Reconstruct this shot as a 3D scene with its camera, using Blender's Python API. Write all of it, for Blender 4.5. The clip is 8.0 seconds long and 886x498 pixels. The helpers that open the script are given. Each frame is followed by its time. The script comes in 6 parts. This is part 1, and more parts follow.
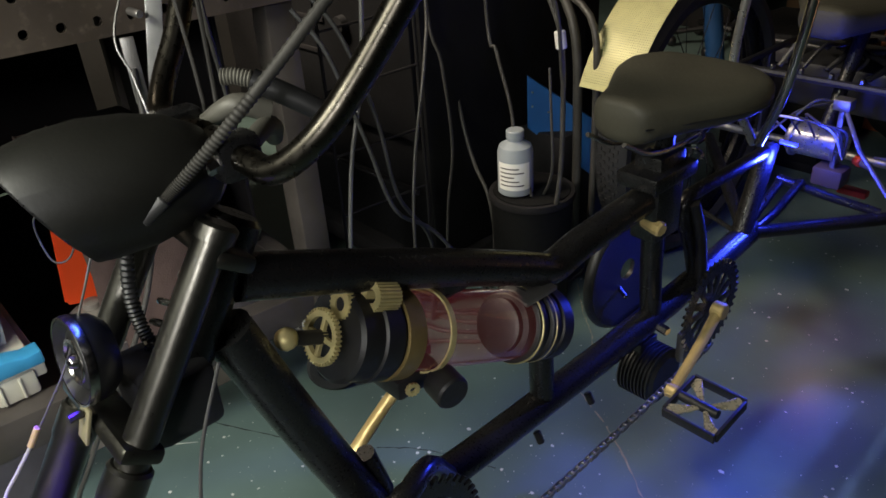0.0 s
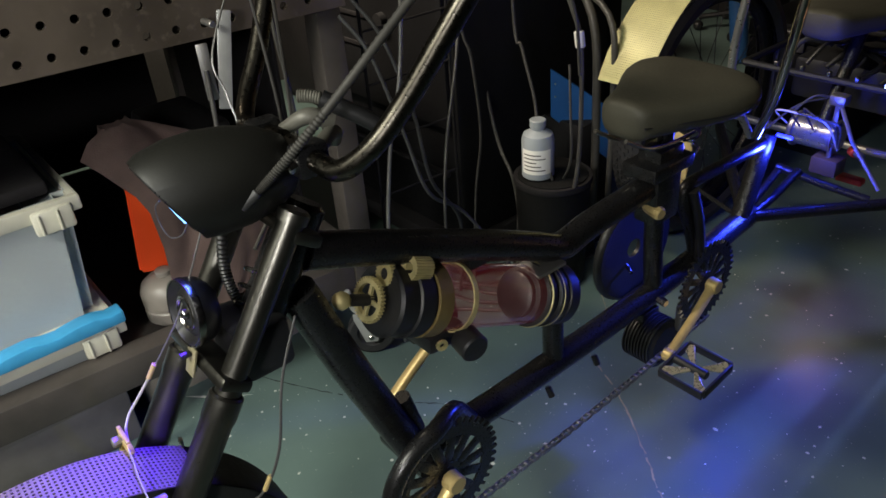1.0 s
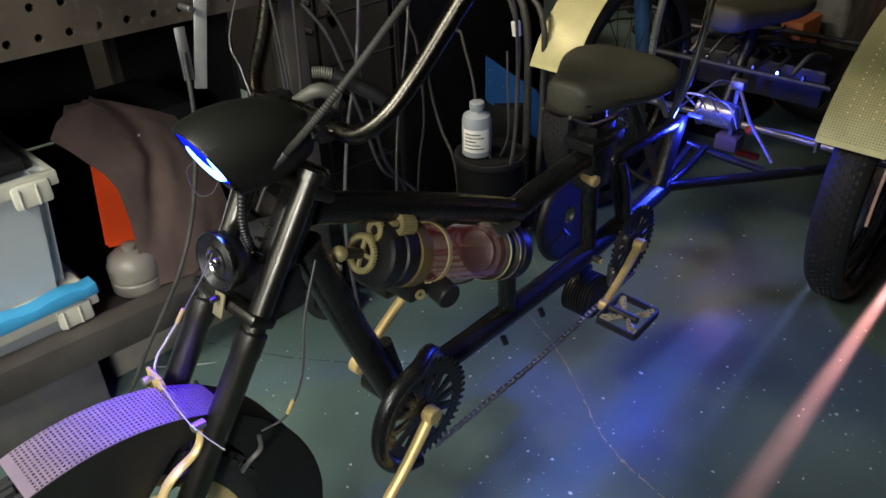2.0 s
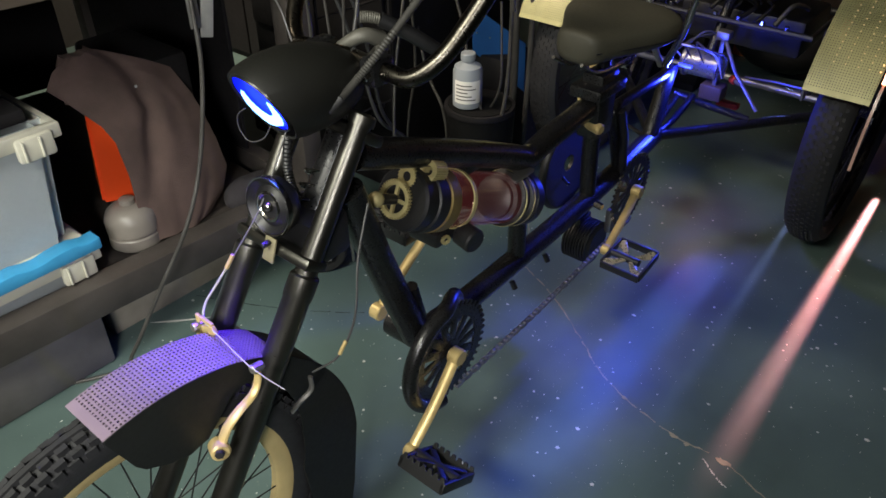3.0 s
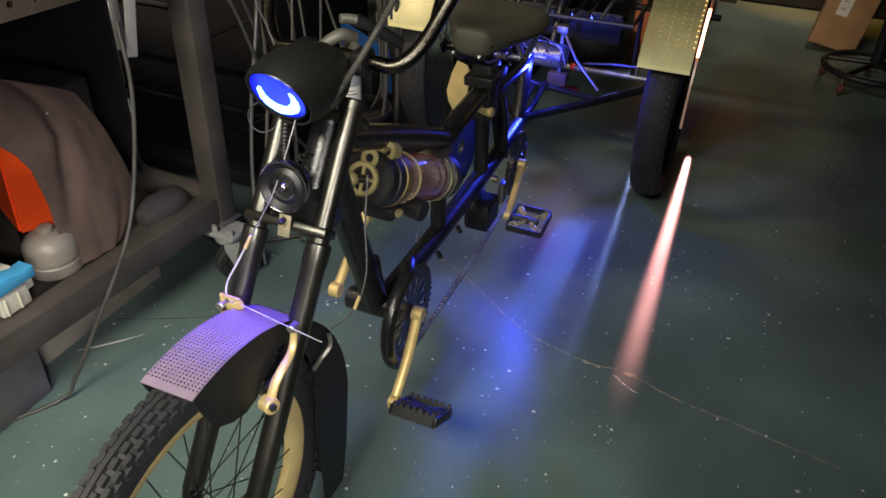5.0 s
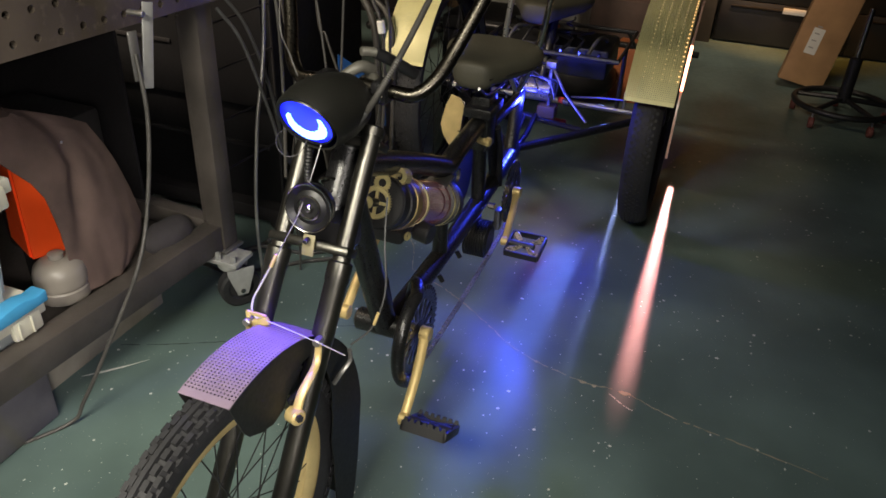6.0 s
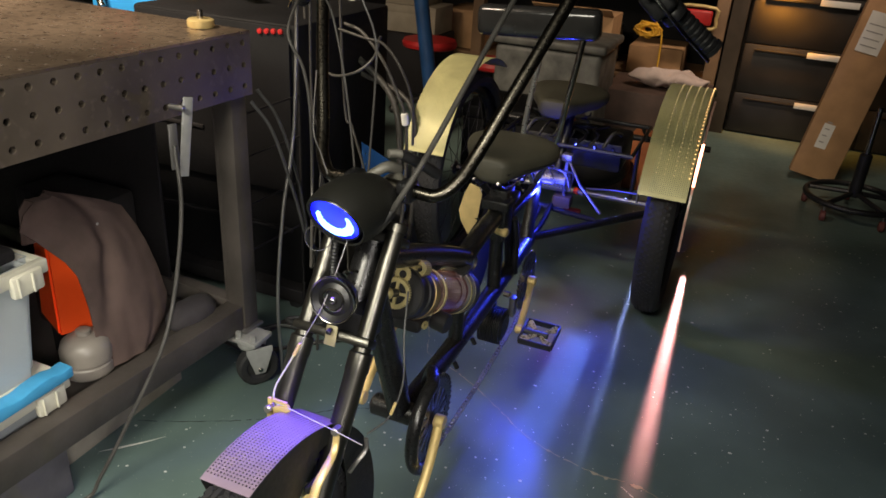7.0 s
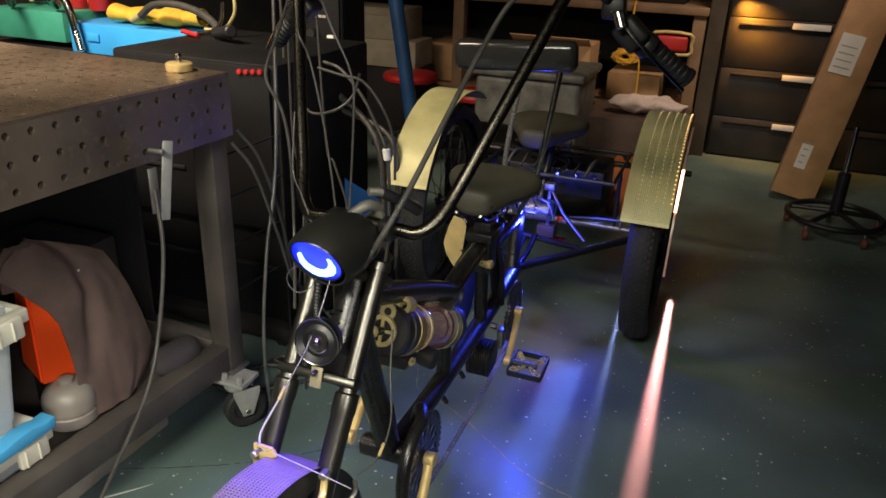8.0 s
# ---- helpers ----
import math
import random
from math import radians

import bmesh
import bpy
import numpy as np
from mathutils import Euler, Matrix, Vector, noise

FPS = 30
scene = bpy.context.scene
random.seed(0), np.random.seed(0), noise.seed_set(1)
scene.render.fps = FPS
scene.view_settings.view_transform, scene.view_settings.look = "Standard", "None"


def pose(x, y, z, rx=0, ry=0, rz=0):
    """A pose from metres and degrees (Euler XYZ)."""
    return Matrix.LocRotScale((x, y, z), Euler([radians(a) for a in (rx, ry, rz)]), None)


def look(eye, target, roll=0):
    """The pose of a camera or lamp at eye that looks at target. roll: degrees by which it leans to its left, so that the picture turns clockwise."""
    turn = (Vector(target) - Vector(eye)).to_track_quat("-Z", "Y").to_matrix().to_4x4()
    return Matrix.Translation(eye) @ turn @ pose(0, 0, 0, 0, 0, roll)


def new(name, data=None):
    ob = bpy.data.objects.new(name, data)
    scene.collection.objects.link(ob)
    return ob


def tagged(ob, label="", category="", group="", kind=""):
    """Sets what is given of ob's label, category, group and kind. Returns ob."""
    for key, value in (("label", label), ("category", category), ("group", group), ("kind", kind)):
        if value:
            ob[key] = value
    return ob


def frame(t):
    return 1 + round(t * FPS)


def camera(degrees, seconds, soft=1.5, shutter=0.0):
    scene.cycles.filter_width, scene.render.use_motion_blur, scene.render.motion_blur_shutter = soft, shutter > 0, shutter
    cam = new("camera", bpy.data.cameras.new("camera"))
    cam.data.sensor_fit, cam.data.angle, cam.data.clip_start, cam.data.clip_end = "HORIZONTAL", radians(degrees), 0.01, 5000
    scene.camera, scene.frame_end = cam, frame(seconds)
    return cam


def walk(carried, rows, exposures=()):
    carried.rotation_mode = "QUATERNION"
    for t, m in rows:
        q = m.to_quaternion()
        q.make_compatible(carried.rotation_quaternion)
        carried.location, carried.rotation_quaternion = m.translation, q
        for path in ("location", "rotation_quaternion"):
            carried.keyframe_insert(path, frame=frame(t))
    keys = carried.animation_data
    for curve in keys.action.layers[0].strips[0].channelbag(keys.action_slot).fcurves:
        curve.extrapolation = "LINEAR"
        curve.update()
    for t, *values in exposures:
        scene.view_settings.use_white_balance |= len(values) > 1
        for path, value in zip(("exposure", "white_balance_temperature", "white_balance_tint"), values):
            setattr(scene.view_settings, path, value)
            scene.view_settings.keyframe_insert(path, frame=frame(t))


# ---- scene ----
# ------------------------------------------------ camera
cam = camera(61.3, 8.0, soft=1.6)
PATH = [
    (0, (0.577, -0.046, 1.056), (-0.749, 1.077, 0.067), -4.1),
    (0.5, (0.652, -0.073, 1.11), (-0.708, 0.977, 0.085), -4.4),
    (1, (0.696, -0.137, 1.149), (-0.661, 0.9, 0.108), -4.8),
    (1.5, (0.722, -0.23, 1.176), (-0.557, 0.89, 0.123), -3.8),
    (2, (0.739, -0.314, 1.193), (-0.439, 0.893, 0.119), -1.6),
    (2.2, (0.748, -0.345, 1.199), (-0.395, 0.874, 0.101), -0.3),
    (3.3, (0.639, -0.444, 1.192), (-0.356, 0.828, 0.012), 0.0),
    (3.5, (0.632, -0.456, 1.196), (-0.336, 0.832, 0.011), 0.3),
    (4, (0.603, -0.509, 1.197), (-0.24, 0.878, 0.027), 2.1),
    (4.5, (0.577, -0.62, 1.205), (-0.124, 0.864, 0.063), 2.6),
    (4.7, (0.573, -0.67, 1.215), (-0.089, 0.839, 0.081), 2.2),
    (6, (0.533, -0.814, 1.232), (-0.049, 0.795, 0.197), 2.8),
    (6.5, (0.528, -0.834, 1.265), (-0.098, 0.805, 0.304), 3.4),
    (7, (0.533, -0.843, 1.284), (-0.126, 0.837, 0.42), 3.7),
    (7.5, (0.537, -0.837, 1.293), (-0.124, 0.869, 0.484), 2.5),
    (8, (0.538, -0.833, 1.294), (-0.107, 0.886, 0.503), 2.1),
]
walk(cam, [(t, look(eye, target, roll)) for t, eye, target, roll in PATH],
     exposures=[(0, 0.0, 6500, 12), (2.2, 0.0, 6450, 12), (3.5, 0.05, 6500, 14), (6.0, 0.10, 6900, 16), (8.0, 0.05, 6900, 14)])

# ------------------------------------------------ world and lamps
world = bpy.data.worlds.new("world")
scene.world = world
world.use_nodes = True
world.node_tree.nodes["Background"].inputs[0].default_value = (0.02, 0.022, 0.03, 1)
world.node_tree.nodes["Background"].inputs[1].default_value = 0.3


def area_lamp(name, m, size, watts, color, spread=180.0):
    d = bpy.data.lights.new(name, "AREA")
    d.shape, d.size, d.size_y = "RECTANGLE", size[0], size[1]
    d.energy, d.color, d.spread = watts, color, radians(spread)
    ob = new(name, d)
    ob.matrix_world = m
    return ob


def point_lamp(name, at, watts, color, radius=0.01):
    d = bpy.data.lights.new(name, "POINT")
    d.energy, d.color, d.shadow_soft_size = watts, color, radius
    ob = new(name, d)
    ob.location = at
    return ob


# unseen room lamps: one behind the camera, a fill beside it, one over the table, an amber one and a fill at the back, a
# fill at the right
area_lamp("ceiling_lamp_light", look((-0.10, -1.50, 2.06), (-0.58, 0.08, 0.05)), (1.0, 0.4), 19, (0.95, 0.96, 0.82), 95)
# fill lamp, added to brighten the things under the table
area_lamp("work_lamp_light", look((1.10, -1.35, 1.42), (-0.6, 0.25, 0.25)), (0.35, 0.25), 3.0, (0.96, 0.96, 0.92), 58)
area_lamp("table_lamp_light", look((-1.6, -0.1, 2.45), (-1.45, 0.95, 0.9)), (0.9, 0.25), 25, (1.0, 0.86, 0.66), 80)
area_lamp("back_lamp_light", look((0.53, 4.09, 0.97), (0.60, 4.18, 0.80)), (0.10, 0.02), 4.0, (1.0, 0.42, 0.05), 90)
# fill lamp, added to brighten the back of the shop
area_lamp("rear_lamp_light", look((0.9, 2.9, 2.70), (0.45, 4.0, 0.7)), (0.8, 0.2), 5.6, (1.0, 0.82, 0.64), 62)
# weak fill lamp, added to lift the blacks on the right
area_lamp("side_lamp_light", look((1.7, 0.2, 2.62), (1.2, 0.6, 0.0)), (1.2, 0.2), 0.4, (0.95, 0.97, 1.0))
# headlight lamp, under-seat light, unseen source behind the axle (its beams run along the floor past the wheels)
point_lamp("headlight_glow", (0.004, 0.062, 0.813), 0.10, (0.01, 0.008, 1.0), 0.006)


def spot_lamp(name, at, target, watts, color, cone, blend, radius):
    d = bpy.data.lights.new(name, "SPOT")
    d.energy, d.color, d.spot_size, d.spot_blend, d.shadow_soft_size = watts, color, radians(cone), blend, radius
    ob = new(name, d)
    ob.matrix_world = look(at, target)
    return ob


spot_lamp("headlight_beam", (0.002, 0.048, 0.803), (0.004, -0.085, 0.55), 16, (0.08, 0.02, 1.0), 52, 1.0, 0.006)
spot_lamp("under_seat_glow", (0.115, 1.33, 0.505), (0.020, 0.80, 0.270), 26.0, (0.03, 0.06, 1.0), 48, 0.5, 0.015)
# blue fill, added close to the stays to colour them
point_lamp("stay_lamp_glow", (0.036, 1.23, 0.490), 4.0, (0.03, 0.05, 1.0), 0.015)
# unseen red source, placed to give the red patch on the floor
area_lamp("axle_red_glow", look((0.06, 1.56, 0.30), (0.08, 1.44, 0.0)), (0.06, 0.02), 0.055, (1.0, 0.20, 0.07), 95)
# blue fill, added for the motor and the parts round the axle
point_lamp("axle_lamp_glow", (0.105, 1.365, 0.505), 0.35, (0.03, 0.055, 1.0), 0.02)


def beam(name, at, pitch, size, watts, color, spread, side=0.05):
    """An unseen lamp that throws a flat beam forwards and down."""
    a = radians(pitch)
    way = Vector((side, -math.cos(a), -math.sin(a)))
    return area_lamp(name, look(at, Vector(at) + way), size, watts, color, spread)


beam("axle_glow", (-0.01, 2.04, 0.29), 14, (0.60, 0.20), 0.26, (0.06, 0.09, 1.0), 9, 0.02)
beam("axle_beam", (0.190, 2.02, 0.34), 13, (0.10, 0.32), 0.25, (0.13, 0.24, 1.0), 3, 0.008)
beam("inner_bar_glow", (0.280, 2.03, 0.20), 15, (0.012, 0.34), 0.007, (0.34, 0.50, 1.0), 1.5, 0.045)
beam("outer_bar_glow", (0.454, 2.14, 0.22), 14, (0.012, 0.30), 0.10, (1.0, 0.42, 0.40), 3.2, 0.020)


# ------------------------------------------------ materials
def node_mat(name, base, rough=0.5, metal=0.0, var=0.25, scale=12.0, bump=0.1, fine=120.0, spec=0.5, dirt=None, coat=0.0):
    """Base colour with two scales of variation, roughness variation and fine relief."""
    m = bpy.data.materials.new(name)
    m.use_nodes = True
    nt = m.node_tree
    p = nt.nodes["Principled BSDF"]
    tc = nt.nodes.new("ShaderNodeTexCoord")
    big = nt.nodes.new("ShaderNodeTexNoise")
    big.inputs["Scale"].default_value, big.inputs["Detail"].default_value = scale, 6
    small = nt.nodes.new("ShaderNodeTexNoise")
    small.inputs["Scale"].default_value, small.inputs["Detail"].default_value = fine, 3
    for n in (big, small):
        nt.links.new(tc.outputs["Object"], n.inputs["Vector"])
    ramp = nt.nodes.new("ShaderNodeValToRGB")
    lo = [c * (1 - var) for c in base]
    hi = [min(1, c * (1 + var)) for c in base]
    ramp.color_ramp.elements[0].position, ramp.color_ramp.elements[1].position = 0.3, 0.7
    ramp.color_ramp.elements[0].color = (*lo, 1)
    ramp.color_ramp.elements[1].color = (*hi, 1)
    nt.links.new(big.outputs["Fac"], ramp.inputs["Fac"])
    col = ramp.outputs["Color"]
    if dirt:
        mix = nt.nodes.new("ShaderNodeMix")
        mix.data_type = "RGBA"
        mix.inputs[7].default_value = (*dirt, 1)
        cut = nt.nodes.new("ShaderNodeMapRange")
        cut.inputs["From Min"].default_value, cut.inputs["From Max"].default_value = 0.55, 0.72
        nt.links.new(small.outputs["Fac"], cut.inputs["Value"])
        nt.links.new(col, mix.inputs[6])
        nt.links.new(cut.outputs["Result"], mix.inputs["Factor"])
        col = mix.outputs[2]
    nt.links.new(col, p.inputs["Base Color"])
    rr = nt.nodes.new("ShaderNodeMapRange")
    rr.inputs["To Min"].default_value, rr.inputs["To Max"].default_value = max(0.03, rough - 0.12), min(1, rough + 0.12)
    nt.links.new(small.outputs["Fac"], rr.inputs["Value"])
    nt.links.new(rr.outputs["Result"], p.inputs["Roughness"])
    p.inputs["Metallic"].default_value = metal
    p.inputs["Specular IOR Level"].default_value = spec
    p.inputs["Coat Weight"].default_value = coat
    if bump:
        b = nt.nodes.new("ShaderNodeBump")
        b.inputs["Strength"].default_value, b.inputs["Distance"].default_value = bump, 0.002
        nt.links.new(small.outputs["Fac"], b.inputs["Height"])
        nt.links.new(b.outputs["Normal"], p.inputs["Normal"])
    return m


def glow_mat(name, color, strength):
    m = bpy.data.materials.new(name)
    m.use_nodes = True
    p = m.node_tree.nodes["Principled BSDF"]
    p.inputs["Base Color"].default_value = (*[min(0.8, c) for c in color], 1)
    p.inputs["Emission Color"].default_value = (*color, 1)
    p.inputs["Emission Strength"].default_value = strength
    return m


def glass_mat(name, color=(1, 1, 1), rough=0.02, ior=1.45):
    m = bpy.data.materials.new(name)
    m.use_nodes = True
    p = m.node_tree.nodes["Principled BSDF"]
    p.inputs["Base Color"].default_value = (*color, 1)
    p.inputs["Transmission Weight"].default_value = 1
    p.inputs["Roughness"].default_value, p.inputs["IOR"].default_value = rough, ior
    return m


BLACK = node_mat("black_satin_paint", (0.011, 0.011, 0.0115), 0.30, 0.0, 0.3, 9, 0.06, 300)
FORK = node_mat("black_anodised", (0.105, 0.102, 0.09), 0.33, 0.95, 0.25, 10, 0.05, 260)
CHROME = node_mat("dull_chrome", (0.45, 0.43, 0.40), 0.22, 1.0, 0.2, 15, 0.05, 200)
STEEL = node_mat("grey_steel", (0.32, 0.31, 0.30), 0.42, 0.85, 0.3, 10, 0.1, 150)
GOLD = node_mat("gold_anodised", (0.66, 0.50, 0.22), 0.36, 0.35, 0.2, 14, 0.08, 160)
GOLDPAINT = node_mat("gold_rim_paint", (0.62, 0.48, 0.22), 0.45, 0.2, 0.2, 14, 0.08, 160)
BRASS = node_mat("brass_gear", (0.66, 0.57, 0.27), 0.38, 0.4, 0.3, 25, 0.1, 200)
RUBBER = node_mat("tyre_rubber", (0.019, 0.019, 0.021), 0.66, 0.0, 0.35, 14, 0.3, 120)
VINYL = node_mat("saddle_vinyl", (0.056, 0.053, 0.038), 0.6, 0.0, 0.25, 8, 0.25, 220)
SKIRTM = node_mat("black_sheet", (0.008, 0.009, 0.008), 0.6, 0.0, 0.3, 6, 0.1, 140)
PLASTIC = node_mat("black_plastic", (0.014, 0.014, 0.015), 0.45, 0.0, 0.3, 14, 0.1, 180)
CABLE = node_mat("cable_black", (0.05, 0.05, 0.05), 0.5, 0.0, 0.3, 20, 0.1, 150)
CABLEG = node_mat("cable_grey", (0.056, 0.053, 0.049), 0.45, 0.0, 0.25, 20, 0.1, 150)
WHITE = node_mat("white_plastic", (0.75, 0.74, 0.70), 0.45, 0.0, 0.08, 10, 0.05, 120)
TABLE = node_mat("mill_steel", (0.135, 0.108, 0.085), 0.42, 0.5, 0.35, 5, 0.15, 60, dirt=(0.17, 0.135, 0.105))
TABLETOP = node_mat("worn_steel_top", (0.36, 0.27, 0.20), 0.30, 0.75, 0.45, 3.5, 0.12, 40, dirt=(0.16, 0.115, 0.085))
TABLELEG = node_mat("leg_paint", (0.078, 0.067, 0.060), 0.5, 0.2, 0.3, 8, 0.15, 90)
ORANGE = node_mat("orange_plastic", (0.95, 0.085, 0.012), 0.5, 0.0, 0.1, 8, 0.05, 90)
CLOTH = node_mat("brown_cloth", (0.098, 0.064, 0.055), 0.92, 0.0, 0.25, 14, 0.5, 400)
INK = node_mat("faded_ink", (0.36, 0.35, 0.33), 0.7, 0, 0.2, 60, 0.05, 200)
CARD = node_mat("cardboard", (0.48, 0.28, 0.14), 0.85, 0.0, 0.15, 9, 0.2, 100)
BLUE = node_mat("blue_paint", (0.012, 0.09, 0.30), 0.45, 0.0, 0.15, 9, 0.1, 120)
CYAN = node_mat("blue_box", (0.03, 0.36, 0.85), 0.5, 0.0, 0.12, 6, 0.1, 120)
RED = node_mat("red_plastic", (0.45, 0.02, 0.02), 0.45, 0.0, 0.2, 9, 0.1, 120)
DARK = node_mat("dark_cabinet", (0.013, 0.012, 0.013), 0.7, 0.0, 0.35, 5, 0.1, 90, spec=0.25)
# for unseen walls and ceiling: paler than the north wall, to bounce light
BOUNCEWALL = node_mat("bounce_wall", (0.10, 0.098, 0.094), 0.85, 0.0, 0.1, 2.5, 0.2, 60)
WALLM = node_mat("dark_wall", (0.06, 0.055, 0.052), 0.85, 0.0, 0.3, 2.5, 0.2, 60)
ZINC = node_mat("zinc_plate", (0.42, 0.42, 0.41), 0.38, 0.35, 0.2, 20, 0.1, 120)
CLEAR = glass_mat("clear_tube", (0.93, 0.88, 0.865), 0.04, 1.20)
CLEAR.node_tree.nodes["Principled BSDF"].inputs["Emission Color"].default_value = (1.0, 0.10, 0.12, 1)
CLEAR.node_tree.nodes["Principled BSDF"].inputs["Emission Strength"].default_value = 0.008


# ------------------------------------------------ mesh helpers
def smooth_path(pts, steps=6):
    """Catmull-Rom through the points."""
    p = [Vector(q) for q in pts]
    if len(p) < 3:
        return p
    p = [p[0] * 2 - p[1]] + p + [p[-1] * 2 - p[-2]]
    out = []
    for i in range(1, len(p) - 2):
        a, b, c, d = p[i - 1], p[i], p[i + 1], p[i + 2]
        for k in range(steps):
            t = k / steps
            out.append(0.5 * (2 * b + (c - a) * t + (2 * a - 5 * b + 4 * c - d) * t * t + (3 * b - a - 3 * c + d) * t ** 3))
    out.append(p[-2])
    return out


def sweep(bm, pts, r, n=12, steps=6, flat=1.0, closed=False):
    """A tube of radius r (or a list of radii) along a smooth path."""
    path = smooth_path(pts, steps) if steps > 1 else [Vector(q) for q in pts]
    m = len(path)
    rings = []
    up = None
    for i, c in enumerate(path):
        if closed:
            d = path[(i + 1) % m] - path[i - 1]
        else:
            d = path[min(i + 1, m - 1)] - path[max(i - 1, 0)]
        d.normalize()
        if up is None:
            up = Vector((0, 0, 1)) if abs(d.z) < 0.9 else Vector((0, 1, 0))
        side = d.cross(up).normalized()
        up = side.cross(d).normalized()
        rad = r(i) if callable(r) else r if not isinstance(r, (list, tuple)) else r[0] + (r[1] - r[0]) * i / (m - 1)
        rings.append([bm.verts.new(c + rad * (math.cos(a) * side + flat * math.sin(a) * up)) for a in (2 * math.pi * k / n for k in range(n))])
    for i in range(m if closed else m - 1):
        a, b = rings[i], rings[(i + 1) % m]
        for k in range(n):
            bm.faces.new((a[k], a[(k + 1) % n], b[(k + 1) % n], b[k]))
    if not closed:
        bm.faces.new(rings[0][::-1])
        bm.faces.new(rings[-1])
    return bm


def thicken(bm, t):
    """Gives a sheet its thickness."""
    bm.normal_update()
    bmesh.ops.solidify(bm, geom=bm.faces[:], thickness=t)


def tube(pts, r, n=12, steps=6, flat=1.0):
    return sweep(bmesh.new(), pts, r, n, steps, flat)


def box(lo, hi, bevel=0.0, m=None, bm=None, seg=2):
    bm2 = bmesh.new()
    bmesh.ops.create_cube(bm2, size=1)
    for v in bm2.verts:
        v.co = Vector([lo[i] + (v.co[i] + 0.5) * (hi[i] - lo[i]) for i in range(3)])
    if bevel:
        bmesh.ops.bevel(bm2, geom=bm2.edges[:], offset=bevel, segments=seg, affect="EDGES", profile=0.5)
    if m is not None:
        bm2.transform(m)
    return add(bm, bm2)


def add(bm, other):
    """Joins other into bm, or gives other when there is none."""
    if bm is None:
        return other
    tmp = bpy.data.meshes.new("tmp")
    other.to_mesh(tmp)
    bm.from_mesh(tmp)
    bpy.data.meshes.remove(tmp)
    other.free()
    return bm


def axis_matrix(at, way):
    """Local z along way, at a place."""
    q = Vector(way).to_track_quat("Z", "Y")
    return Matrix.Translation(at) @ q.to_matrix().to_4x4()


def lathe(profile, at=(0, 0, 0), way=(0, 0, 1), n=32, closed=False, bm=None):
    """Turns (radius, height) pairs round an axis."""
    bm2 = bmesh.new()
    mtx = axis_matrix(at, way)
    rings = []
    for r, hgt in profile:
        if r < 1e-5:
            rings.append([bm2.verts.new(mtx @ Vector((0, 0, hgt)))])
        else:
            rings.append([bm2.verts.new(mtx @ Vector((r * math.cos(a), r * math.sin(a), hgt))) for a in (2 * math.pi * k / n for k in range(n))])
    pairs = list(zip(rings, rings[1:])) + ([(rings[-1], rings[0])] if closed else [])
    for a, b in pairs:
        for k in range(n):
            k2 = (k + 1) % n
            if len(a) == 1 and len(b) == 1:
                continue
            if len(a) == 1:
                bm2.faces.new((a[0], b[k2], b[k]))
            elif len(b) == 1:
                bm2.faces.new((a[k], a[k2], b[0]))
            else:
                bm2.faces.new((a[k], a[k2], b[k2], b[k]))
    bmesh.ops.recalc_face_normals(bm2, faces=bm2.faces[:])
    return add(bm, bm2)


def rod(a, b, r, n=14, bev=0.0, bm=None):
    a, b = Vector(a), Vector(b)
    ln = (b - a).length
    e = bev or min(r * 0.2, ln * 0.2)
    return lathe([(0, 0), (r - e, 0), (r, e), (r, ln - e), (r - e, ln), (0, ln)], a, b - a, n, bm=bm)


def ball(at, r, bm=None, sub=2, squash=(1, 1, 1)):
    bm2 = bmesh.new()
    bmesh.ops.create_icosphere(bm2, subdivisions=sub, radius=r)
    for v in bm2.verts:
        v.co = Vector((v.co.x * squash[0], v.co.y * squash[1], v.co.z * squash[2])) + Vector(at)
    return add(bm, bm2)


def plate(outline, thick, m, bevel=0.0, bm=None, holes=()):
    """A flat plate from a 2D outline in local xy, thick along local z."""
    bm2 = bmesh.new()
    lo = [bm2.verts.new((x, y, 0)) for x, y in outline]
    f = bm2.faces.new(lo)
    r = bmesh.ops.extrude_face_region(bm2, geom=[f])
    for v in r["geom"]:
        if isinstance(v, bmesh.types.BMVert):
            v.co.z += thick
    bmesh.ops.recalc_face_normals(bm2, faces=bm2.faces[:])
    if bevel:
        bmesh.ops.bevel(bm2, geom=bm2.edges[:], offset=bevel, segments=1, affect="EDGES")
    bm2.transform(m)
    return add(bm, bm2)


def thing(name, at, label, category, group="", kind=""):
    ob = new(name)
    ob.location = at
    ob.empty_display_size = 0.05
    return tagged(ob, label, category, group, kind)


def mesh_ob(name, bm, mat, smooth=True):
    me = bpy.data.meshes.new(name)
    bm.to_mesh(me)
    bm.free()
    me.materials.append(mat)
    if smooth:
        me.polygons.foreach_set("use_smooth", [True] * len(me.polygons))
        me.set_sharp_from_angle(angle=radians(38))
    return new(name, me)


def part(name, bm, mat, parent=None, label="", smooth=True):
    """One mesh object under a thing or a part; its mesh is in world places."""
    ob = mesh_ob(name, bm, mat, smooth)
    if parent is not None:
        ob.parent = parent
        if parent.type == "EMPTY":
            ob.matrix_parent_inverse = Matrix.Translation(parent.location).inverted()
    if label:
        ob["label"] = label
    return ob


def solo(name, bm, mat, label, category, group="", kind="", smooth=True):
    return tagged(mesh_ob(name, bm, mat, smooth), label, category, group, kind)

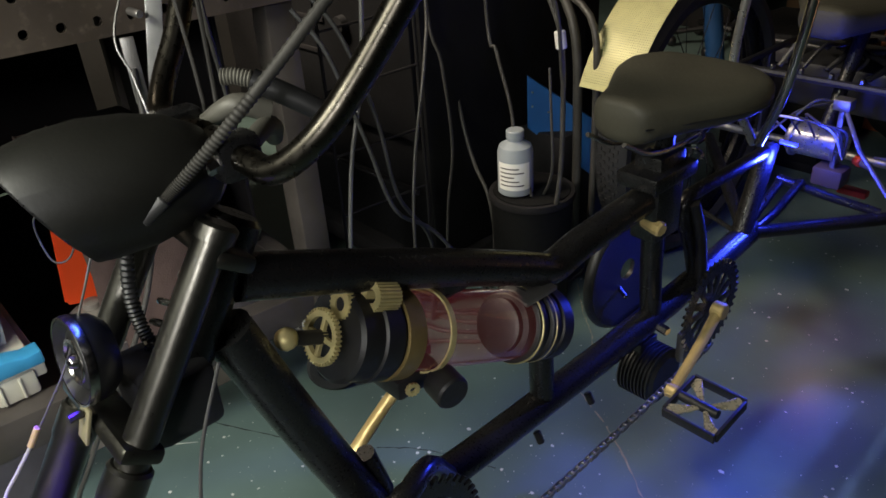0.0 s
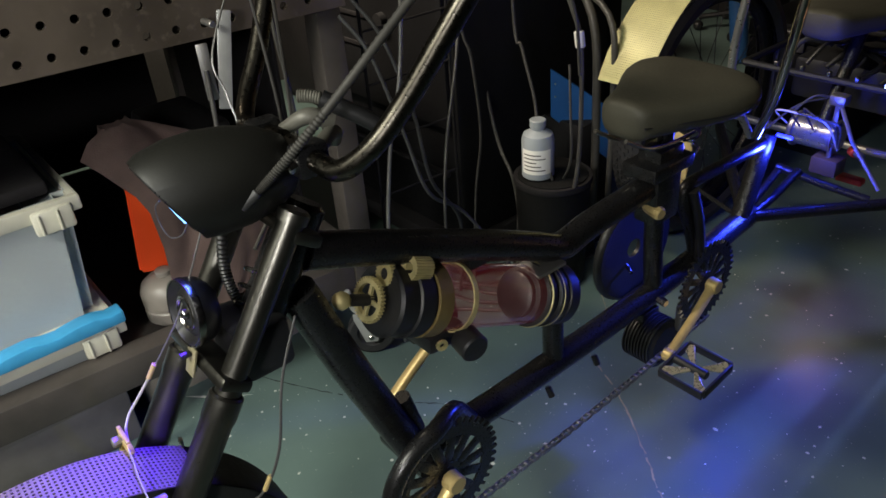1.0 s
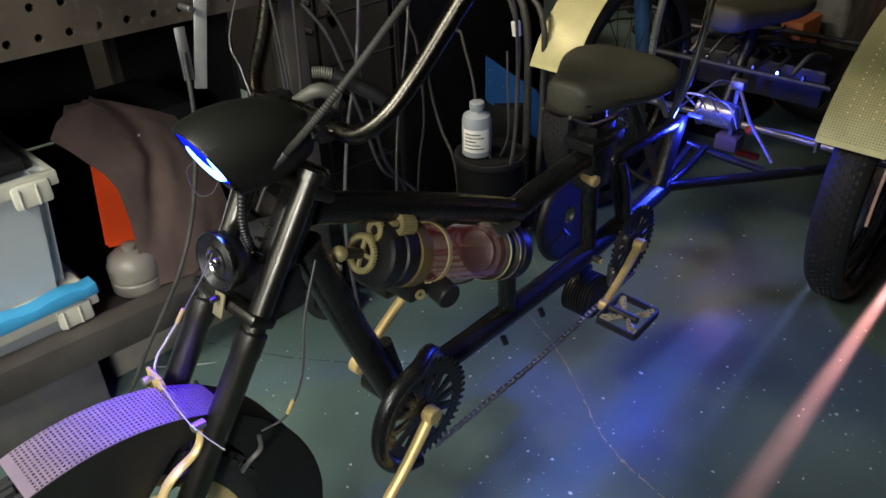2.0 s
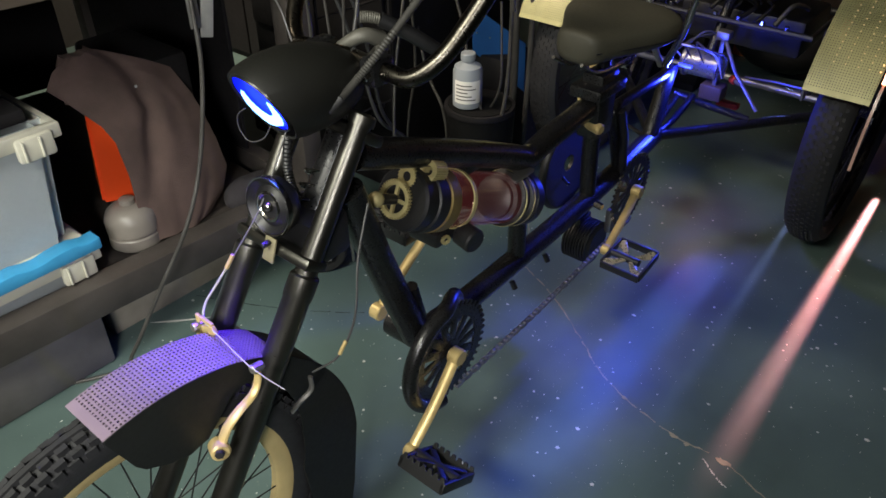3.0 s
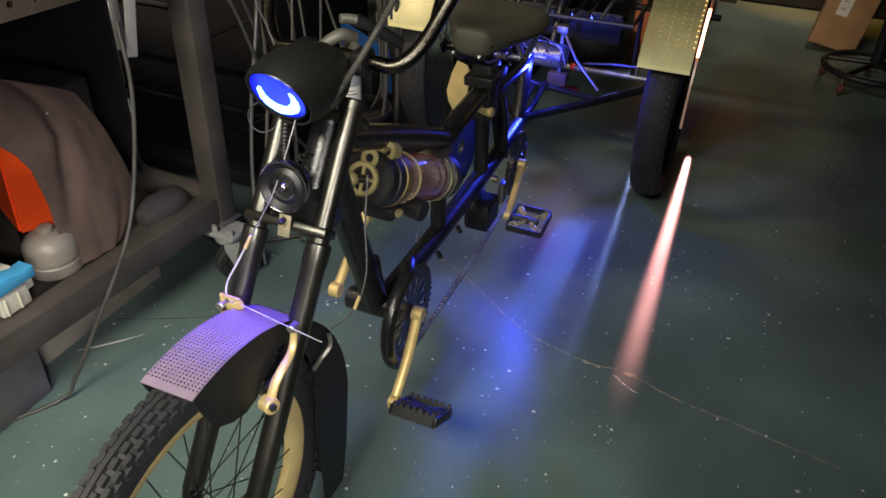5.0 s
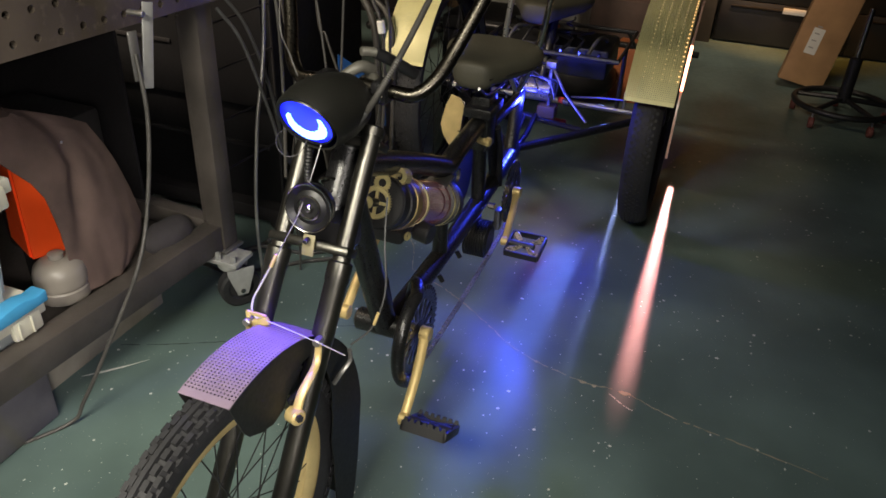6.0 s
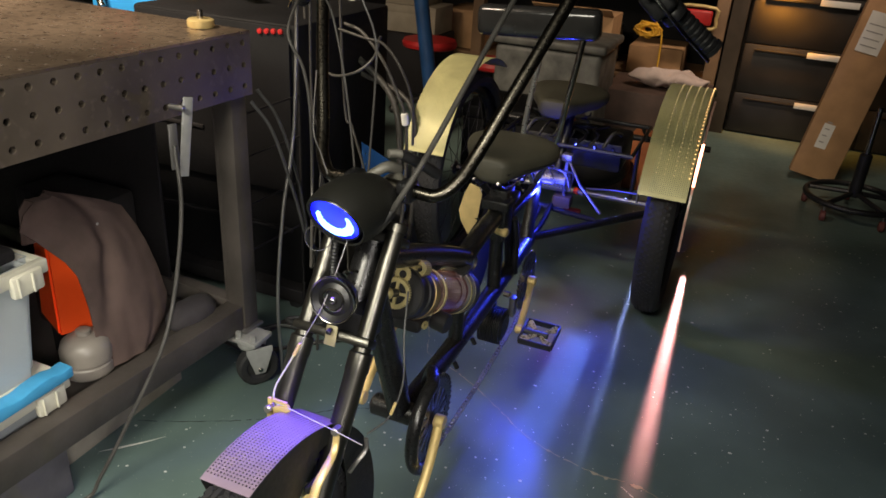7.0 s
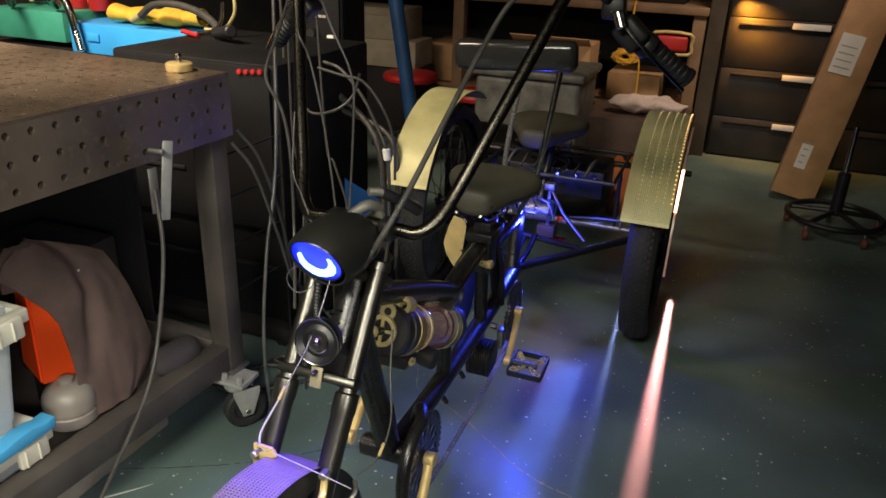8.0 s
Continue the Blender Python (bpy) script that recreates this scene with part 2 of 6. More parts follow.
# ------------------------------------------------ room
def floor_material():
    m = node_mat("painted_concrete", (0.112, 0.165, 0.152), 0.36, 0.0, 0.35, 2.2, 0.12, 35, spec=0.45)
    nt = m.node_tree
    p = nt.nodes["Principled BSDF"]
    old = p.inputs["Base Color"].links[0].from_socket
    tc = [n for n in nt.nodes if n.type == "TEX_COORD"][0]
    # pale paint flecks and grit of two sizes
    prev = old
    for scale, lo, hi, seed in ((52, 0.056, 0.040, 3.0), (120, 0.085, 0.055, 9.0)):
        v = nt.nodes.new("ShaderNodeTexVoronoi")
        v.inputs["Scale"].default_value = scale
        v.inputs["Randomness"].default_value = 1.0
        nt.links.new(tc.outputs["Object"], v.inputs["Vector"])
        n = nt.nodes.new("ShaderNodeTexNoise")
        n.inputs["Scale"].default_value = scale * 0.35 + seed
        nt.links.new(tc.outputs["Object"], n.inputs["Vector"])
        cut = nt.nodes.new("ShaderNodeMapRange")
        cut.inputs["From Min"].default_value, cut.inputs["From Max"].default_value = lo * 1.6, hi * 0.8
        nt.links.new(v.outputs["Distance"], cut.inputs["Value"])
        gate = nt.nodes.new("ShaderNodeMapRange")
        gate.inputs["From Min"].default_value, gate.inputs["From Max"].default_value = 0.53, 0.64
        nt.links.new(n.outputs["Fac"], gate.inputs["Value"])
        mul = nt.nodes.new("ShaderNodeMath")
        mul.operation = "MULTIPLY"
        nt.links.new(cut.outputs["Result"], mul.inputs[0])
        nt.links.new(gate.outputs["Result"], mul.inputs[1])
        mix = nt.nodes.new("ShaderNodeMix")
        mix.data_type = "RGBA"
        mix.inputs[7].default_value = (0.42, 0.43, 0.38, 1)
        nt.links.new(prev, mix.inputs[6])
        nt.links.new(mul.outputs["Value"], mix.inputs["Factor"])
        prev = mix.outputs[2]
    nt.links.new(prev, p.inputs["Base Color"])
    return m


FLOOR = floor_material()
X0, X1, Y0, Y1, H = -2.6, 3.2, -3.2, 4.9, 2.85
floor = solo("floor", box((X0, Y0, -0.12), (X1, Y1, 0)), FLOOR, "dark green painted concrete floor with pale flecks", "floor", kind="structure")
solo("ceiling", box((X0, Y0, H), (X1, Y1, H + 0.1)), BOUNCEWALL, "unseen ceiling, made paler to bounce light", "ceiling", kind="structure")
solo("wall_west", box((X0 - 0.1, Y0, 0), (X0, Y1, H)), WALLM, "dark workshop wall", "wall", kind="structure")
solo("wall_east", box((X1, Y0, 0), (X1 + 0.1, Y1, H)), BOUNCEWALL, "unseen workshop wall, made paler to bounce light", "wall", kind="structure")
solo("wall_north", box((X0 - 0.1, Y1, 0), (X1 + 0.1, Y1 + 0.1, H)), WALLM, "dark workshop wall", "wall", kind="structure")
solo("wall_south", box((X0 - 0.1, Y0 - 0.1, 0), (X1 + 0.1, Y0, H)), BOUNCEWALL, "unseen workshop wall, made paler to bounce light", "wall", kind="structure")

# ------------------------------------------------ the tricycle
XB = 0.012
trike = thing("tricycle", (XB, 0.6, 0), "black custom tandem tricycle with gold cranks and a gear canister", "tricycle")
STEER = Vector((0, 0.56, 0.828)).normalized()
CROWN = Vector((0.004, 0.052, 0.628))


def on_fork(x, d, back=0.0):
    """A place by the fork: x from its middle, d up along the steering axis from the crown, back behind it."""
    return CROWN + Vector((x, 0, 0)) + STEER * d + Vector((0, 0.828, -0.56)) * back


BARM = node_mat("dark_chrome", (0.080, 0.073, 0.060), 0.30, 1.0, 0.2, 15, 0.04, 200)

# frame tubes
part("top_tube", tube([(XB, 0.185, 0.712), (XB, 0.30, 0.666), (XB, 0.45, 0.602), (XB, 0.56, 0.551), (XB, 0.62, 0.525), (XB, 0.69, 0.536), (XB, 0.86, 0.550)], 0.023, 16), BLACK, trike)
part("down_tube", tube([(XB, 0.165, 0.665), (XB, 0.222, 0.505), (XB, 0.30, 0.305)], 0.025, 16), BLACK, trike)
part("lower_tube", tube([(XB, 0.30, 0.300), (XB, 0.45, 0.294), (XB, 0.65, 0.298), (XB, 0.80, 0.304), (XB, 1.0, 0.320), (XB, 1.21, 0.345)], 0.0235, 16), BLACK, trike)
part("head_tube", rod(on_fork(0, 0.005, 0.045), on_fork(0, 0.200, 0.045), 0.027, 20), BLACK, trike)
part("bottom_bracket", rod((XB - 0.062, 0.30, 0.305), (XB + 0.05, 0.30, 0.305), 0.024, 18), BLACK, trike)
part("canister_strut", tube([(XB, 0.60, 0.43), (XB, 0.605, 0.30)], 0.018, 14, 1), BLACK, trike)
part("seat_strut", rod((0.0, 1.252, 0.508), (XB, 1.160, 0.335), 0.019, 16), BLACK, trike)
part("bent_stay", tube([(0.002, 1.245, 0.492), (XB, 1.13, 0.503), (XB, 1.0, 0.506), (XB, 0.958, 0.502), (XB, 0.950, 0.475), (XB, 0.985, 0.40), (XB, 1.01, 0.33)], 0.0125, 12), BLACK, trike)
part("seat_tube", tube([(XB, 0.862, 0.56), (XB, 0.868, 0.42), (XB, 0.880, 0.31)], 0.018, 14), BLACK, trike)
arc = [(0.085, 0.30 + 0.099 * math.cos(a), 0.306 + 0.099 * math.sin(a)) for a in (radians(d) for d in range(95, 266, 15))]
part("chain_guard", tube([(XB + 0.015, 0.40, 0.312), (0.060, 0.345, 0.392)] + arc, 0.0135, 14, 3), BLACK, trike)


def front_fork():
    for x in (-0.054, 0.054):
        leg = part("fork_leg", rod(on_fork(x, -0.02), on_fork(x, 0.19), 0.0146, 20), FORK, trike, "satin black upper fork tube")
        part("lower_leg", lathe([(0, -0.44), (0.014, -0.44), (0.0165, -0.425), (0.0172, -0.30), (0.0180, -0.05), (0.0195, -0.045), (0.0195, -0.018), (0.017, -0.015), (0, -0.015)], on_fork(x, 0), STEER, 20), FORK, leg)
        part("cap_bolt", lathe([(0, 0.184), (0.0178, 0.184), (0.0178, 0.196), (0.014, 0.199), (0, 0.199)], on_fork(x, 0), STEER, 20), FORK, leg)
    for d, th in ((0.0, 0.008), (0.172, 0.008)):
        m = axis_matrix(on_fork(0, d), STEER)
        part("fork_crown", box((-0.070, -0.018, -th), (0.070, 0.020, th), 0.005, axis_matrix(on_fork(0, d, 0.02 if d else 0.0), STEER)), FORK, trike)


front_fork()


def wheel(name, c, R, width, spokes, knobs, rim_mat, rim_label, kn=0.0062, kh=0.0035):
    """A wheel turning about x: tyre with tread blocks, rim, hub and spokes."""
    w = part(name, lathe([(R - 0.052, -width * 0.36), (R - 0.035, -width * 0.5), (R - 0.018, -width * 0.49), (R - 0.005, -width * 0.32), (R - 0.001, 0), (R - 0.005, width * 0.32), (R - 0.018, width * 0.49), (R - 0.035, width * 0.5), (R - 0.052, width * 0.36)], c, (1, 0, 0), 72), RUBBER, trike, "black knobbly bicycle wheel")
    r = R - 0.05
    part("rim", lathe([(r, -0.014), (r + 0.004, -0.014), (r + 0.004, 0.014), (r, 0.014), (r - 0.022, 0.010), (r - 0.026, 0.006), (r - 0.026, -0.006), (r - 0.022, -0.010)], c, (1, 0, 0), 72, closed=True), rim_mat, w, rim_label)
    part("hub", lathe([(0, -0.045), (0.009, -0.045), (0.009, -0.034), (0.026, -0.032), (0.026, -0.027), (0.014, -0.02), (0.014, 0.02), (0.026, 0.027), (0.026, 0.032), (0.009, 0.034), (0.009, 0.045), (0, 0.045)], c, (1, 0, 0), 20), BLACK, w)
    me = None
    for k in range(spokes):
        a = 2 * math.pi * k / spokes
        side = 1 if k % 2 else -1
        off = radians(48) * (1 if (k // 2) % 2 else -1)
        p0 = Vector(c) + Vector((0.029 * side, 0.024 * math.cos(a + off), 0.024 * math.sin(a + off)))
        p1 = Vector(c) + Vector((0.004 * side, (r - 0.024) * math.cos(a), (r - 0.024) * math.sin(a)))
        part("spoke", tube([p0, p1], 0.0012, 5, 1), PLASTIC, w)
    bm = bmesh.new()
    n = int(2 * math.pi * R / 0.021)
    for k in range(n):
        a = 2 * math.pi * k / n
        rows = knobs
        for j, (x, lx, rr, off) in enumerate(rows):
            b = a + off * 2 * math.pi / n
            m = Matrix.Translation(c) @ Matrix.Rotation(b, 4, "X") @ Matrix.Translation((x, 0, R - rr))
            box((-lx, -kn, -0.004), (lx, kn, kh), 0.0, m, bm)
    part("tread", bm, RUBBER, w, smooth=False)
    return w


FW = Vector((XB, -0.182, 0.274))
FR = 0.272
front = wheel("front_wheel", FW, FR - 0.003, 0.046, 32, ((-0.0098, 0.0040, 0.0025, 0.5), (0.0098, 0.0040, 0.0025, 0.5), (-0.0182, 0.0040, 0.009, 0), (0.0182, 0.0040, 0.009, 0), (-0.0225, 0.0026, 0.017, 0.45), (0.0225, 0.0026, 0.017, 0.45)), GOLDPAINT, "gold rim", 0.0068, 0.0055)
part("centre_ridge", lathe([(FR - 0.006, -0.0045), (FR + 0.0015, -0.0035), (FR + 0.0015, 0.0035), (FR - 0.006, 0.0045)], FW, (1, 0, 0), 90, closed=True), RUBBER, front)
# the front wheel is steered a little
STEERED = Matrix.Translation((XB, -0.08, 0)) @ Matrix.Rotation(radians(-4), 4, "Z") @ Matrix.Translation((-XB, 0.038, 0))
for ob in [front] + list(front.children):
    ob.data.transform(STEERED)
RW = 0.358
RY = 1.63
RX = 0.375
XW = -0.005
rear_knobs = ((-0.006, 0.0035, 0.002, 0), (0.006, 0.0035, 0.002, 0.5), (-0.017, 0.003, 0.003, 0.5), (0.017, 0.003, 0.003, 0), (-0.027, 0.0035, 0.006, 0), (0.027, 0.0035, 0.006, 0.5))
for sx in (-1, 1):
    wheel("rear_wheel", Vector((XW + sx * RX, RY, RW)), RW, 0.090, 28, rear_knobs, BLACK, "black rim", 0.0045, 0.0022)


# perforated sheet fenders
def mesh_fender(name, c, r, half, a0, a1, pitch, hole, mat, label, parent):
    """Bent sheet with a grid of real square holes; angles from straight ahead (-y), up over the wheel."""
    bm = bmesh.new()
    na = int(r * radians(a1 - a0) / pitch)
    nx = int(2 * half / pitch)
    e = (1 - hole) / 2
    us = [0.0]
    for i in range(na):
        us += [i + e, i + 1 - e]
    us.append(na)
    xs = [0.0]
    for i in range(nx):
        xs += [i + e, i + 1 - e]
    xs.append(nx)
    grid = []
    for u in us:
        a = radians(a0 + (a1 - a0) * u / na)
        row = []
        for x in xs:
            row.append(bm.verts.new((c[0] - half + 2 * half * x / nx, c[1] - r * math.cos(a), c[2] + r * math.sin(a))))
        grid.append(row)
    for i in range(len(us) - 1):
        for j in range(len(xs) - 1):
            if i % 2 == 1 and j % 2 == 1 and i > 3:
                continue
            bm.faces.new((grid[i][j], grid[i][j + 1], grid[i + 1][j + 1], grid[i + 1][j]))
    thicken(bm, 0.0012)
    return part(name, bm, mat, parent, label, smooth=False)


FENDER = node_mat("perforated_brass", (0.54, 0.51, 0.25), 0.45, 0.1, 0.15, 14, 0.05, 160)
# part of the headlight's violet light is put into this base colour
VIOLETLIT = node_mat("perforated_violet_lit", (0.25, 0.19, 0.23), 0.45, 0.1, 0.15, 14, 0.05, 160)
mesh_fender("front_fender", FW, FR + 0.020, 0.0395, 77, 128, 0.0055, 0.48, VIOLETLIT, "perforated sheet fender, partly coloured as lit violet", trike)
for sx in (-1, 1):
    mesh_fender("rear_fender", (XW + sx * RX, RY, RW), RW + 0.052, 0.069, 24, 122, 0.0056, 0.36, FENDER, "pale gold perforated sheet fender", trike)

# black skirt below the front fender: a bulge ahead of the fork, a deep panel behind it
SKIRT = [(77, 0.284), (78.5, 0.229), (81, 0.209), (88, 0.190), (97, 0.182), (105, 0.192), (109.5, 0.222), (113, 0.250), (120, 0.262), (130, 0.250), (140, 0.235), (160, 0.200), (180, 0.180)]


def skirt_edges():
    outer, inner = [], []
    for k in range(53):
        d = 77 + 103 * k / 52
        i = max(j for j in range(len(SKIRT) - 1) if SKIRT[j][0] <= d)
        (a0, r0), (a1, r1) = SKIRT[i], SKIRT[i + 1]
        ri = r0 + (r1 - r0) * (d - a0) / (a1 - a0)
        for lst, rad in ((outer, FR + 0.019), (inner, ri)):
            lst.append((FW.y - rad * math.cos(radians(d)), FW.z + rad * math.sin(radians(d))))
    for z in (0.21, 0.15, 0.09, 0.055):
        outer.append((0.104 - 0.7 * (0.274 - z) ** 2, z))
        inner.append((0.004 + 0.10 * (0.274 - z) ** 2, z))
    return outer, inner


def skirt(side):
    bm = bmesh.new()
    outer, inner = skirt_edges()
    x = XB + side * 0.0385
    lo = [bm.verts.new((x, y, z)) for y, z in outer]
    hi = [bm.verts.new((x, y, z)) for y, z in inner]
    for k in range(len(lo) - 1):
        bm.faces.new((lo[k], lo[k + 1], hi[k + 1], hi[k]))
    thicken(bm, 0.002)
    return bm


for s in (-1, 1):
    part("fender_skirt", skirt(s), SKIRTM, trike, "black side skirt of the front fender")
bm = bmesh.new()
prev = None
for y, z in skirt_edges()[0][24:]:
    row = [bm.verts.new((XB + x, y, z)) for x in (-0.0405, -0.030, 0.0, 0.030, 0.0405)]
    if prev:
        for q in range(4):
            bm.faces.new((prev[q], prev[q + 1], row[q + 1], row[q]))
    prev = row
thicken(bm, 0.002)
part("rear_mudguard", bm, SKIRTM, trike, "black rear half of the front fender")


# canister
CA = Vector((0, 0.905, -0.425)).normalized()
C0 = Vector((XB, 0.274, 0.598))


def can(profile, mat, name, parent, label="", n=40):
    return part(name, lathe(profile, C0, CA, n), mat, parent, label)


canister = can([(0, 0.0), (0.046, 0.0), (0.050, 0.004), (0.050, 0.03), (0.053, 0.032), (0.053, 0.055), (0.050, 0.057), (0.048, 0.07), (0.0, 0.07)], PLASTIC, "canister", trike, "black canister end cap")
BRONZE = node_mat("dark_bronze", (0.26, 0.19, 0.075), 0.42, 0.5, 0.3, 25, 0.1, 200)
can([(0.050, 0.0605), (0.0538, 0.0615), (0.0538, 0.086), (0.050, 0.087)], BRONZE, "cap_ring", canister, "dark bronze band")
can([(0.047, 0.066), (0.047, 0.292), (0.0445, 0.292), (0.0445, 0.066)], CLEAR, "glass_tube", canister, "clear glass tube with a faint red glow").visible_shadow = False
can([(0.048, 0.128), (0.0505, 0.128), (0.0505, 0.136), (0.048, 0.136)], BRASS, "tube_ring", canister)
can([(0.0, 0.262), (0.030, 0.262), (0.036, 0.266), (0.036, 0.274), (0.0440, 0.276), (0.0440, 0.291), (0.0515, 0.2925), (0.0515, 0.308), (0.047, 0.310), (0.047, 0.318), (0.0525, 0.320), (0.0525, 0.336), (0.048, 0.338), (0.048, 0.345), (0.051, 0.347), (0.051, 0.368), (0.0, 0.368)], PLASTIC, "rear_cap", canister)
for d in (0.296, 0.325):
    can([(0.0515, d), (0.0530, d + 0.001), (0.0530, d + 0.003), (0.0515, d + 0.004)], BRASS, "seal_ring", canister)


def gear(name, c, way, r, thick, teeth, spokes, parent, mat=BRASS):
    m = axis_matrix(c, way)
    pts = []
    for k in range(teeth):
        for f_, rr in ((0.0, r * 0.90), (0.28, r * 0.90), (0.40, r), (0.72, r), (0.88, r * 0.90)):
            a = 2 * math.pi * (k + f_) / teeth
            pts.append((rr * math.cos(a), rr * math.sin(a)))
    n = len(pts)
    bm = bmesh.new()
    ri = r * 0.70
    lay = []
    for z in (0, thick):
        o = [bm.verts.new((x, y, z)) for x, y in pts]
        i = [bm.verts.new((ri * math.cos(2 * math.pi * k / n), ri * math.sin(2 * math.pi * k / n), z)) for k in range(n)]
        lay.append((o, i))
    for k in range(n):
        k2 = (k + 1) % n
        (o0, i0), (o1, i1) = lay
        bm.faces.new((o0[k], o0[k2], o1[k2], o1[k]))
        bm.faces.new((i0[k], i1[k], i1[k2], i0[k2]))
        bm.faces.new((o0[k], i0[k], i0[k2], o0[k2]))
        bm.faces.new((o1[k], o1[k2], i1[k2], i1[k]))
    if spokes:
        if spokes <= 6:
            for k in range(spokes):
                box((0, -r * 0.09, thick * 0.15), (ri + 0.001, r * 0.09, thick * 0.85), 0, Matrix.Rotation(2 * math.pi * k / spokes, 4, "Z"), bm)
        lathe([(0, 0), (r * 0.26, 0), (r * 0.26, thick), (0, thick)], n=16, bm=bm)
    else:
        lathe([(r * 0.45, 0), (ri + 0.001, 0), (ri + 0.001, thick), (r * 0.45, thick)], n=20, closed=True, bm=bm)
    bmesh.ops.recalc_face_normals(bm, faces=bm.faces[:])
    bm.transform(m)
    return part(name, bm, mat, parent, smooth=False)


FWD = -CA
UPC = Vector((0, 0.425, 0.905))
gear("drive_gear", C0 + FWD * 0.012, FWD, 0.0305, 0.006, 38, 4, canister)
part("gear_shaft", rod(C0, C0 + FWD * 0.05, 0.008, 14), PLASTIC, canister)
part("shaft_ball", ball(C0 + FWD * 0.058, 0.0125), BRASS, canister, "brass ball")
gear("idler_gear", C0 + UPC * 0.036 + FWD * -0.006, FWD, 0.017, 0.008, 20, 0, canister)
gear("pinion", C0 + UPC * 0.0525 + CA * 0.0485 + Vector((0.021, 0, 0)), FWD, 0.0165, 0.03, 24, 0, canister)
part("side_knob", lathe([(0, 0), (0.018, 0), (0.0215, 0.003), (0.0215, 0.032), (0.019, 0.035), (0, 0.035)], (XB + 0.028, 0.386, 0.492), (1, -0.15, -0.1), 24), PLASTIC, canister, "black knob")


# cranks
def crank(name, hub, end, out, r0=0.014, r1=0.010):
    hub, end = Vector(hub), Vector(end)
    d = (end - hub).normalized()
    bm = tube([hub - d * 0.012, hub, hub.lerp(end, 0.5) + Vector((out * 0.006, 0, 0)), end, end + d * 0.010], [r0, r1], 12, 4, 0.75)
    arm = part(name, bm, GOLD, trike, "gold anodised crank arm")
    s_ = 1 if hub.x > 0 else -1
    part("pedal_eye", rod(end - Vector((s_ * 0.009, 0, 0)), end + Vector((s_ * 0.009, 0, 0)), r1 * 1.45, 18, 0.002), GOLD, arm)
    part("hub_boss", rod(hub - Vector((s_ * 0.010, 0, 0)), hub + Vector((s_ * 0.012, 0, 0)), r0 * 1.35, 20, 0.002), GOLD, arm)
    return arm


def pedal(name, at, side, tilt=0.0):
    """Black toothed cage pedal, turned on its spindle."""
    x0, x1 = sorted((at[0] + side * 0.012, at[0] + side * 0.10))
    xm, hw = (x0 + x1) / 2, (x1 - x0) / 2
    pm = Matrix.Translation((xm, at[1], at[2])) @ Matrix.Rotation(radians(tilt), 4, "X")
    bm = rod((-hw, 0, 0), (hw, 0, 0), 0.012, 14)
    bm.transform(pm)
    body = part(name, bm, PLASTIC, trike, "black toothed cage pedal")
    for q in (-1, 1):
        part("cross_arm", box((-hw * 1.12, -0.006, -0.009), (hw * 1.12, 0.006, 0.009), 0.002, pm @ Matrix.Rotation(q * math.atan2(0.042, hw), 4, "Z")), PLASTIC, body)
    for dy in (-0.044, 0.044):
        outline = [(-hw, -0.011), (hw, -0.011), (hw, 0.009)]
        for k in range(7, 0, -1):
            xx = -hw + 2 * hw * (k - 0.5) / 7
            outline += [(xx + 0.0045, 0.009), (xx + 0.003, 0.016), (xx - 0.003, 0.016), (xx - 0.0045, 0.009)]
        outline += [(-hw, 0.009)]
        part("cage_plate", plate(outline, 0.004, pm @ Matrix.Translation((0, dy + 0.002, 0)) @ Matrix.Rotation(radians(90), 4, "X"), 0.0005), PLASTIC, body)
    for xx in (-hw + 0.002, hw - 0.002):
        part("cage_bar", box((xx - 0.004, -0.046, -0.010), (xx + 0.004, 0.046, 0.008), 0.0015, pm), PLASTIC, body)
    return body


def star_pedal(name, at, side, tilt=0.0):
    """Open pedal: a thin square frame round four bright blades that widen towards its corners."""
    x0, x1 = sorted((at[0] + side * 0.012, at[0] + side * 0.098))
    xm, hw, hl = (x0 + x1) / 2, (x1 - x0) / 2, 0.044
    pm = Matrix.Translation((xm, at[1], at[2])) @ Matrix.Rotation(radians(tilt), 4, "X")
    bm = rod((-hw - 0.012, 0, 0), (hw * 0.55, 0, 0), 0.008, 14)
    bm.transform(pm)
    body = part(name, bm, PLASTIC, trike, "open square pedal with four bright metal blades")
    for dy in (-hl, hl):
        part("frame_bar", box((-hw, dy - 0.0025, -0.008), (hw, dy + 0.0025, 0.008), 0.001, pm), PLASTIC, body)
    for dx in (-hw, hw):
        part("frame_bar", box((dx - 0.0025, -hl + 0.003, -0.008), (dx + 0.0025, hl - 0.003, 0.008), 0.001, pm), PLASTIC, body)
    for sx in (-1, 1):
        for sy in (-1, 1):
            a = math.atan2(sy * hl, sx * hw)
            reach = math.hypot(hl, hw) - 0.004
            bm = plate([(0.008, -0.003), (reach * 0.6, -0.008), (reach * 0.94, -0.011), (reach, 0.0), (reach * 0.94, 0.011), (reach * 0.6, 0.006), (0.008, 0.003)], 0.003, pm @ Matrix.Rotation(a, 4, "Z") @ Matrix.Rotation(radians(28 * sx), 4, "X"), 0.0006)
            part("blade", bm, BLADE, body, "bright pressed metal blade")
    return body


BLADE = node_mat("pressed_blade", (0.62, 0.56, 0.42), 0.28, 0.7, 0.2, 30, 0.1, 150)
A1 = Vector((0, 0.302, 0.308))
D1 = Vector((0, -0.137, -0.105)).normalized()
crank("crank_arm", (0.100, *A1.yz), (0.115, *(A1 + D1 * 0.172).yz), 0.5, 0.0115, 0.0085)
crank("crank_arm", (-0.080, *A1.yz), (-0.078, *(A1 - D1 * 0.168).yz), -0.3, 0.0115, 0.0085)
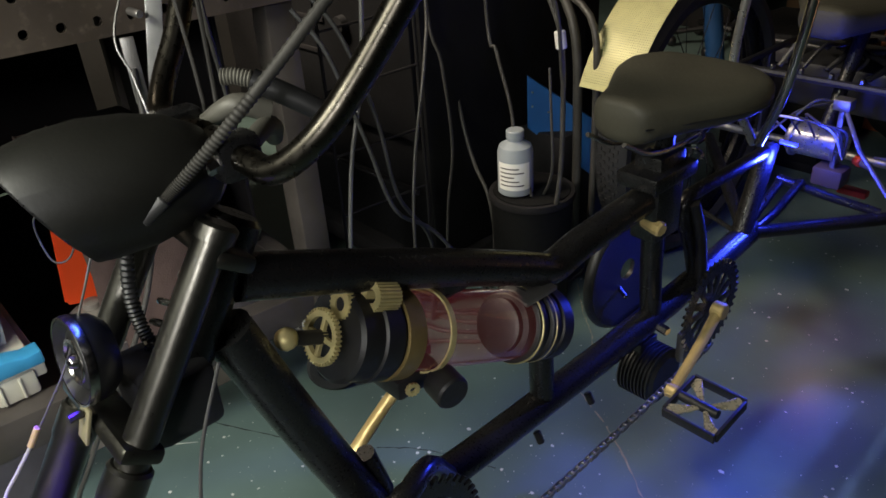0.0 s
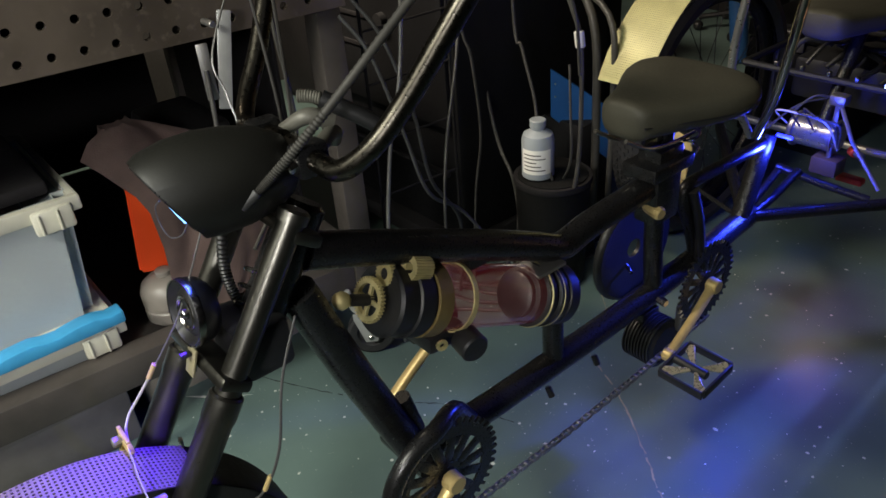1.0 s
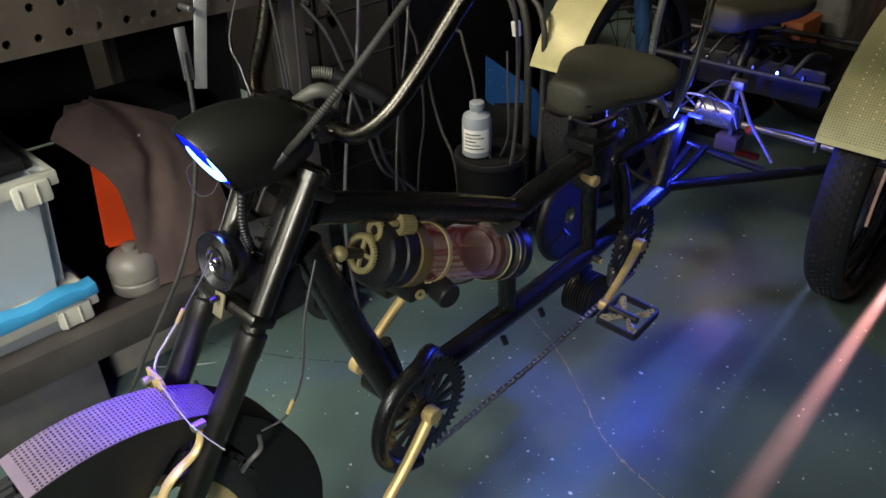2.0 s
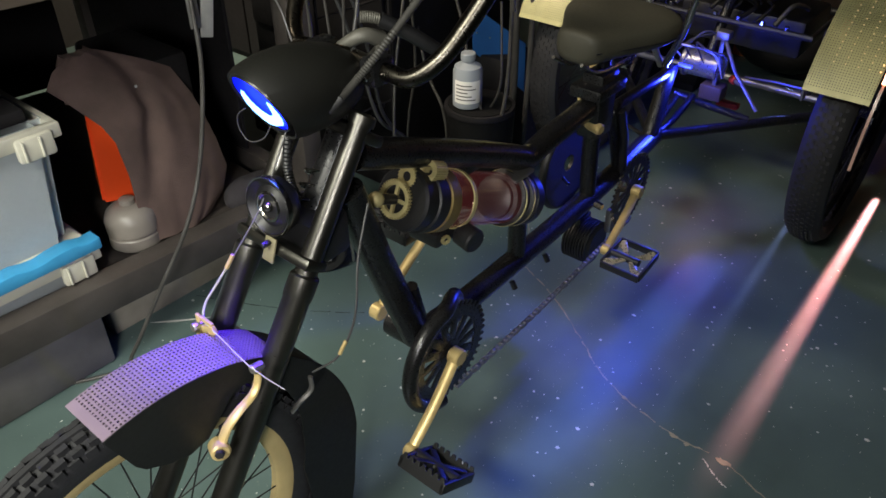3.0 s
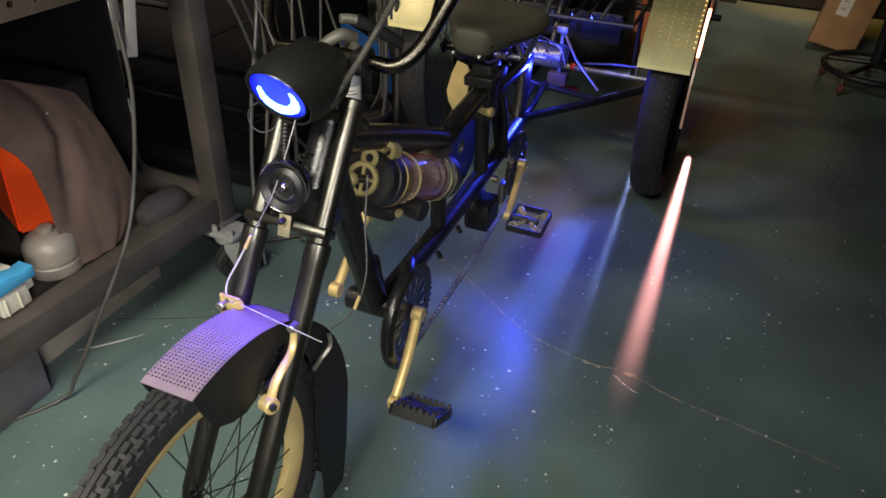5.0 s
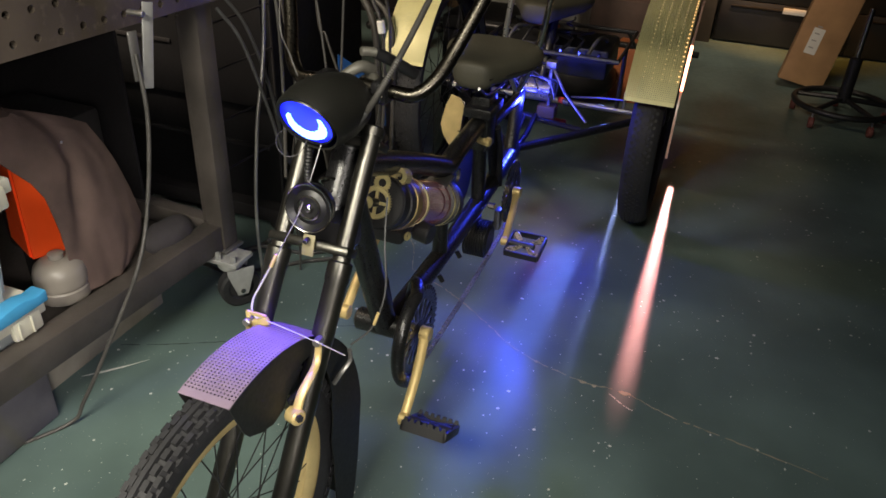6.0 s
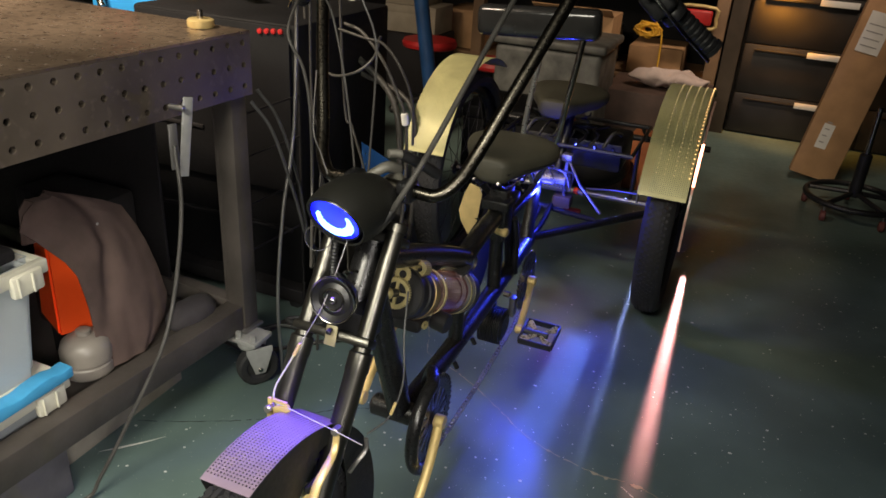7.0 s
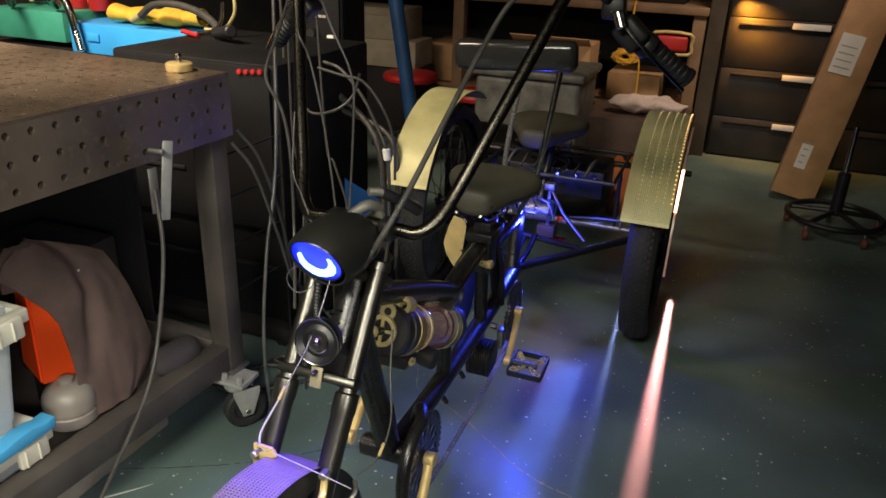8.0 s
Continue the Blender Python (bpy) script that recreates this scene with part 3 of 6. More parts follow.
pedal("pedal", (0.115, *(A1 + D1 * 0.172).yz), 1, -32)
pedal("pedal", (-0.078, *(A1 - D1 * 0.168).yz), -1)
A2 = Vector((0, 0.940, 0.334))
D2 = Vector((0, -0.155, -0.063)).normalized()
crank("crank_arm", (0.100, *A2.yz), (0.120, *(A2 + D2 * 0.168).yz), 0.3, 0.0105, 0.0075)
star_pedal("pedal", (0.120, *(A2 + D2 * 0.168).yz), 1, 8)


def chainring(c, r, teeth):
    m = axis_matrix(c, (1, 0, 0))
    ring = gear("chainring", c, (1, 0, 0), r, 0.004, teeth, 14, trike, BLACK)
    for k in range(14):
        part("ring_spoke", box((r * 0.24, -r * 0.085, 0.0006), (r * 0.71, r * 0.085, 0.0034), 0.0008, m @ Matrix.Rotation(2 * math.pi * k / 14, 4, "Z")), BLACK, ring)
    return ring


chainring((0.083, A1.y, A1.z), 0.098, 44)
chainring((0.083, A2.y, A2.z), 0.085, 38)

# saddle, rough outline refined by sections
def saddle(nose, length, wid, z):
    bm = bmesh.new()
    secs = [(0.0, 0.032, 0.000), (0.04, 0.046, -0.002), (0.12, 0.056, -0.002), (0.35, 0.080, -0.002), (0.58, 0.112, 0.0), (0.76, 0.126, 0.004), (0.9, 0.118, 0.006), (0.97, 0.095, 0.004), (1.0, 0.07, 0.0)]
    rings = []
    for u, hw, dz in secs:
        y = nose[1] + u * length
        edge = 0.62 if u == 0.0 else 0.4 if u == 1.0 else 1.0
        ring = []
        for k in range(20):
            a = 2 * math.pi * k / 20
            cx, sz = math.cos(a), math.sin(a)
            ex = math.copysign(abs(cx) ** 0.6, cx) * hw * wid
            hz = (0.026 if sz > 0 else 0.036) * edge
            ez = math.copysign(abs(sz) ** 0.75, sz) * hz
            ring.append(bm.verts.new((nose[0] + ex, y, z + dz + ez)))
        rings.append(ring)
    for a, b in zip(rings, rings[1:]):
        for k in range(20):
            bm.faces.new((a[k], a[(k + 1) % 20], b[(k + 1) % 20], b[k]))
    bm.faces.new(rings[0][::-1])
    bm.faces.new(rings[-1])
    bmesh.ops.recalc_face_normals(bm, faces=bm.faces[:])
    bmesh.ops.subdivide_edges(bm, edges=bm.edges[:], cuts=1, use_grid_fill=True, smooth=0.6)
    return bm


part("saddle", saddle((XB, 0.752, 0), 0.232, 0.96, 0.699), VINYL, trike, "wide padded dark vinyl saddle")
part("seat_post", tube([(XB, 0.87, 0.54), (XB, 0.88, 0.68)], 0.014, 14, 1), BLACK, trike)

# handlebar: two tall bars with grips and levers
for sg in (1, -1):
    def hb(x, y, z):
        return (XB + sg * (x - XB), y, z)
    bar = part("handlebar", tube([hb(0.02, 0.190, 0.846), hb(0.080, 0.188, 0.843), hb(0.112, 0.192, 0.843), hb(0.138, 0.214, 0.866), hb(0.157, 0.248, 0.91), hb(0.190, 0.302, 1.0), hb(0.226, 0.365, 1.10), hb(0.258, 0.422, 1.19), hb(0.270, 0.465, 1.228), hb(0.284, 0.52, 1.222), hb(0.315, 0.575, 1.175), hb(0.355, 0.60, 1.130)], 0.0112, 14, 5), BARM, trike, "tall black chromed handlebar")
    g0, g1 = Vector(hb(0.345, 0.596, 1.142)), Vector(hb(0.452, 0.648, 1.052))
    gl = (g1 - g0).length
    prof = [(0, 0), (0.0155, 0)]
    for k in range(12):
        prof += [(0.0178, gl * (k + 0.15) / 12), (0.0178, gl * (k + 0.65) / 12), (0.0158, gl * (k + 0.75) / 12), (0.0158, gl * (k + 0.98) / 12)]
    prof += [(0.0205, gl), (0.0205, gl * 1.05), (0, gl * 1.05)]
    bm = lathe(prof, g0, g1 - g0, 18)
    part("grip", bm, PLASTIC, bar, "black ribbed rubber grip")
    part("lever_clamp", box((-0.02, -0.02, -0.018), (0.02, 0.02, 0.018), 0.006, Matrix.Translation(Vector(hb(0.318, 0.578, 1.17)))), PLASTIC, bar)
    part("switch_box", box((-0.028, -0.026, -0.024), (0.028, 0.026, 0.024), 0.009, Matrix.Translation(Vector(hb(0.352, 0.592, 1.128))) @ Matrix.Rotation(sg * radians(42), 4, "Y"), seg=3), PLASTIC, bar, "black switch box")
    part("lever_pivot", rod(hb(0.330, 0.548, 1.168), hb(0.342, 0.540, 1.140), 0.011, 12), CHROME, bar)
    part("throttle_dial", lathe([(0, 0), (0.021, 0), (0.024, 0.004), (0.024, 0.018), (0.019, 0.022), (0, 0.022)], hb(0.372, 0.60, 1.115), Vector(g1 - g0), 20), PLASTIC, bar)
    part("brake_lever", tube([hb(0.318, 0.560, 1.165), hb(0.345, 0.545, 1.145), hb(0.40, 0.56, 1.09), hb(0.455, 0.60, 1.035)], 0.005, 10, 5, 0.6), CHROME, bar, "silver brake lever")
    part("stem_clamp", box((-0.014, -0.019, -0.018), (0.014, 0.019, 0.018), 0.007, Matrix.Translation(Vector(hb(0.060, 0.188, 0.842)))), BLACK, trike)
    part("clamp_bolt", rod(hb(0.062, 0.160, 0.840), hb(0.062, 0.172, 0.842), 0.0075, 8), CHROME, trike)

# pale cast stem with a ribbed stub and a short black arm
STEMM = node_mat("cast_grey", (0.13, 0.125, 0.105), 0.5, 0.2, 0.2, 14, 0.1, 140)
part("stem_arm", tube([(0.045, 0.205, 0.838), (0.022, 0.236, 0.842), (-0.003, 0.258, 0.830), (-0.025, 0.268, 0.812)], 0.0085, 12, 5), STEMM, trike, "pale cast metal stem")
part("stem_lug", tube([(-0.02, 0.205, 0.846), (0.004, 0.222, 0.862), (0.012, 0.248, 0.852)], [0.008, 0.011], 10, 5), STEMM, trike)
stub_path = smooth_path([(0.012, 0.212, 0.890), (0.020, 0.221, 0.889), (0.028, 0.230, 0.886)], 9)
part("ribbed_stub", sweep(bmesh.new(), stub_path, lambda i: 0.0075 if i % 2 else 0.0066, 14, 1), STEMM, trike, "pale ribbed stub")
part("stub_arm", tube([(0.028, 0.230, 0.886), (0.055, 0.262, 0.862), (0.072, 0.285, 0.842)], 0.0095, 12, 4), PLASTIC, trike)

# headlight: an egg-shaped cowl cut slantwise, so that its peak overhangs the lamp
def headlight_shell():
    axis = Vector((-0.10, -0.97, 0.05)).normalized()
    c = Vector((0.008, 0.106, 0.829))
    prof = [(0.0, -0.090), (0.018, -0.087), (0.036, -0.075), (0.050, -0.052), (0.0575, -0.022), (0.060, 0.010), (0.057, 0.040), (0.049, 0.066), (0.034, 0.088), (0.015, 0.100), (0.0, 0.103)]
    bm = lathe([(r * 0.91, d) for r, d in prof], c, axis, 48)
    n = Vector((-0.05, -0.80, -0.42)).normalized()
    tip = Vector((-0.037, 0.045, 0.849))
    bmesh.ops.bisect_plane(bm, geom=bm.verts[:] + bm.edges[:] + bm.faces[:], dist=1e-6, plane_co=tip, plane_no=n, clear_outer=True)
    loop = [v.co.copy() for v in bm.verts if abs((v.co - tip).dot(n)) < 1e-4]
    mid = sum(loop, Vector()) / len(loop)
    u = (Vector((1, 0, 0)) - n * n.x).normalized()
    w = n.cross(u)
    loop.sort(key=lambda p: math.atan2((p - mid).dot(w), (p - mid).dot(u)))
    thicken(bm, 0.003)
    return bm, loop, mid, n


bm, loop, mid, HNORM = headlight_shell()
headlight = part("headlight", bm, node_mat("cowl_black", (0.010, 0.010, 0.008), 0.50, 0.0, 0.3, 9, 0.05, 300), trike, "black egg-shaped headlight cowl with a pointed peak")


LC, LA = mid - HNORM * 0.001, HNORM
part("bezel", lathe([(0.0450, -0.008), (0.0450, 0.0), (0.043, 0.003), (0.041, 0.001)], LC, LA, 48), BLACK, headlight, "black bezel")
part("reflector", lathe([(0.041, 0.000), (0.036, -0.005), (0.024, -0.012), (0.012, -0.015), (0.0, -0.016)], LC, LA, 48), glow_mat("blue_rim_glow", (0.0, 0.006, 1.0), 1.1), headlight, "deep blue lit reflector dish")


def lens_arc(r, a0, a1, w, h, seed):
    """A row of light chips along part of the ring, thicker in the middle."""
    rng = random.Random(seed)
    u = (Vector((1, 0, 0)) - LA * LA.x).normalized()
    v = LA.cross(u)
    bm = bmesh.new()
    n = 40
    prev = None
    for k in range(n + 1):
        a = radians(a0 + (a1 - a0) * k / n)
        f = math.sin(math.pi * (k + 0.6) / (n + 1.2)) ** 0.5
        half = w * f * rng.uniform(0.85, 1.1)
        mid_r = r + rng.uniform(-0.0006, 0.0006)
        row = []
        for rr, up in ((mid_r - half, 0.0), (mid_r - half * 0.5, h * f), (mid_r + half * 0.5, h * f), (mid_r + half, 0.0)):
            row.append(bm.verts.new(LC + u * (rr * math.cos(a)) + v * (rr * math.sin(a)) + LA * (up + 0.001)))
        if prev:
            for i in range(3):
                bm.faces.new((prev[i], prev[i + 1], row[i + 1], row[i]))
        prev = row
    return bm


part("ring_lamp", lens_arc(0.027, 150, 390, 0.0085, 0.004, 4), glow_mat("blue_ring", (0.18, 0.45, 1.0), 5.5), headlight, "glowing pale blue ring lamp")
bmx = tube([(-0.034, 0.058, 0.810), (-0.048, 0.056, 0.798), (-0.050, 0.056, 0.780), (-0.036, 0.058, 0.766), (-0.018, 0.066, 0.772), (-0.010, 0.075, 0.79)], 0.0008, 6)
part("lamp_wire", bmx, CABLEG, headlight, "thin white wire")

# horn
HN = Vector((0.06, -0.96, 0.16)).normalized()
# ------------------------------------------------ more of the tricycle
# rear frame
part("cross_stay", tube([(-0.012, 1.335, 0.402), (0.075, 1.36, 0.380), (0.170, 1.388, 0.362)], 0.009, 10, 1), BLACK, trike)
for dx, y1 in ((-0.008, 1.315), (0.022, 1.345)):
    part("chain_stay", tube([(XB + dx * 0.5, 1.195, 0.350), (XB + dx, 1.25, 0.372), (XB + dx, y1, 0.402)], 0.0085, 10, 1), BLACK, trike)
for sx in (-1, 1):
    part("axle_stay", tube([(XB + sx * 0.006, 1.19, 0.346), (XB + sx * 0.13, 1.345, 0.350), (XB + sx * 0.29, 1.545, 0.356)], 0.013, 12, 1), BLACK, trike)
part("rear_axle", rod((XW - RX, RY, RW), (XW + RX, RY, RW), 0.010, 14), STEEL, trike)
SILVER = node_mat("bright_aluminium", (0.46, 0.46, 0.45), 0.3, 0.8, 0.1, 14, 0.05, 120)
motor = part("motor", lathe([(0, -0.055), (0.030, -0.055), (0.034, -0.05), (0.034, 0.05), (0.030, 0.055), (0, 0.055)], (-0.002, 1.475, 0.438), (1, 0, 0), 28), SILVER, trike, "silver drum motor")
for x in (-0.045, 0.045):
    part("motor_flange", lathe([(0.012, -0.003), (0.040, -0.003), (0.040, 0.003), (0.012, 0.003)], (x, 1.475, 0.438), (1, 0, 0), 28, closed=True), STEEL, motor)
part("bracket_leg", tube([(0.044, 1.449, 0.535), (0.10, 1.42, 0.46), (0.185, 1.385, 0.39)], 0.0045, 8, 1), STEEL, trike)
part("bracket_leg", tube([(0.044, 1.449, 0.535), (0.045, 1.45, 0.46), (0.05, 1.44, 0.36)], 0.006, 8, 1, 0.5), STEEL, trike)
part("bracket_head", box((0.028, 1.435, 0.522), (0.062, 1.465, 0.545), 0.004), STEEL, trike)
part("connector", rod((0.075, 1.488, 0.413), (0.09, 1.478, 0.413), 0.011, 12), ORANGE, trike, "orange connector plug")
part("connector_nut", rod((0.09, 1.478, 0.413), (0.11, 1.468, 0.413), 0.008, 8), STEEL, trike)
part("fender_rod", tube([(0.118, 1.46, 0.437), (0.22, 1.37, 0.48), (0.305, 1.29, 0.512)], 0.003, 8, 1), STEEL, trike)
part("fender_tab", box((0.298, 1.275, 0.49), (0.304, 1.30, 0.54), 0.001), STEEL, trike)
for k, (a, b) in enumerate((((-0.03, 1.40, 0.50), (0.03, 1.45, 0.535)), ((-0.07, 1.37, 0.46), (0.02, 1.46, 0.53)))):
    part("wire", tube([a, Vector(a).lerp(Vector(b), 0.5) + Vector((0, 0, 0.02)), b], 0.0025, 6), CABLE, trike)
# seat clamp tower and bolt
tower = part("seat_clamp", box((XB - 0.02, 0.828, 0.48), (XB + 0.028, 0.895, 0.62), 0.006), BLACK, trike)
part("clamp_lug", box((XB - 0.03, 0.80, 0.575), (XB + 0.04, 0.91, 0.60), 0.005), BLACK, tower)
part("clamp_pin", rod((XB + 0.0, 0.838, 0.511), (XB + 0.036, 0.832, 0.508), 0.012, 8), GOLD, tower, "gold clamp bolt")
for dx in (-0.035, 0.035):
    part("saddle_spring", tube([(XB + dx + 0.012 * math.cos(a), 0.90 + 0.012 * math.sin(a), 0.605 + 0.0045 * a / 1.0) for a in (k * 0.7 for k in range(20))], 0.0028, 6, 2), CHROME, trike, "steel coil spring")
part("saddle_rail", tube([(XB + 0.03, 0.73, 0.675), (XB + 0.03, 0.80, 0.64), (XB + 0.035, 0.90, 0.635), (XB + 0.05, 0.95, 0.66)], 0.0035, 8), CHROME, trike)
part("saddle_rail", tube([(XB - 0.03, 0.73, 0.675), (XB - 0.03, 0.80, 0.64), (XB - 0.035, 0.90, 0.635), (XB - 0.05, 0.95, 0.66)], 0.0035, 8), CHROME, trike)
part("saddle_seam", tube([(XB + 0.044, 0.756, 0.690), (XB + 0.053, 0.785, 0.688), (XB + 0.070, 0.82, 0.687), (XB + 0.106, 0.88, 0.690), (XB + 0.124, 0.92, 0.695), (XB + 0.115, 0.955, 0.698)], 0.0015, 6), PLASTIC, trike)
# backrest on posts
rest_m = Matrix.Translation((-0.007, 1.11, 0.990)) @ Matrix.Rotation(radians(-3.5), 4, "Y")
rest = part("backrest", box((-0.166, -0.025, -0.040), (0.166, 0.025, 0.040), 0.020, rest_m, seg=4), node_mat("gloss_vinyl", (0.03, 0.03, 0.03), 0.22, 0.0, 0.2, 14, 0.15, 90, coat=0.5), trike, "padded glossy black vinyl backrest")
part("backrest_post", tube([(0.018, 1.108, 0.97), (-0.012, 1.10, 0.72), (XB - 0.02, 1.12, 0.62), (XB, 1.16, 0.535)], 0.0075, 10, 4), SILVER, rest, "bright steel post")
part("backrest_post", tube([(0.118, 1.108, 0.97), (0.102, 1.105, 0.84), (XB + 0.06, 1.12, 0.66), (XB + 0.012, 1.155, 0.54)], 0.0085, 10, 4), CHROME, rest)
plate_m = Matrix.Translation((0, 1.25, 0)) @ Matrix.Rotation(radians(90), 4, "X")
axp = part("guard_plate", plate([(-0.209, 0.458), (-0.178, 0.450), (-0.166, 0.428), (-0.177, 0.333), (-0.204, 0.283), (-0.232, 0.325), (-0.241, 0.36), (-0.226, 0.42)], 0.004, plate_m, 0.001), GOLDPAINT, trike, "yellow painted guard plate")
part("plate_arm", rod((-0.19, 1.252, 0.345), (-0.02, 1.22, 0.32), 0.005, 8), BLACK, axp)
# second saddle behind
part("rear_saddle", saddle((XB - 0.03, 1.43, 0), 0.27, 1.06, 0.690), VINYL, trike, "second dark vinyl saddle over the rear axle")
part("rear_seat_post", tube([(XB, 1.47, 0.47), (XB, 1.58, 0.67)], 0.014, 12, 1), BLACK, trike)
for x in (-0.045, 0.045):
    part("coil", tube([(XB + x + 0.013 * math.cos(a), 1.60 + 0.013 * math.sin(a), 0.58 + 0.005 * a) for a in (k * 0.7 for k in range(20))], 0.003, 6, 2), PLASTIC, trike)
# black carrier rack over the axle
rack = part("carrier_rack", tube([(-0.20, 1.48, 0.56), (0.24, 1.48, 0.56), (0.24, 1.86, 0.56), (-0.20, 1.86, 0.56), (-0.20, 1.48, 0.56)], 0.008, 8, 1), PLASTIC, trike, "black tube carrier rack")
for x in (-0.20, 0.24):
    part("rack_leg", rod((x, RY, RW), (x, RY, 0.56), 0.007, 8), PLASTIC, rack)
part("battery_box", box((-0.15, 1.62, 0.45), (0.19, 1.84, 0.55), 0.012), PLASTIC, trike, "black battery box")
for k in range(7):
    a = 0.9 * k
    p = Vector((-0.13 + 0.045 * k, 1.53 + 0.02 * math.sin(a), 0.56))
    part("harness_loop", tube([p, p + Vector((0.02, 0.04, 0.035 + 0.01 * math.cos(a))), p + Vector((0.05 * math.cos(a), 0.10, 0.03)), p + Vector((0.03, 0.16, 0.008 + 0.012 * (k % 3)))], 0.0045 if k % 2 else 0.006, 8, 5), PLASTIC if k % 3 else CABLE, trike, "loop of black wiring")
for k in range(6):
    part("rack_bolt", rod((-0.12 + 0.06 * k, 1.478, 0.567), (-0.12 + 0.06 * k, 1.478, 0.578), 0.006, 6), CHROME, rack)
part("controller_box", box((0.015, 1.43, 0.362), (0.075, 1.48, 0.402), 0.006), node_mat("tan_box", (0.09, 0.065, 0.045), 0.6, 0, 0.2, 14, 0.1, 90), trike, "small tan controller box under the motor")
for k in range(3):
    part("motor_wire", tube([(-0.05 + 0.03 * k, 1.43, 0.462), (-0.06 + 0.03 * k, 1.39, 0.50 + 0.01 * k), (-0.02 + 0.03 * k, 1.37, 0.515), (0.05 + 0.015 * k, 1.39, 0.50), (0.07, 1.43, 0.43)], 0.0022, 6, 5), CABLEG if k else WHITE, trike, "thin loose motor wire")
# pulley disc at the inner side and finned generator
part("pulley_cover", lathe([(0.02, -0.004), (0.085, -0.004), (0.104, -0.010), (0.110, -0.006), (0.112, 0.0), (0.110, 0.006), (0.104, 0.010), (0.085, 0.004), (0.02, 0.004)], (-0.060, 0.905, 0.365), (1, 0, 0), 48, closed=True), PLASTIC, trike, "black round belt cover")
part("pulley_bolt", rod((-0.058, 0.885, 0.335), (-0.035, 0.875, 0.33), 0.004, 8), CHROME, trike)
gen = part("generator", rod((-0.005, 0.865, 0.215), (0.06, 0.865, 0.215), 0.045, 28), PLASTIC, trike, "finned black generator under the frame")
for k in range(9):
    x = 0.0 + 0.007 * k
    part("fin", lathe([(0.044, 0), (0.0515, 0), (0.0515, 0.0025), (0.044, 0.0025)], (x - 0.003, 0.865, 0.215), (1, 0, 0), 28, closed=True), PLASTIC, gen)
part("generator_mount", box((XB - 0.012, 0.84, 0.245), (XB + 0.012, 0.89, 0.275), 0.003), BLACK, gen)
part("generator_bolt", rod((0.055, 0.835, 0.335), (0.075, 0.832, 0.335), 0.008, 6), CHROME, trike)
part("derailleur", box((0.055, 0.895, 0.23), (0.072, 0.925, 0.29), 0.004), STEEL, trike)
part("corrugated_hose", tube([(XB + 0.015, 0.955, 0.50), (XB + 0.02, 0.975, 0.44), (XB + 0.02, 0.99, 0.38), (XB + 0.02, 1.0, 0.315)], 0.010, 10, 6), PLASTIC, trike)

# chain: links of pins and plates round both chainrings, low run and high run
def chain_points():
    c1, c2 = A1.yz, A2.yz
    pts = []
    lo0, lo1 = Vector((c1[0] + 0.02, c1[1] - 0.098)), Vector((c2[0] + 0.02, c2[1] - 0.086))
    n = int((lo1 - lo0).length / 0.0127)
    for k in range(n + 1):
        t = k / n
        p = lo0.lerp(lo1, t)
        pts.append((p.x, p.y - 0.012 * math.sin(math.pi * t)))
    return pts


cp = chain_points()
chain = bmesh.new()
for k, ((y0, z0), (y1, z1)) in enumerate(zip(cp, cp[1:])):
    d = Vector((0, y1 - y0, z1 - z0))
    m = Matrix.Translation((0.085, y0, z0)) @ Vector((0, d.y, d.z)).to_track_quat("Y", "Z").to_matrix().to_4x4()
    off = 0.0028 if k % 2 else 0.0042
    for s_ in (-1, 1):
        box((s_ * off - 0.0006, -0.002, -0.0036), (s_ * off + 0.0006, d.length + 0.002, 0.0036), 0, m, chain)
    rod((0.0795, y0, z0), (0.0905, y0, z0), 0.0030, 7, bm=chain)
tagged(part("chain", chain, STEEL, trike, "long steel roller chain"), kind="stuff")

BINGREY0 = node_mat("grey_white_sleeve", (0.42, 0.41, 0.38), 0.5, 0, 0.1, 20, 0.05, 120)
# front brakes: two gold arms with a straddle cable
for sg in (-1, 1):
    top = Vector((XB + sg * 0.060, -0.059, 0.538))
    piv = Vector((XB + sg * 0.060, -0.132, 0.454))
    arm = part("brake_arm", tube([piv, Vector((top.x, -0.117, 0.478)), Vector((top.x + sg * 0.003, -0.098, 0.495)), Vector((top.x + sg * 0.002, -0.074, 0.504)), Vector((top.x, -0.062, 0.518)), top], [0.0080, 0.0050], 10, 5, 0.6), GOLD, trike, "gold brake arm")
    part("pivot_boss", rod(piv + Vector((-sg * 0.012, 0.004, -0.002)), piv + Vector((sg * 0.009, -0.004, 0.002)), 0.0125, 16), GOLD, arm)
    part("pivot_bolt", rod(piv + Vector((sg * 0.008, -0.006, 0.004)), piv + Vector((sg * 0.013, -0.009, 0.006)), 0.006, 6), PLASTIC, arm)
    part("anchor_bolt", rod(top + Vector((0, -0.009, 0.002)), top + Vector((0, 0.008, 0)), 0.0065, 8), STEEL, arm)
    part("brake_pad", box((-0.005, -0.025, -0.006), (0.005, 0.025, 0.006), 0.003, Matrix.Translation(piv + Vector((-sg * 0.019, 0.04, 0.005)))), PLASTIC, arm)
    part("brake_arm", tube([Vector((XB + sg * 0.076, 0.006, 0.482)), Vector((XB + sg * 0.078, 0.003, 0.462)), Vector((XB + sg * 0.070, -0.012, 0.445)), Vector((XB + sg * 0.060, -0.02, 0.425))], 0.004, 10, 5, 0.7), STEEL, trike, "grey steel rear brake arm")
part("brake_cable", tube([(XB - 0.050, -0.056, 0.549), (XB - 0.01, -0.060, 0.548), (XB + 0.060, -0.068, 0.545), (XB + 0.100, -0.052, 0.520)], 0.0009, 6, 2), BINGREY0, trike, "thin pale straddle cable")
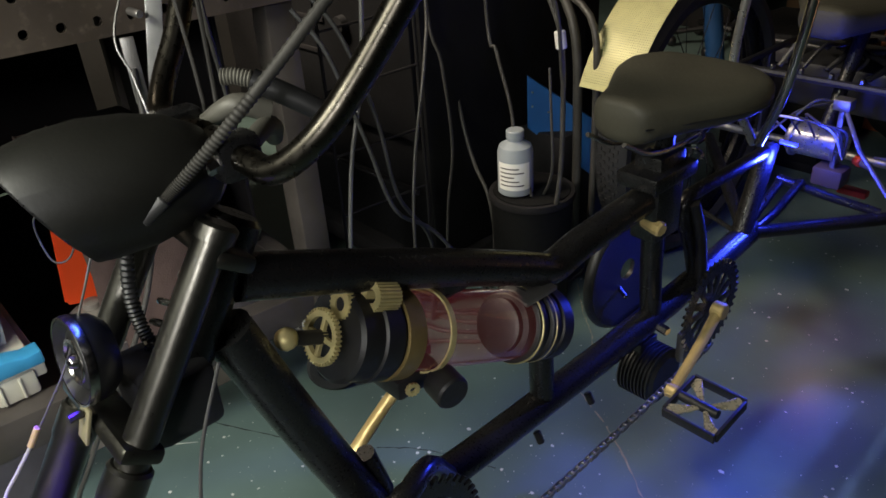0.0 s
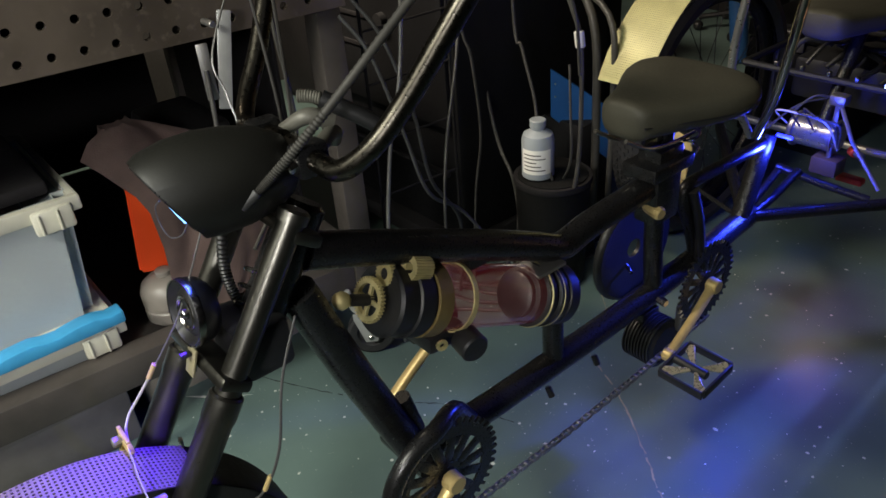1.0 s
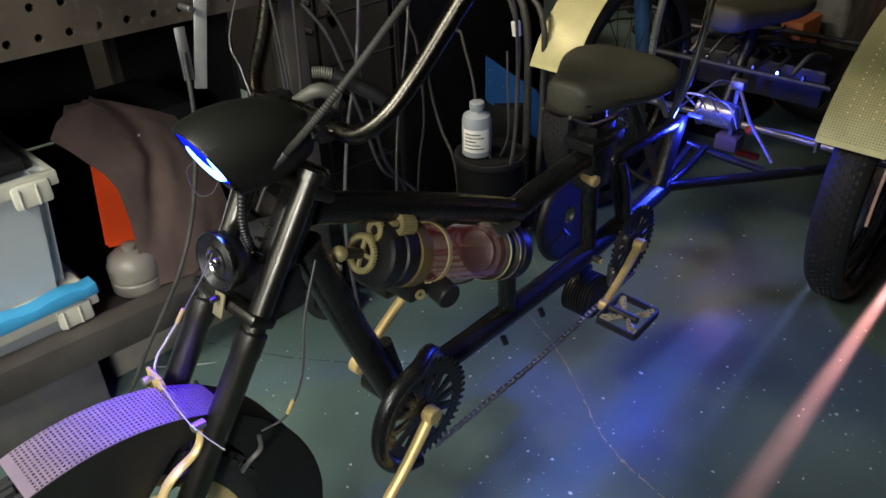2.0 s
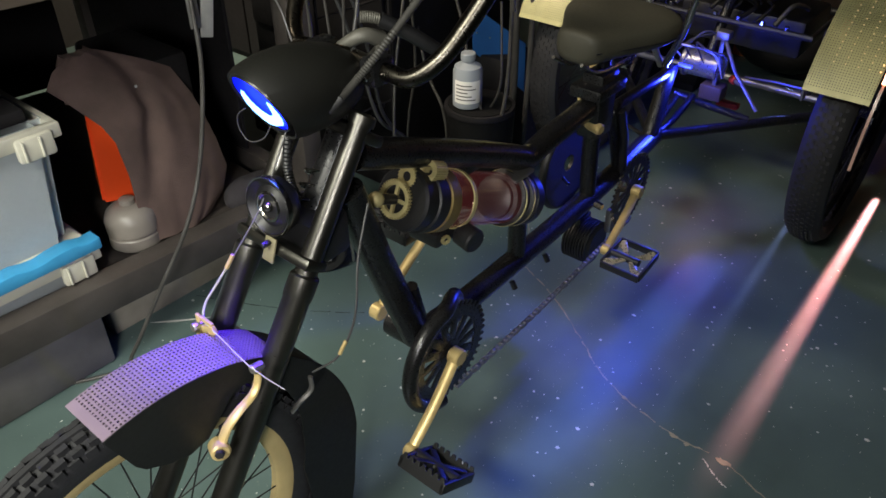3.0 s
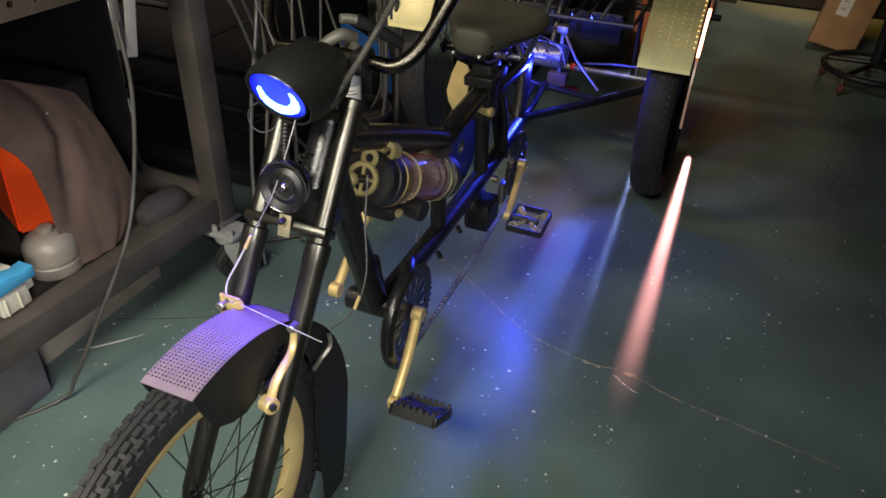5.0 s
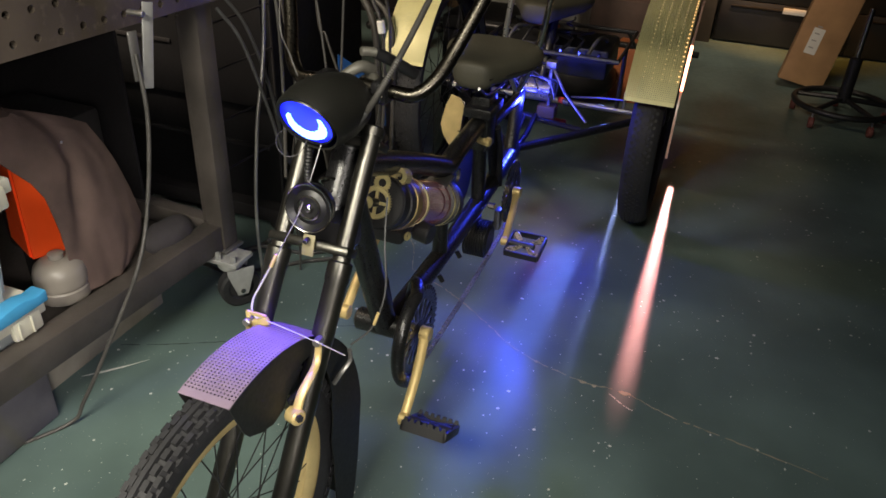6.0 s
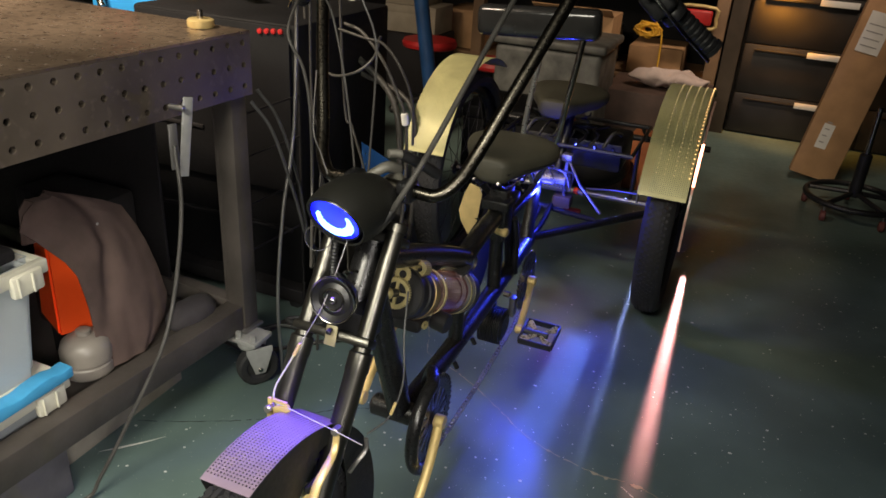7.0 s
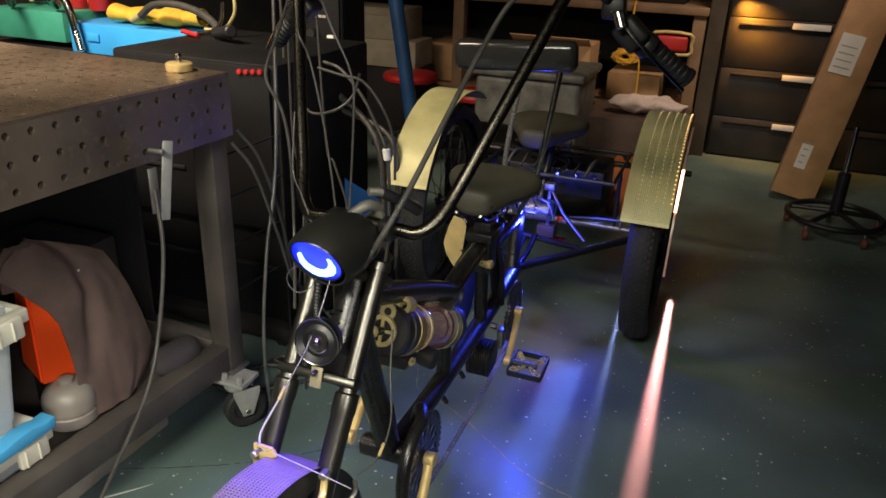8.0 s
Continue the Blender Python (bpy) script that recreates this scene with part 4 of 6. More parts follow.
for a, b in (((XB - 0.065, -0.058, 0.510), (XB - 0.058, -0.053, 0.556)), ((XB - 0.0575, -0.058, 0.550), (XB - 0.030, -0.053, 0.556))):
    part("brake_bracket", box(a, b, 0.0015), GOLD, trike, "gold squared brake bracket")
part("brake_link", box((-0.006, -0.003, -0.018), (0.006, 0.003, 0.018), 0.001, Matrix.Translation((XB - 0.042, -0.056, 0.540)) @ Matrix.Rotation(radians(65), 4, "Y")), GOLD, trike)
bmk = tube([(-0.030, -0.054, 0.539), (-0.046, -0.050, 0.549), (-0.050, -0.040, 0.565), (-0.044, -0.026, 0.585), (-0.032, -0.006, 0.617)], 0.0017, 8)
part("cable_noodle", bmk, BINGREY0, trike, "curved white cable guide")
part("brake_cable", tube([(-0.032, -0.006, 0.617), (-0.018, 0.016, 0.655), (-0.006, 0.035, 0.69), (0.004, 0.058, 0.74), (0.012, 0.08, 0.79)], 0.0011, 6), STEEL, trike, "thin steel brake cable")
part("cable_ferrule", rod((-0.034, -0.010, 0.611), (-0.028, 0.0, 0.63), 0.003, 10), GOLD, trike)
part("brake_cable", tube([(XB + 0.075, 0.012, 0.485), (0.115, 0.035, 0.515), (0.125, 0.06, 0.57), (0.112, 0.085, 0.64), (0.10, 0.12, 0.70)], 0.0016, 8), CABLE, trike)
part("cable_ferrule", rod((0.116, 0.036, 0.517), (0.1205, 0.045, 0.537), 0.0028, 10), GOLD, trike)
# horn with its bracket
HORNB = node_mat("horn_black", (0.010, 0.010, 0.011), 0.42, 0.0, 0.2, 20, 0.03, 200)
horn = part("horn", lathe([(0, -0.02), (0.028, -0.02), (0.035, -0.012), (0.038, 0.0), (0.0385, 0.006), (0.0355, 0.010), (0.031, 0.006), (0.027, 0.003), (0.020, 0.007), (0.012, 0.005), (0, 0.005)], (0.008, 0.046, 0.697), HN, 36), HORNB, trike, "black disc horn")
part("horn_rim", lathe([(0.0368, 0.0096), (0.0380, 0.0102), (0.039, 0.007), (0.0388, 0.003)], (0.008, 0.046, 0.697), HN, 36), CHROME, horn, "chrome rim")
part("horn_ring", lathe([(0.0150, 0.0065), (0.0170, 0.0085), (0.0195, 0.0080), (0.0205, 0.006)], (0.008, 0.046, 0.697), HN, 36), CHROME, horn)
part("horn_button", lathe([(0.007, 0.004), (0.006, 0.010), (0.0035, 0.0125), (0, 0.013)], (0.008, 0.046, 0.697), HN, 20), CHROME, horn)
part("horn_bracket", box((-0.010, -0.0015, -0.017), (0.010, 0.0015, 0.016), 0.001, Matrix.Translation((0.010, 0.030, 0.640)) @ Matrix.Rotation(radians(-20), 4, "X")), node_mat("dull_brass", (0.26, 0.23, 0.14), 0.5, 0.3, 0.2, 30, 0.1, 120), trike, "small brass-coloured bracket with two holes")
for dz in (-0.012, 0.01):
    part("bracket_bolt", rod((0.010, 0.022 - dz * 0.3, 0.640 + dz), (0.010, 0.031, 0.640 + dz), 0.004, 8), PLASTIC, trike)
# behind the fork: control box, springs, harness
part("steerer_spring", tube([on_fork(-0.012 + 0.016 * math.cos(a), 0.03 + 0.0032 * a, 0.03 + 0.016 * math.sin(a)) for a in (k * 0.7 for k in range(36))], 0.0028, 6, 2), CHROME, trike, "steel coil spring")
part("control_box", box((-0.035, 0.07, 0.60), (0.050, 0.135, 0.665), 0.01), PLASTIC, trike)
part("wire_boot", sweep(bmesh.new(), smooth_path([(-0.03, 0.115, 0.765), (-0.030, 0.105, 0.71), (-0.018, 0.105, 0.672), (0.01, 0.11, 0.65)], 20), lambda i: 0.0068 if i % 2 else 0.0055, 12, 1), PLASTIC, trike, "ribbed black wire boot")
cpath = smooth_path([(0.058, 0.118, 0.822), (0.066, 0.145, 0.842), (0.081, 0.215, 0.90), (0.099, 0.331, 1.0), (0.118, 0.446, 1.10), (0.14, 0.52, 1.17), (0.19, 0.53, 1.21), (0.25, 0.49, 1.225)], 46)
bm = sweep(bmesh.new(), cpath, lambda i: 0.0053 if i % 2 else 0.0044, 10, 1)
part("conduit", bm, node_mat("grey_rubber", (0.075, 0.072, 0.065), 0.5, 0.2, 0.2, 20, 0.05, 120), trike, "ribbed grey conduit")
part("conduit_ferrule", rod((0.0545, 0.108, 0.814), (0.0605, 0.126, 0.828), 0.0062, 12), CABLE, trike)


def wire(pts, r, mat, label="", name="control_cable"):
    return part(name, tube(pts, r, 8, 6), mat, trike, label)


# control cables from the levers down past the headlight
wire([(-0.33, 0.54, 1.155), (-0.27, 0.40, 1.10), (-0.234, 0.30, 1.043), (-0.204, 0.30, 0.982), (-0.191, 0.30, 0.898), (-0.191, 0.30, 0.744), (-0.12, 0.18, 0.66)], 0.0030, CABLEG)
wire([(-0.14, 0.24, 1.0), (-0.110, 0.18, 0.919), (-0.096, 0.18, 0.878), (-0.079, 0.18, 0.831), (-0.06, 0.17, 0.80)], 0.0012, STEEL)
wire([(-0.25, 0.46, 1.22), (-0.16, 0.30, 1.20), (-0.115, 0.22, 1.138), (-0.095, 0.22, 1.092), (-0.072, 0.22, 0.984), (-0.054, 0.22, 0.83), (-0.05, 0.20, 0.76)], 0.0019, CABLEG)
wire([(-0.20, 0.40, 1.24), (-0.10, 0.26, 1.20), (-0.055, 0.22, 1.147), (-0.022, 0.22, 1.079), (-0.018, 0.22, 1.015), (-0.030, 0.22, 0.833), (-0.03, 0.20, 0.76)], 0.0020, CABLEG)
# small bolts under the lower tube
for y in (0.58, 0.70):
    part("frame_bolt", rod((XB + 0.01, y, 0.262), (XB + 0.02, y, 0.245), 0.006, 8), PLASTIC, trike)
part("weld_lug", tube([(XB, 0.29, 0.42), (XB, 0.31, 0.345)], 0.012, 10, 1), BLACK, trike)
# linkage below the canister
part("linkage", box((-0.035, 0.335, 0.475), (0.03, 0.40, 0.505), 0.008), PLASTIC, canister)
gear("small_gear", Vector((0.034, 0.352, 0.492)), (1, -0.3, 0), 0.009, 0.004, 12, 0, canister)
part("lamp_mount", box((XB - 0.012, 0.42, 0.575), (XB + 0.012, 0.46, 0.60), 0.003), BLACK, canister)
part("canister_clip", box((XB - 0.02, 0.54, 0.512), (XB + 0.03, 0.60, 0.519), 0.002), STEEL, canister)

# light strips of the rear wheels
def strip(name, x, r, a0, a1, w, mat, parent, label):
    bm = bmesh.new()
    prev = None
    for k in range(25):
        a = radians(a0 + (a1 - a0) * k / 24)
        row = [bm.verts.new((x + dx, RY - rr * math.cos(a), RW + rr * math.sin(a))) for dx, rr in ((-w, r), (w, r), (w, r + 0.004), (-w, r + 0.004))]
        if prev:
            for i in range(4):
                bm.faces.new((prev[i], prev[(i + 1) % 4], row[(i + 1) % 4], row[i]))
        prev = row
    return part(name, bm, mat, parent, label)


LED_WARM = glow_mat("led_salmon", (1.0, 0.42, 0.26), 6)
LED_SOFT = glow_mat("led_soft", (1.0, 0.70, 0.36), 0.30)
LED_EDGE = glow_mat("led_edge", (1.0, 0.55, 0.22), 2.5)
ADDED_BLUE = glow_mat("added_blue_glow", (0.02, 0.03, 1.0), 5)
ACRYL = node_mat("acrylic_strip", (0.55, 0.35, 0.28), 0.25, 0.0, 0.1, 20, 0.05, 90)
for sx in (-1, 1):
    cx = XW + sx * RX
    if sx > 0:
        strip("light_strip", cx + 0.078, RW + 0.046, 31, 50, 0.004, LED_WARM, trike, "glowing salmon light strip")
        strip("strip_rail", cx + 0.078, RW + 0.040, 4, 80, 0.003, ACRYL, trike, "clear strip carrier")
    for dx in ((-0.030, -0.006, 0.020, 0.042, 0.064) if sx > 0 else ()):
        bm = bmesh.new()
        for k in range(34):
            a = radians(34 + 2.1 * k)
            rr = RW + 0.0528
            box((cx + sx * dx - 0.0014, -0.0012, -0.001), (cx + sx * dx + 0.0014, 0.0012, 0.001), 0, Matrix.Translation((0, RY - rr * math.cos(a), RW + rr * math.sin(a))) @ Matrix.Rotation(a - radians(90), 4, "X"), bm)
        part("light_dots", bm, LED_EDGE if dx > 0.06 else LED_SOFT, trike, "row of small lights under the mesh", smooth=False)
# red block added to stand as the red glow's source
part("axle_red_light", box((0.03, 1.548, 0.303), (0.09, 1.572, 0.318), 0.003), RED, trike, "small red block added under the axle for the red glow")
# glowing rod added as a source for the blue on the stays
part("under_light", rod((0.020, 1.250, 0.512), (0.052, 1.250, 0.512), 0.004, 8), ADDED_BLUE, trike, "blue glowing rod, added beside the stays")
# unseen bar and arms, added where the floor beams start
part("light_bar", rod((-0.43, 2.10, 0.45), (0.45, 2.10, 0.45), 0.012, 12), PLASTIC, trike, "black bar added behind the wheels for the floor beams")
for sx in (-1, 1):
    part("bar_arm", tube([(XB + sx * 0.20, 1.86, 0.56), (XB + sx * 0.20, 2.10, 0.45)], 0.007, 8, 1), BLACK, trike)

# ------------------------------------------------ the steel table
TM = pose(-0.575, 0.648, 0, 0, 0, -3.5)


def tbox(name, lo, hi, mat, parent, bevel=0.003, label=""):
    return part(name, box(lo, hi, bevel, TM), mat, parent, label)


table = thing("welding_table", (-0.9, 0.0, 0), "heavy steel welding table with rows of holes, on casters", "workbench")


def holed(name, m, w, h, rows, mat, r=0.008, thick=0.014):
    """A steel plate in local xy (0..w, 0..h) with real round holes on a staggered grid given as (x, y)."""
    bm = bmesh.new()
    outer = [bm.verts.new(p) for p in ((0, 0, 0), (w, 0, 0), (w, h, 0), (0, h, 0))]
    edges = [bm.edges.new((outer[i], outer[(i + 1) % 4])) for i in range(4)]
    for x, y in rows:
        vs = [bm.verts.new((x + r * math.cos(a), y + r * math.sin(a), 0)) for a in (2 * math.pi * k / 10 for k in range(10))]
        edges += [bm.edges.new((vs[i], vs[(i + 1) % 10])) for i in range(10)]
    bmesh.ops.triangle_fill(bm, edges=edges, use_beauty=True)
    fs = bm.faces[:]
    bmesh.ops.recalc_face_normals(bm, faces=fs)
    ext = bmesh.ops.extrude_face_region(bm, geom=fs)
    for v in ext["geom"]:
        if isinstance(v, bmesh.types.BMVert):
            v.co.z -= thick
    bmesh.ops.recalc_face_normals(bm, faces=bm.faces[:])
    bm.transform(m)
    return part(name, bm, mat, table, smooth=False)


face_holes = []
for k in range(36):
    for z in (0.0190, 0.0700, 0.1200):
        y = 0.027 + 0.0505 * k
        if y < 1.89:
            face_holes.append((y, z))
m_face = TM @ Matrix(((0, 0, 1, 0), (-1, 0, 0, 0), (0, -1, 0, 0.9558), (0, 0, 0, 1)))
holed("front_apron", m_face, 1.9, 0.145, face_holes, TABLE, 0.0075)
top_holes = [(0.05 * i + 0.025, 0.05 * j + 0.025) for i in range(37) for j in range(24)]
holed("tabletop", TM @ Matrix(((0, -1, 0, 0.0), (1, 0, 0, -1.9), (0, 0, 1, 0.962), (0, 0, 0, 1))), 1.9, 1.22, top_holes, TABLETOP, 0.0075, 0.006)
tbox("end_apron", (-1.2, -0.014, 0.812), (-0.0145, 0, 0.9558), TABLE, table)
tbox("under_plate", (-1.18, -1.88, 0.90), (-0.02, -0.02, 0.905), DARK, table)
for x, y in ((-0.074, -0.0565), (-1.16, -0.0565), (-0.074, -1.84), (-1.16, -1.84)):
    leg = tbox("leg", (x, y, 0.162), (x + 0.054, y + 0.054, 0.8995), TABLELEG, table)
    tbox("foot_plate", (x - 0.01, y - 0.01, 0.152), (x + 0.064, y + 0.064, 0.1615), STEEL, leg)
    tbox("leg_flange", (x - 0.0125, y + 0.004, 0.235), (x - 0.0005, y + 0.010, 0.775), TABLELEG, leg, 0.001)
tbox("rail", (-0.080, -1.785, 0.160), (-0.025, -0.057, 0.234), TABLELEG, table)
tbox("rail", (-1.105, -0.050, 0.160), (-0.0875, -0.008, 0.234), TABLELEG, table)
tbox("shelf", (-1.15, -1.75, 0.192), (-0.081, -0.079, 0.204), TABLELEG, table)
# two dark sheets added to keep the space under the table in shade
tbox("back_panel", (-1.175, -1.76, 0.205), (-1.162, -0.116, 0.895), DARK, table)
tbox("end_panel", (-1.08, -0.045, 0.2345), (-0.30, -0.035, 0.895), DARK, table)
for x, y in ((-0.066, -0.078), (-1.12, -0.078), (-0.066, -1.80), (-1.12, -1.80)):
    c = TM @ Vector((x + 0.080, y + 0.022, 0.0585))
    cas = part("caster", lathe([(0.0, -0.010), (0.030, -0.010), (0.035, -0.016), (0.051, -0.018), (0.057, -0.014), (0.058, 0), (0.057, 0.014), (0.051, 0.018), (0.035, 0.016), (0.030, 0.010), (0, 0.010)], c, (0.8, -0.6, 0), 32), RUBBER, table, "black swivel caster")
    dirv = Vector((0.8, -0.6, 0)).normalized()
    side = Vector((0.6, 0.8, 0))
    for s_ in (-1, 1):
        m = Matrix.Translation(c + dirv * 0.026 * s_) @ Matrix.Rotation(math.atan2(dirv.y, dirv.x), 4, "Z")
        part("caster_fork", plate([(-0.014, -0.012), (0.014, -0.012), (0.036, 0.055), (0.036, 0.070), (-0.036, 0.070), (-0.036, 0.055)], 0.004, m @ Matrix.Rotation(radians(90), 4, "Y") @ Matrix.Rotation(radians(90), 4, "Z"), 0.0), ZINC, cas)
    part("caster_axle", rod(c - dirv * 0.034, c + dirv * 0.034, 0.007, 10), CHROME, cas)
    part("caster_plate", box((c.x - 0.085, c.y - 0.04, 0.139), (c.x + 0.025, c.y + 0.04, 0.1515), 0.002), ZINC, cas)
    part("swivel", lathe([(0, 0.115), (0.03, 0.115), (0.034, 0.121), (0.034, 0.133), (0.026, 0.1389), (0, 0.1389)], (c.x - 0.022, c.y, 0), (0, 0, 1), 24), ZINC, cas)
    for dx in (-0.035, 0.012):
        part("caster_bolt", rod((c.x + dx, c.y - 0.03, 0.137), (c.x + dx, c.y - 0.03, 0.172), 0.008, 6), ZINC, cas)

# ------------------------------------------------ things on the table's shelf
def frosted(name, color, rough, trans):
    m = glass_mat(name, color, rough, 1.2)
    p = m.node_tree.nodes["Principled BSDF"]
    p.inputs["Transmission Weight"].default_value = trans
    n = m.node_tree.nodes.new("ShaderNodeTexNoise")
    n.inputs["Scale"].default_value = 18
    b = m.node_tree.nodes.new("ShaderNodeBump")
    b.inputs["Strength"].default_value, b.inputs["Distance"].default_value = 0.25, 0.004
    m.node_tree.links.new(n.outputs["Fac"], b.inputs["Height"])
    m.node_tree.links.new(b.outputs["Normal"], p.inputs["Normal"])
    return m


BINPLASTIC = frosted("clear_bin_plastic", (0.76, 0.82, 0.84), 0.22, 0.50)
BINWHITE = node_mat("milky_plastic", (0.62, 0.60, 0.50), 0.4, 0.0, 0.12, 12, 0.05, 90)
LATCH = node_mat("blue_latch", (0.05, 0.33, 0.62), 0.45, 0.0, 0.15, 12, 0.08, 90)


def bin_box(z0, z1, name, label):
    x0, x1, y0, y1 = -1.10, -0.70, -0.50, 0.085
    th = thing(name, ((x0 + x1) / 2, (y0 + y1) / 2, z0), label, "storage bin", "storage bins")
    bm = bmesh.new()
    t = 0.022
    lo = [(x0 + t, y0 + t), (x1 - t, y0 + t), (x1 - t, y1 - t), (x0 + t, y1 - t)]
    hi = [(x0, y0), (x1, y0), (x1, y1), (x0, y1)]
    a = [bm.verts.new((x, y, z0)) for x, y in lo]
    b = [bm.verts.new((x, y, z1)) for x, y in hi]
    bm.faces.new(a[::-1])
    for k in range(4):
        bm.faces.new((a[k], a[(k + 1) % 4], b[(k + 1) % 4], b[k]))
    bmesh.ops.bevel(bm, geom=[e for e in bm.edges if abs(e.verts[0].co.z - e.verts[1].co.z) > 0.05], offset=0.025, segments=4, affect="EDGES")
    thicken(bm, 0.0025)
    part("tub", bm, BINPLASTIC, th, "clear plastic tub")
    rim = bmesh.new()
    for lo_, hi_ in (((x1 - 0.004, y0, z1 - 0.03), (x1 + 0.014, y1 + 0.014, z1)), ((x0 - 0.014, y0, z1 - 0.03), (x0 + 0.004, y1 + 0.014, z1)), ((x0, y1 - 0.004, z1 - 0.03), (x1, y1 + 0.014, z1)), ((x0, y0 - 0.014, z1 - 0.03), (x1, y0 + 0.004, z1))):
        box(lo_, hi_, 0.004, None, rim)
    part("rim", rim, BINWHITE, th, "milky rim")
    for yy in (-0.30, 0.045):
        g = part("handle", box((x1 + 0.004, yy - 0.035, z1 - 0.055), (x1 + 0.022, yy + 0.035, z1 - 0.008), 0.006), BINWHITE, th)
        for dy in (-0.016, 0.016):
            part("rib", box((x1 + 0.020, yy + dy - 0.010, z1 - 0.052), (x1 + 0.026, yy + dy - 0.006, z1 - 0.012), 0.001), BINWHITE, g)
    return th


low_bin = bin_box(0.204, 0.292, "storage_bin", "shallow milky plastic bin under a blue latch strip")
bm = box((-0.712, -0.50, 0.292), (-0.672, 0.10, 0.320), 0.004)
bmesh.ops.subdivide_edges(bm, edges=[e for e in bm.edges if abs(e.verts[0].co.y - e.verts[1].co.y) > 0.3], cuts=24)
for v in bm.verts:
    if v.co.z > 0.306:
        v.co.z += 0.004 * math.sin(v.co.y * 55) + 0.002 * math.sin(v.co.y * 140)
part("latch_strip", bm, LATCH, low_bin, "bright blue latch strip")
part("lid", box((-1.10, -0.50, 0.2925), (-0.713, 0.085, 0.312), 0.004), BINWHITE, low_bin)
up_bin = bin_box(0.3125, 0.575, "storage_bin", "clear plastic bin holding white packets and grey cloth")
part("packet", box((-0.98, -0.42, 0.33), (-0.745, -0.02, 0.43), 0.02), WHITE, up_bin, "white paper packet")
part("packet", box((-1.05, -0.40, 0.435), (-0.76, 0.03, 0.50), 0.025), CLOTH, up_bin)
solo("tool_tray", box((-1.08, -0.48, 0.577), (-0.72, 0.06, 0.605), 0.008), DARK, "black tray with tools on the clear bin", "tray")
for k, (y, l) in enumerate(((-0.02, 0.10), (-0.10, 0.16), (-0.22, 0.12))):
    solo("hand_tool", rod((-0.76 - 0.02 * k, y, 0.612 + 0.004), (-0.80, y - l, 0.618), 0.008, 8), STEEL if k else PLASTIC, "steel hand tool lying on the black tray", "tool", "tools on the tray")

# orange container with a folded rim, milky jug beside it
bucket = thing("orange_container", (-0.84, 0.22, 0.303), "bright orange plastic container under a brown jacket", "container")
bm = bmesh.new()
lo = [bm.verts.new(p) for p in ((-0.905, 0.224, 0.318), (-0.795, 0.178, 0.310), (-0.795, 0.276, 0.283), (-0.905, 0.300, 0.300))]
hi = [bm.verts.new(p) for p in ((-0.930, 0.262, 0.535), (-0.838, 0.216, 0.535), (-0.838, 0.31, 0.535), (-0.930, 0.335, 0.535))]
bm.faces.new(lo[::-1])
bm.faces.new(hi)
for k in range(4):
    bm.faces.new((lo[k], lo[(k + 1) % 4], hi[(k + 1) % 4], hi[k]))
bmesh.ops.bevel(bm, geom=bm.edges[:], offset=0.006, segments=2, affect="EDGES")
part("container_body", bm, ORANGE, bucket)
part("container_rim", box((-0.925, 0.280, 0.5355), (-0.845, 0.312, 0.541), 0.003), ORANGE, bucket)
part("container_foot", box((-0.895, 0.235, 0.2045), (-0.81, 0.280, 0.300), 0.006), DARK, bucket, "dark foot")
jug = thing("plastic_jug", (-0.775, 0.215, 0.2045), "round milky plastic jug on the table's shelf", "jug")
JUGM = node_mat("grey_milky_plastic", (0.24, 0.215, 0.19), 0.4, 0.0, 0.15, 12, 0.05, 90)
part("jug_body", lathe([(0, 0), (0.052, 0.0), (0.058, 0.006), (0.058, 0.030), (0.0555, 0.033), (0.0555, 0.037), (0.058, 0.040), (0.058, 0.066), (0.052, 0.084), (0.038, 0.096), (0.022, 0.101), (0, 0.101)], (-0.768, 0.218, 0.2045), (0, 0, 1), 32), JUGM, jug)
part("jug_cap", lathe([(0, 0.1015), (0.017, 0.1015), (0.017, 0.112), (0.014, 0.114), (0, 0.114)], (-0.768, 0.218, 0.2045), (0, 0, 1), 20), JUGM, jug)


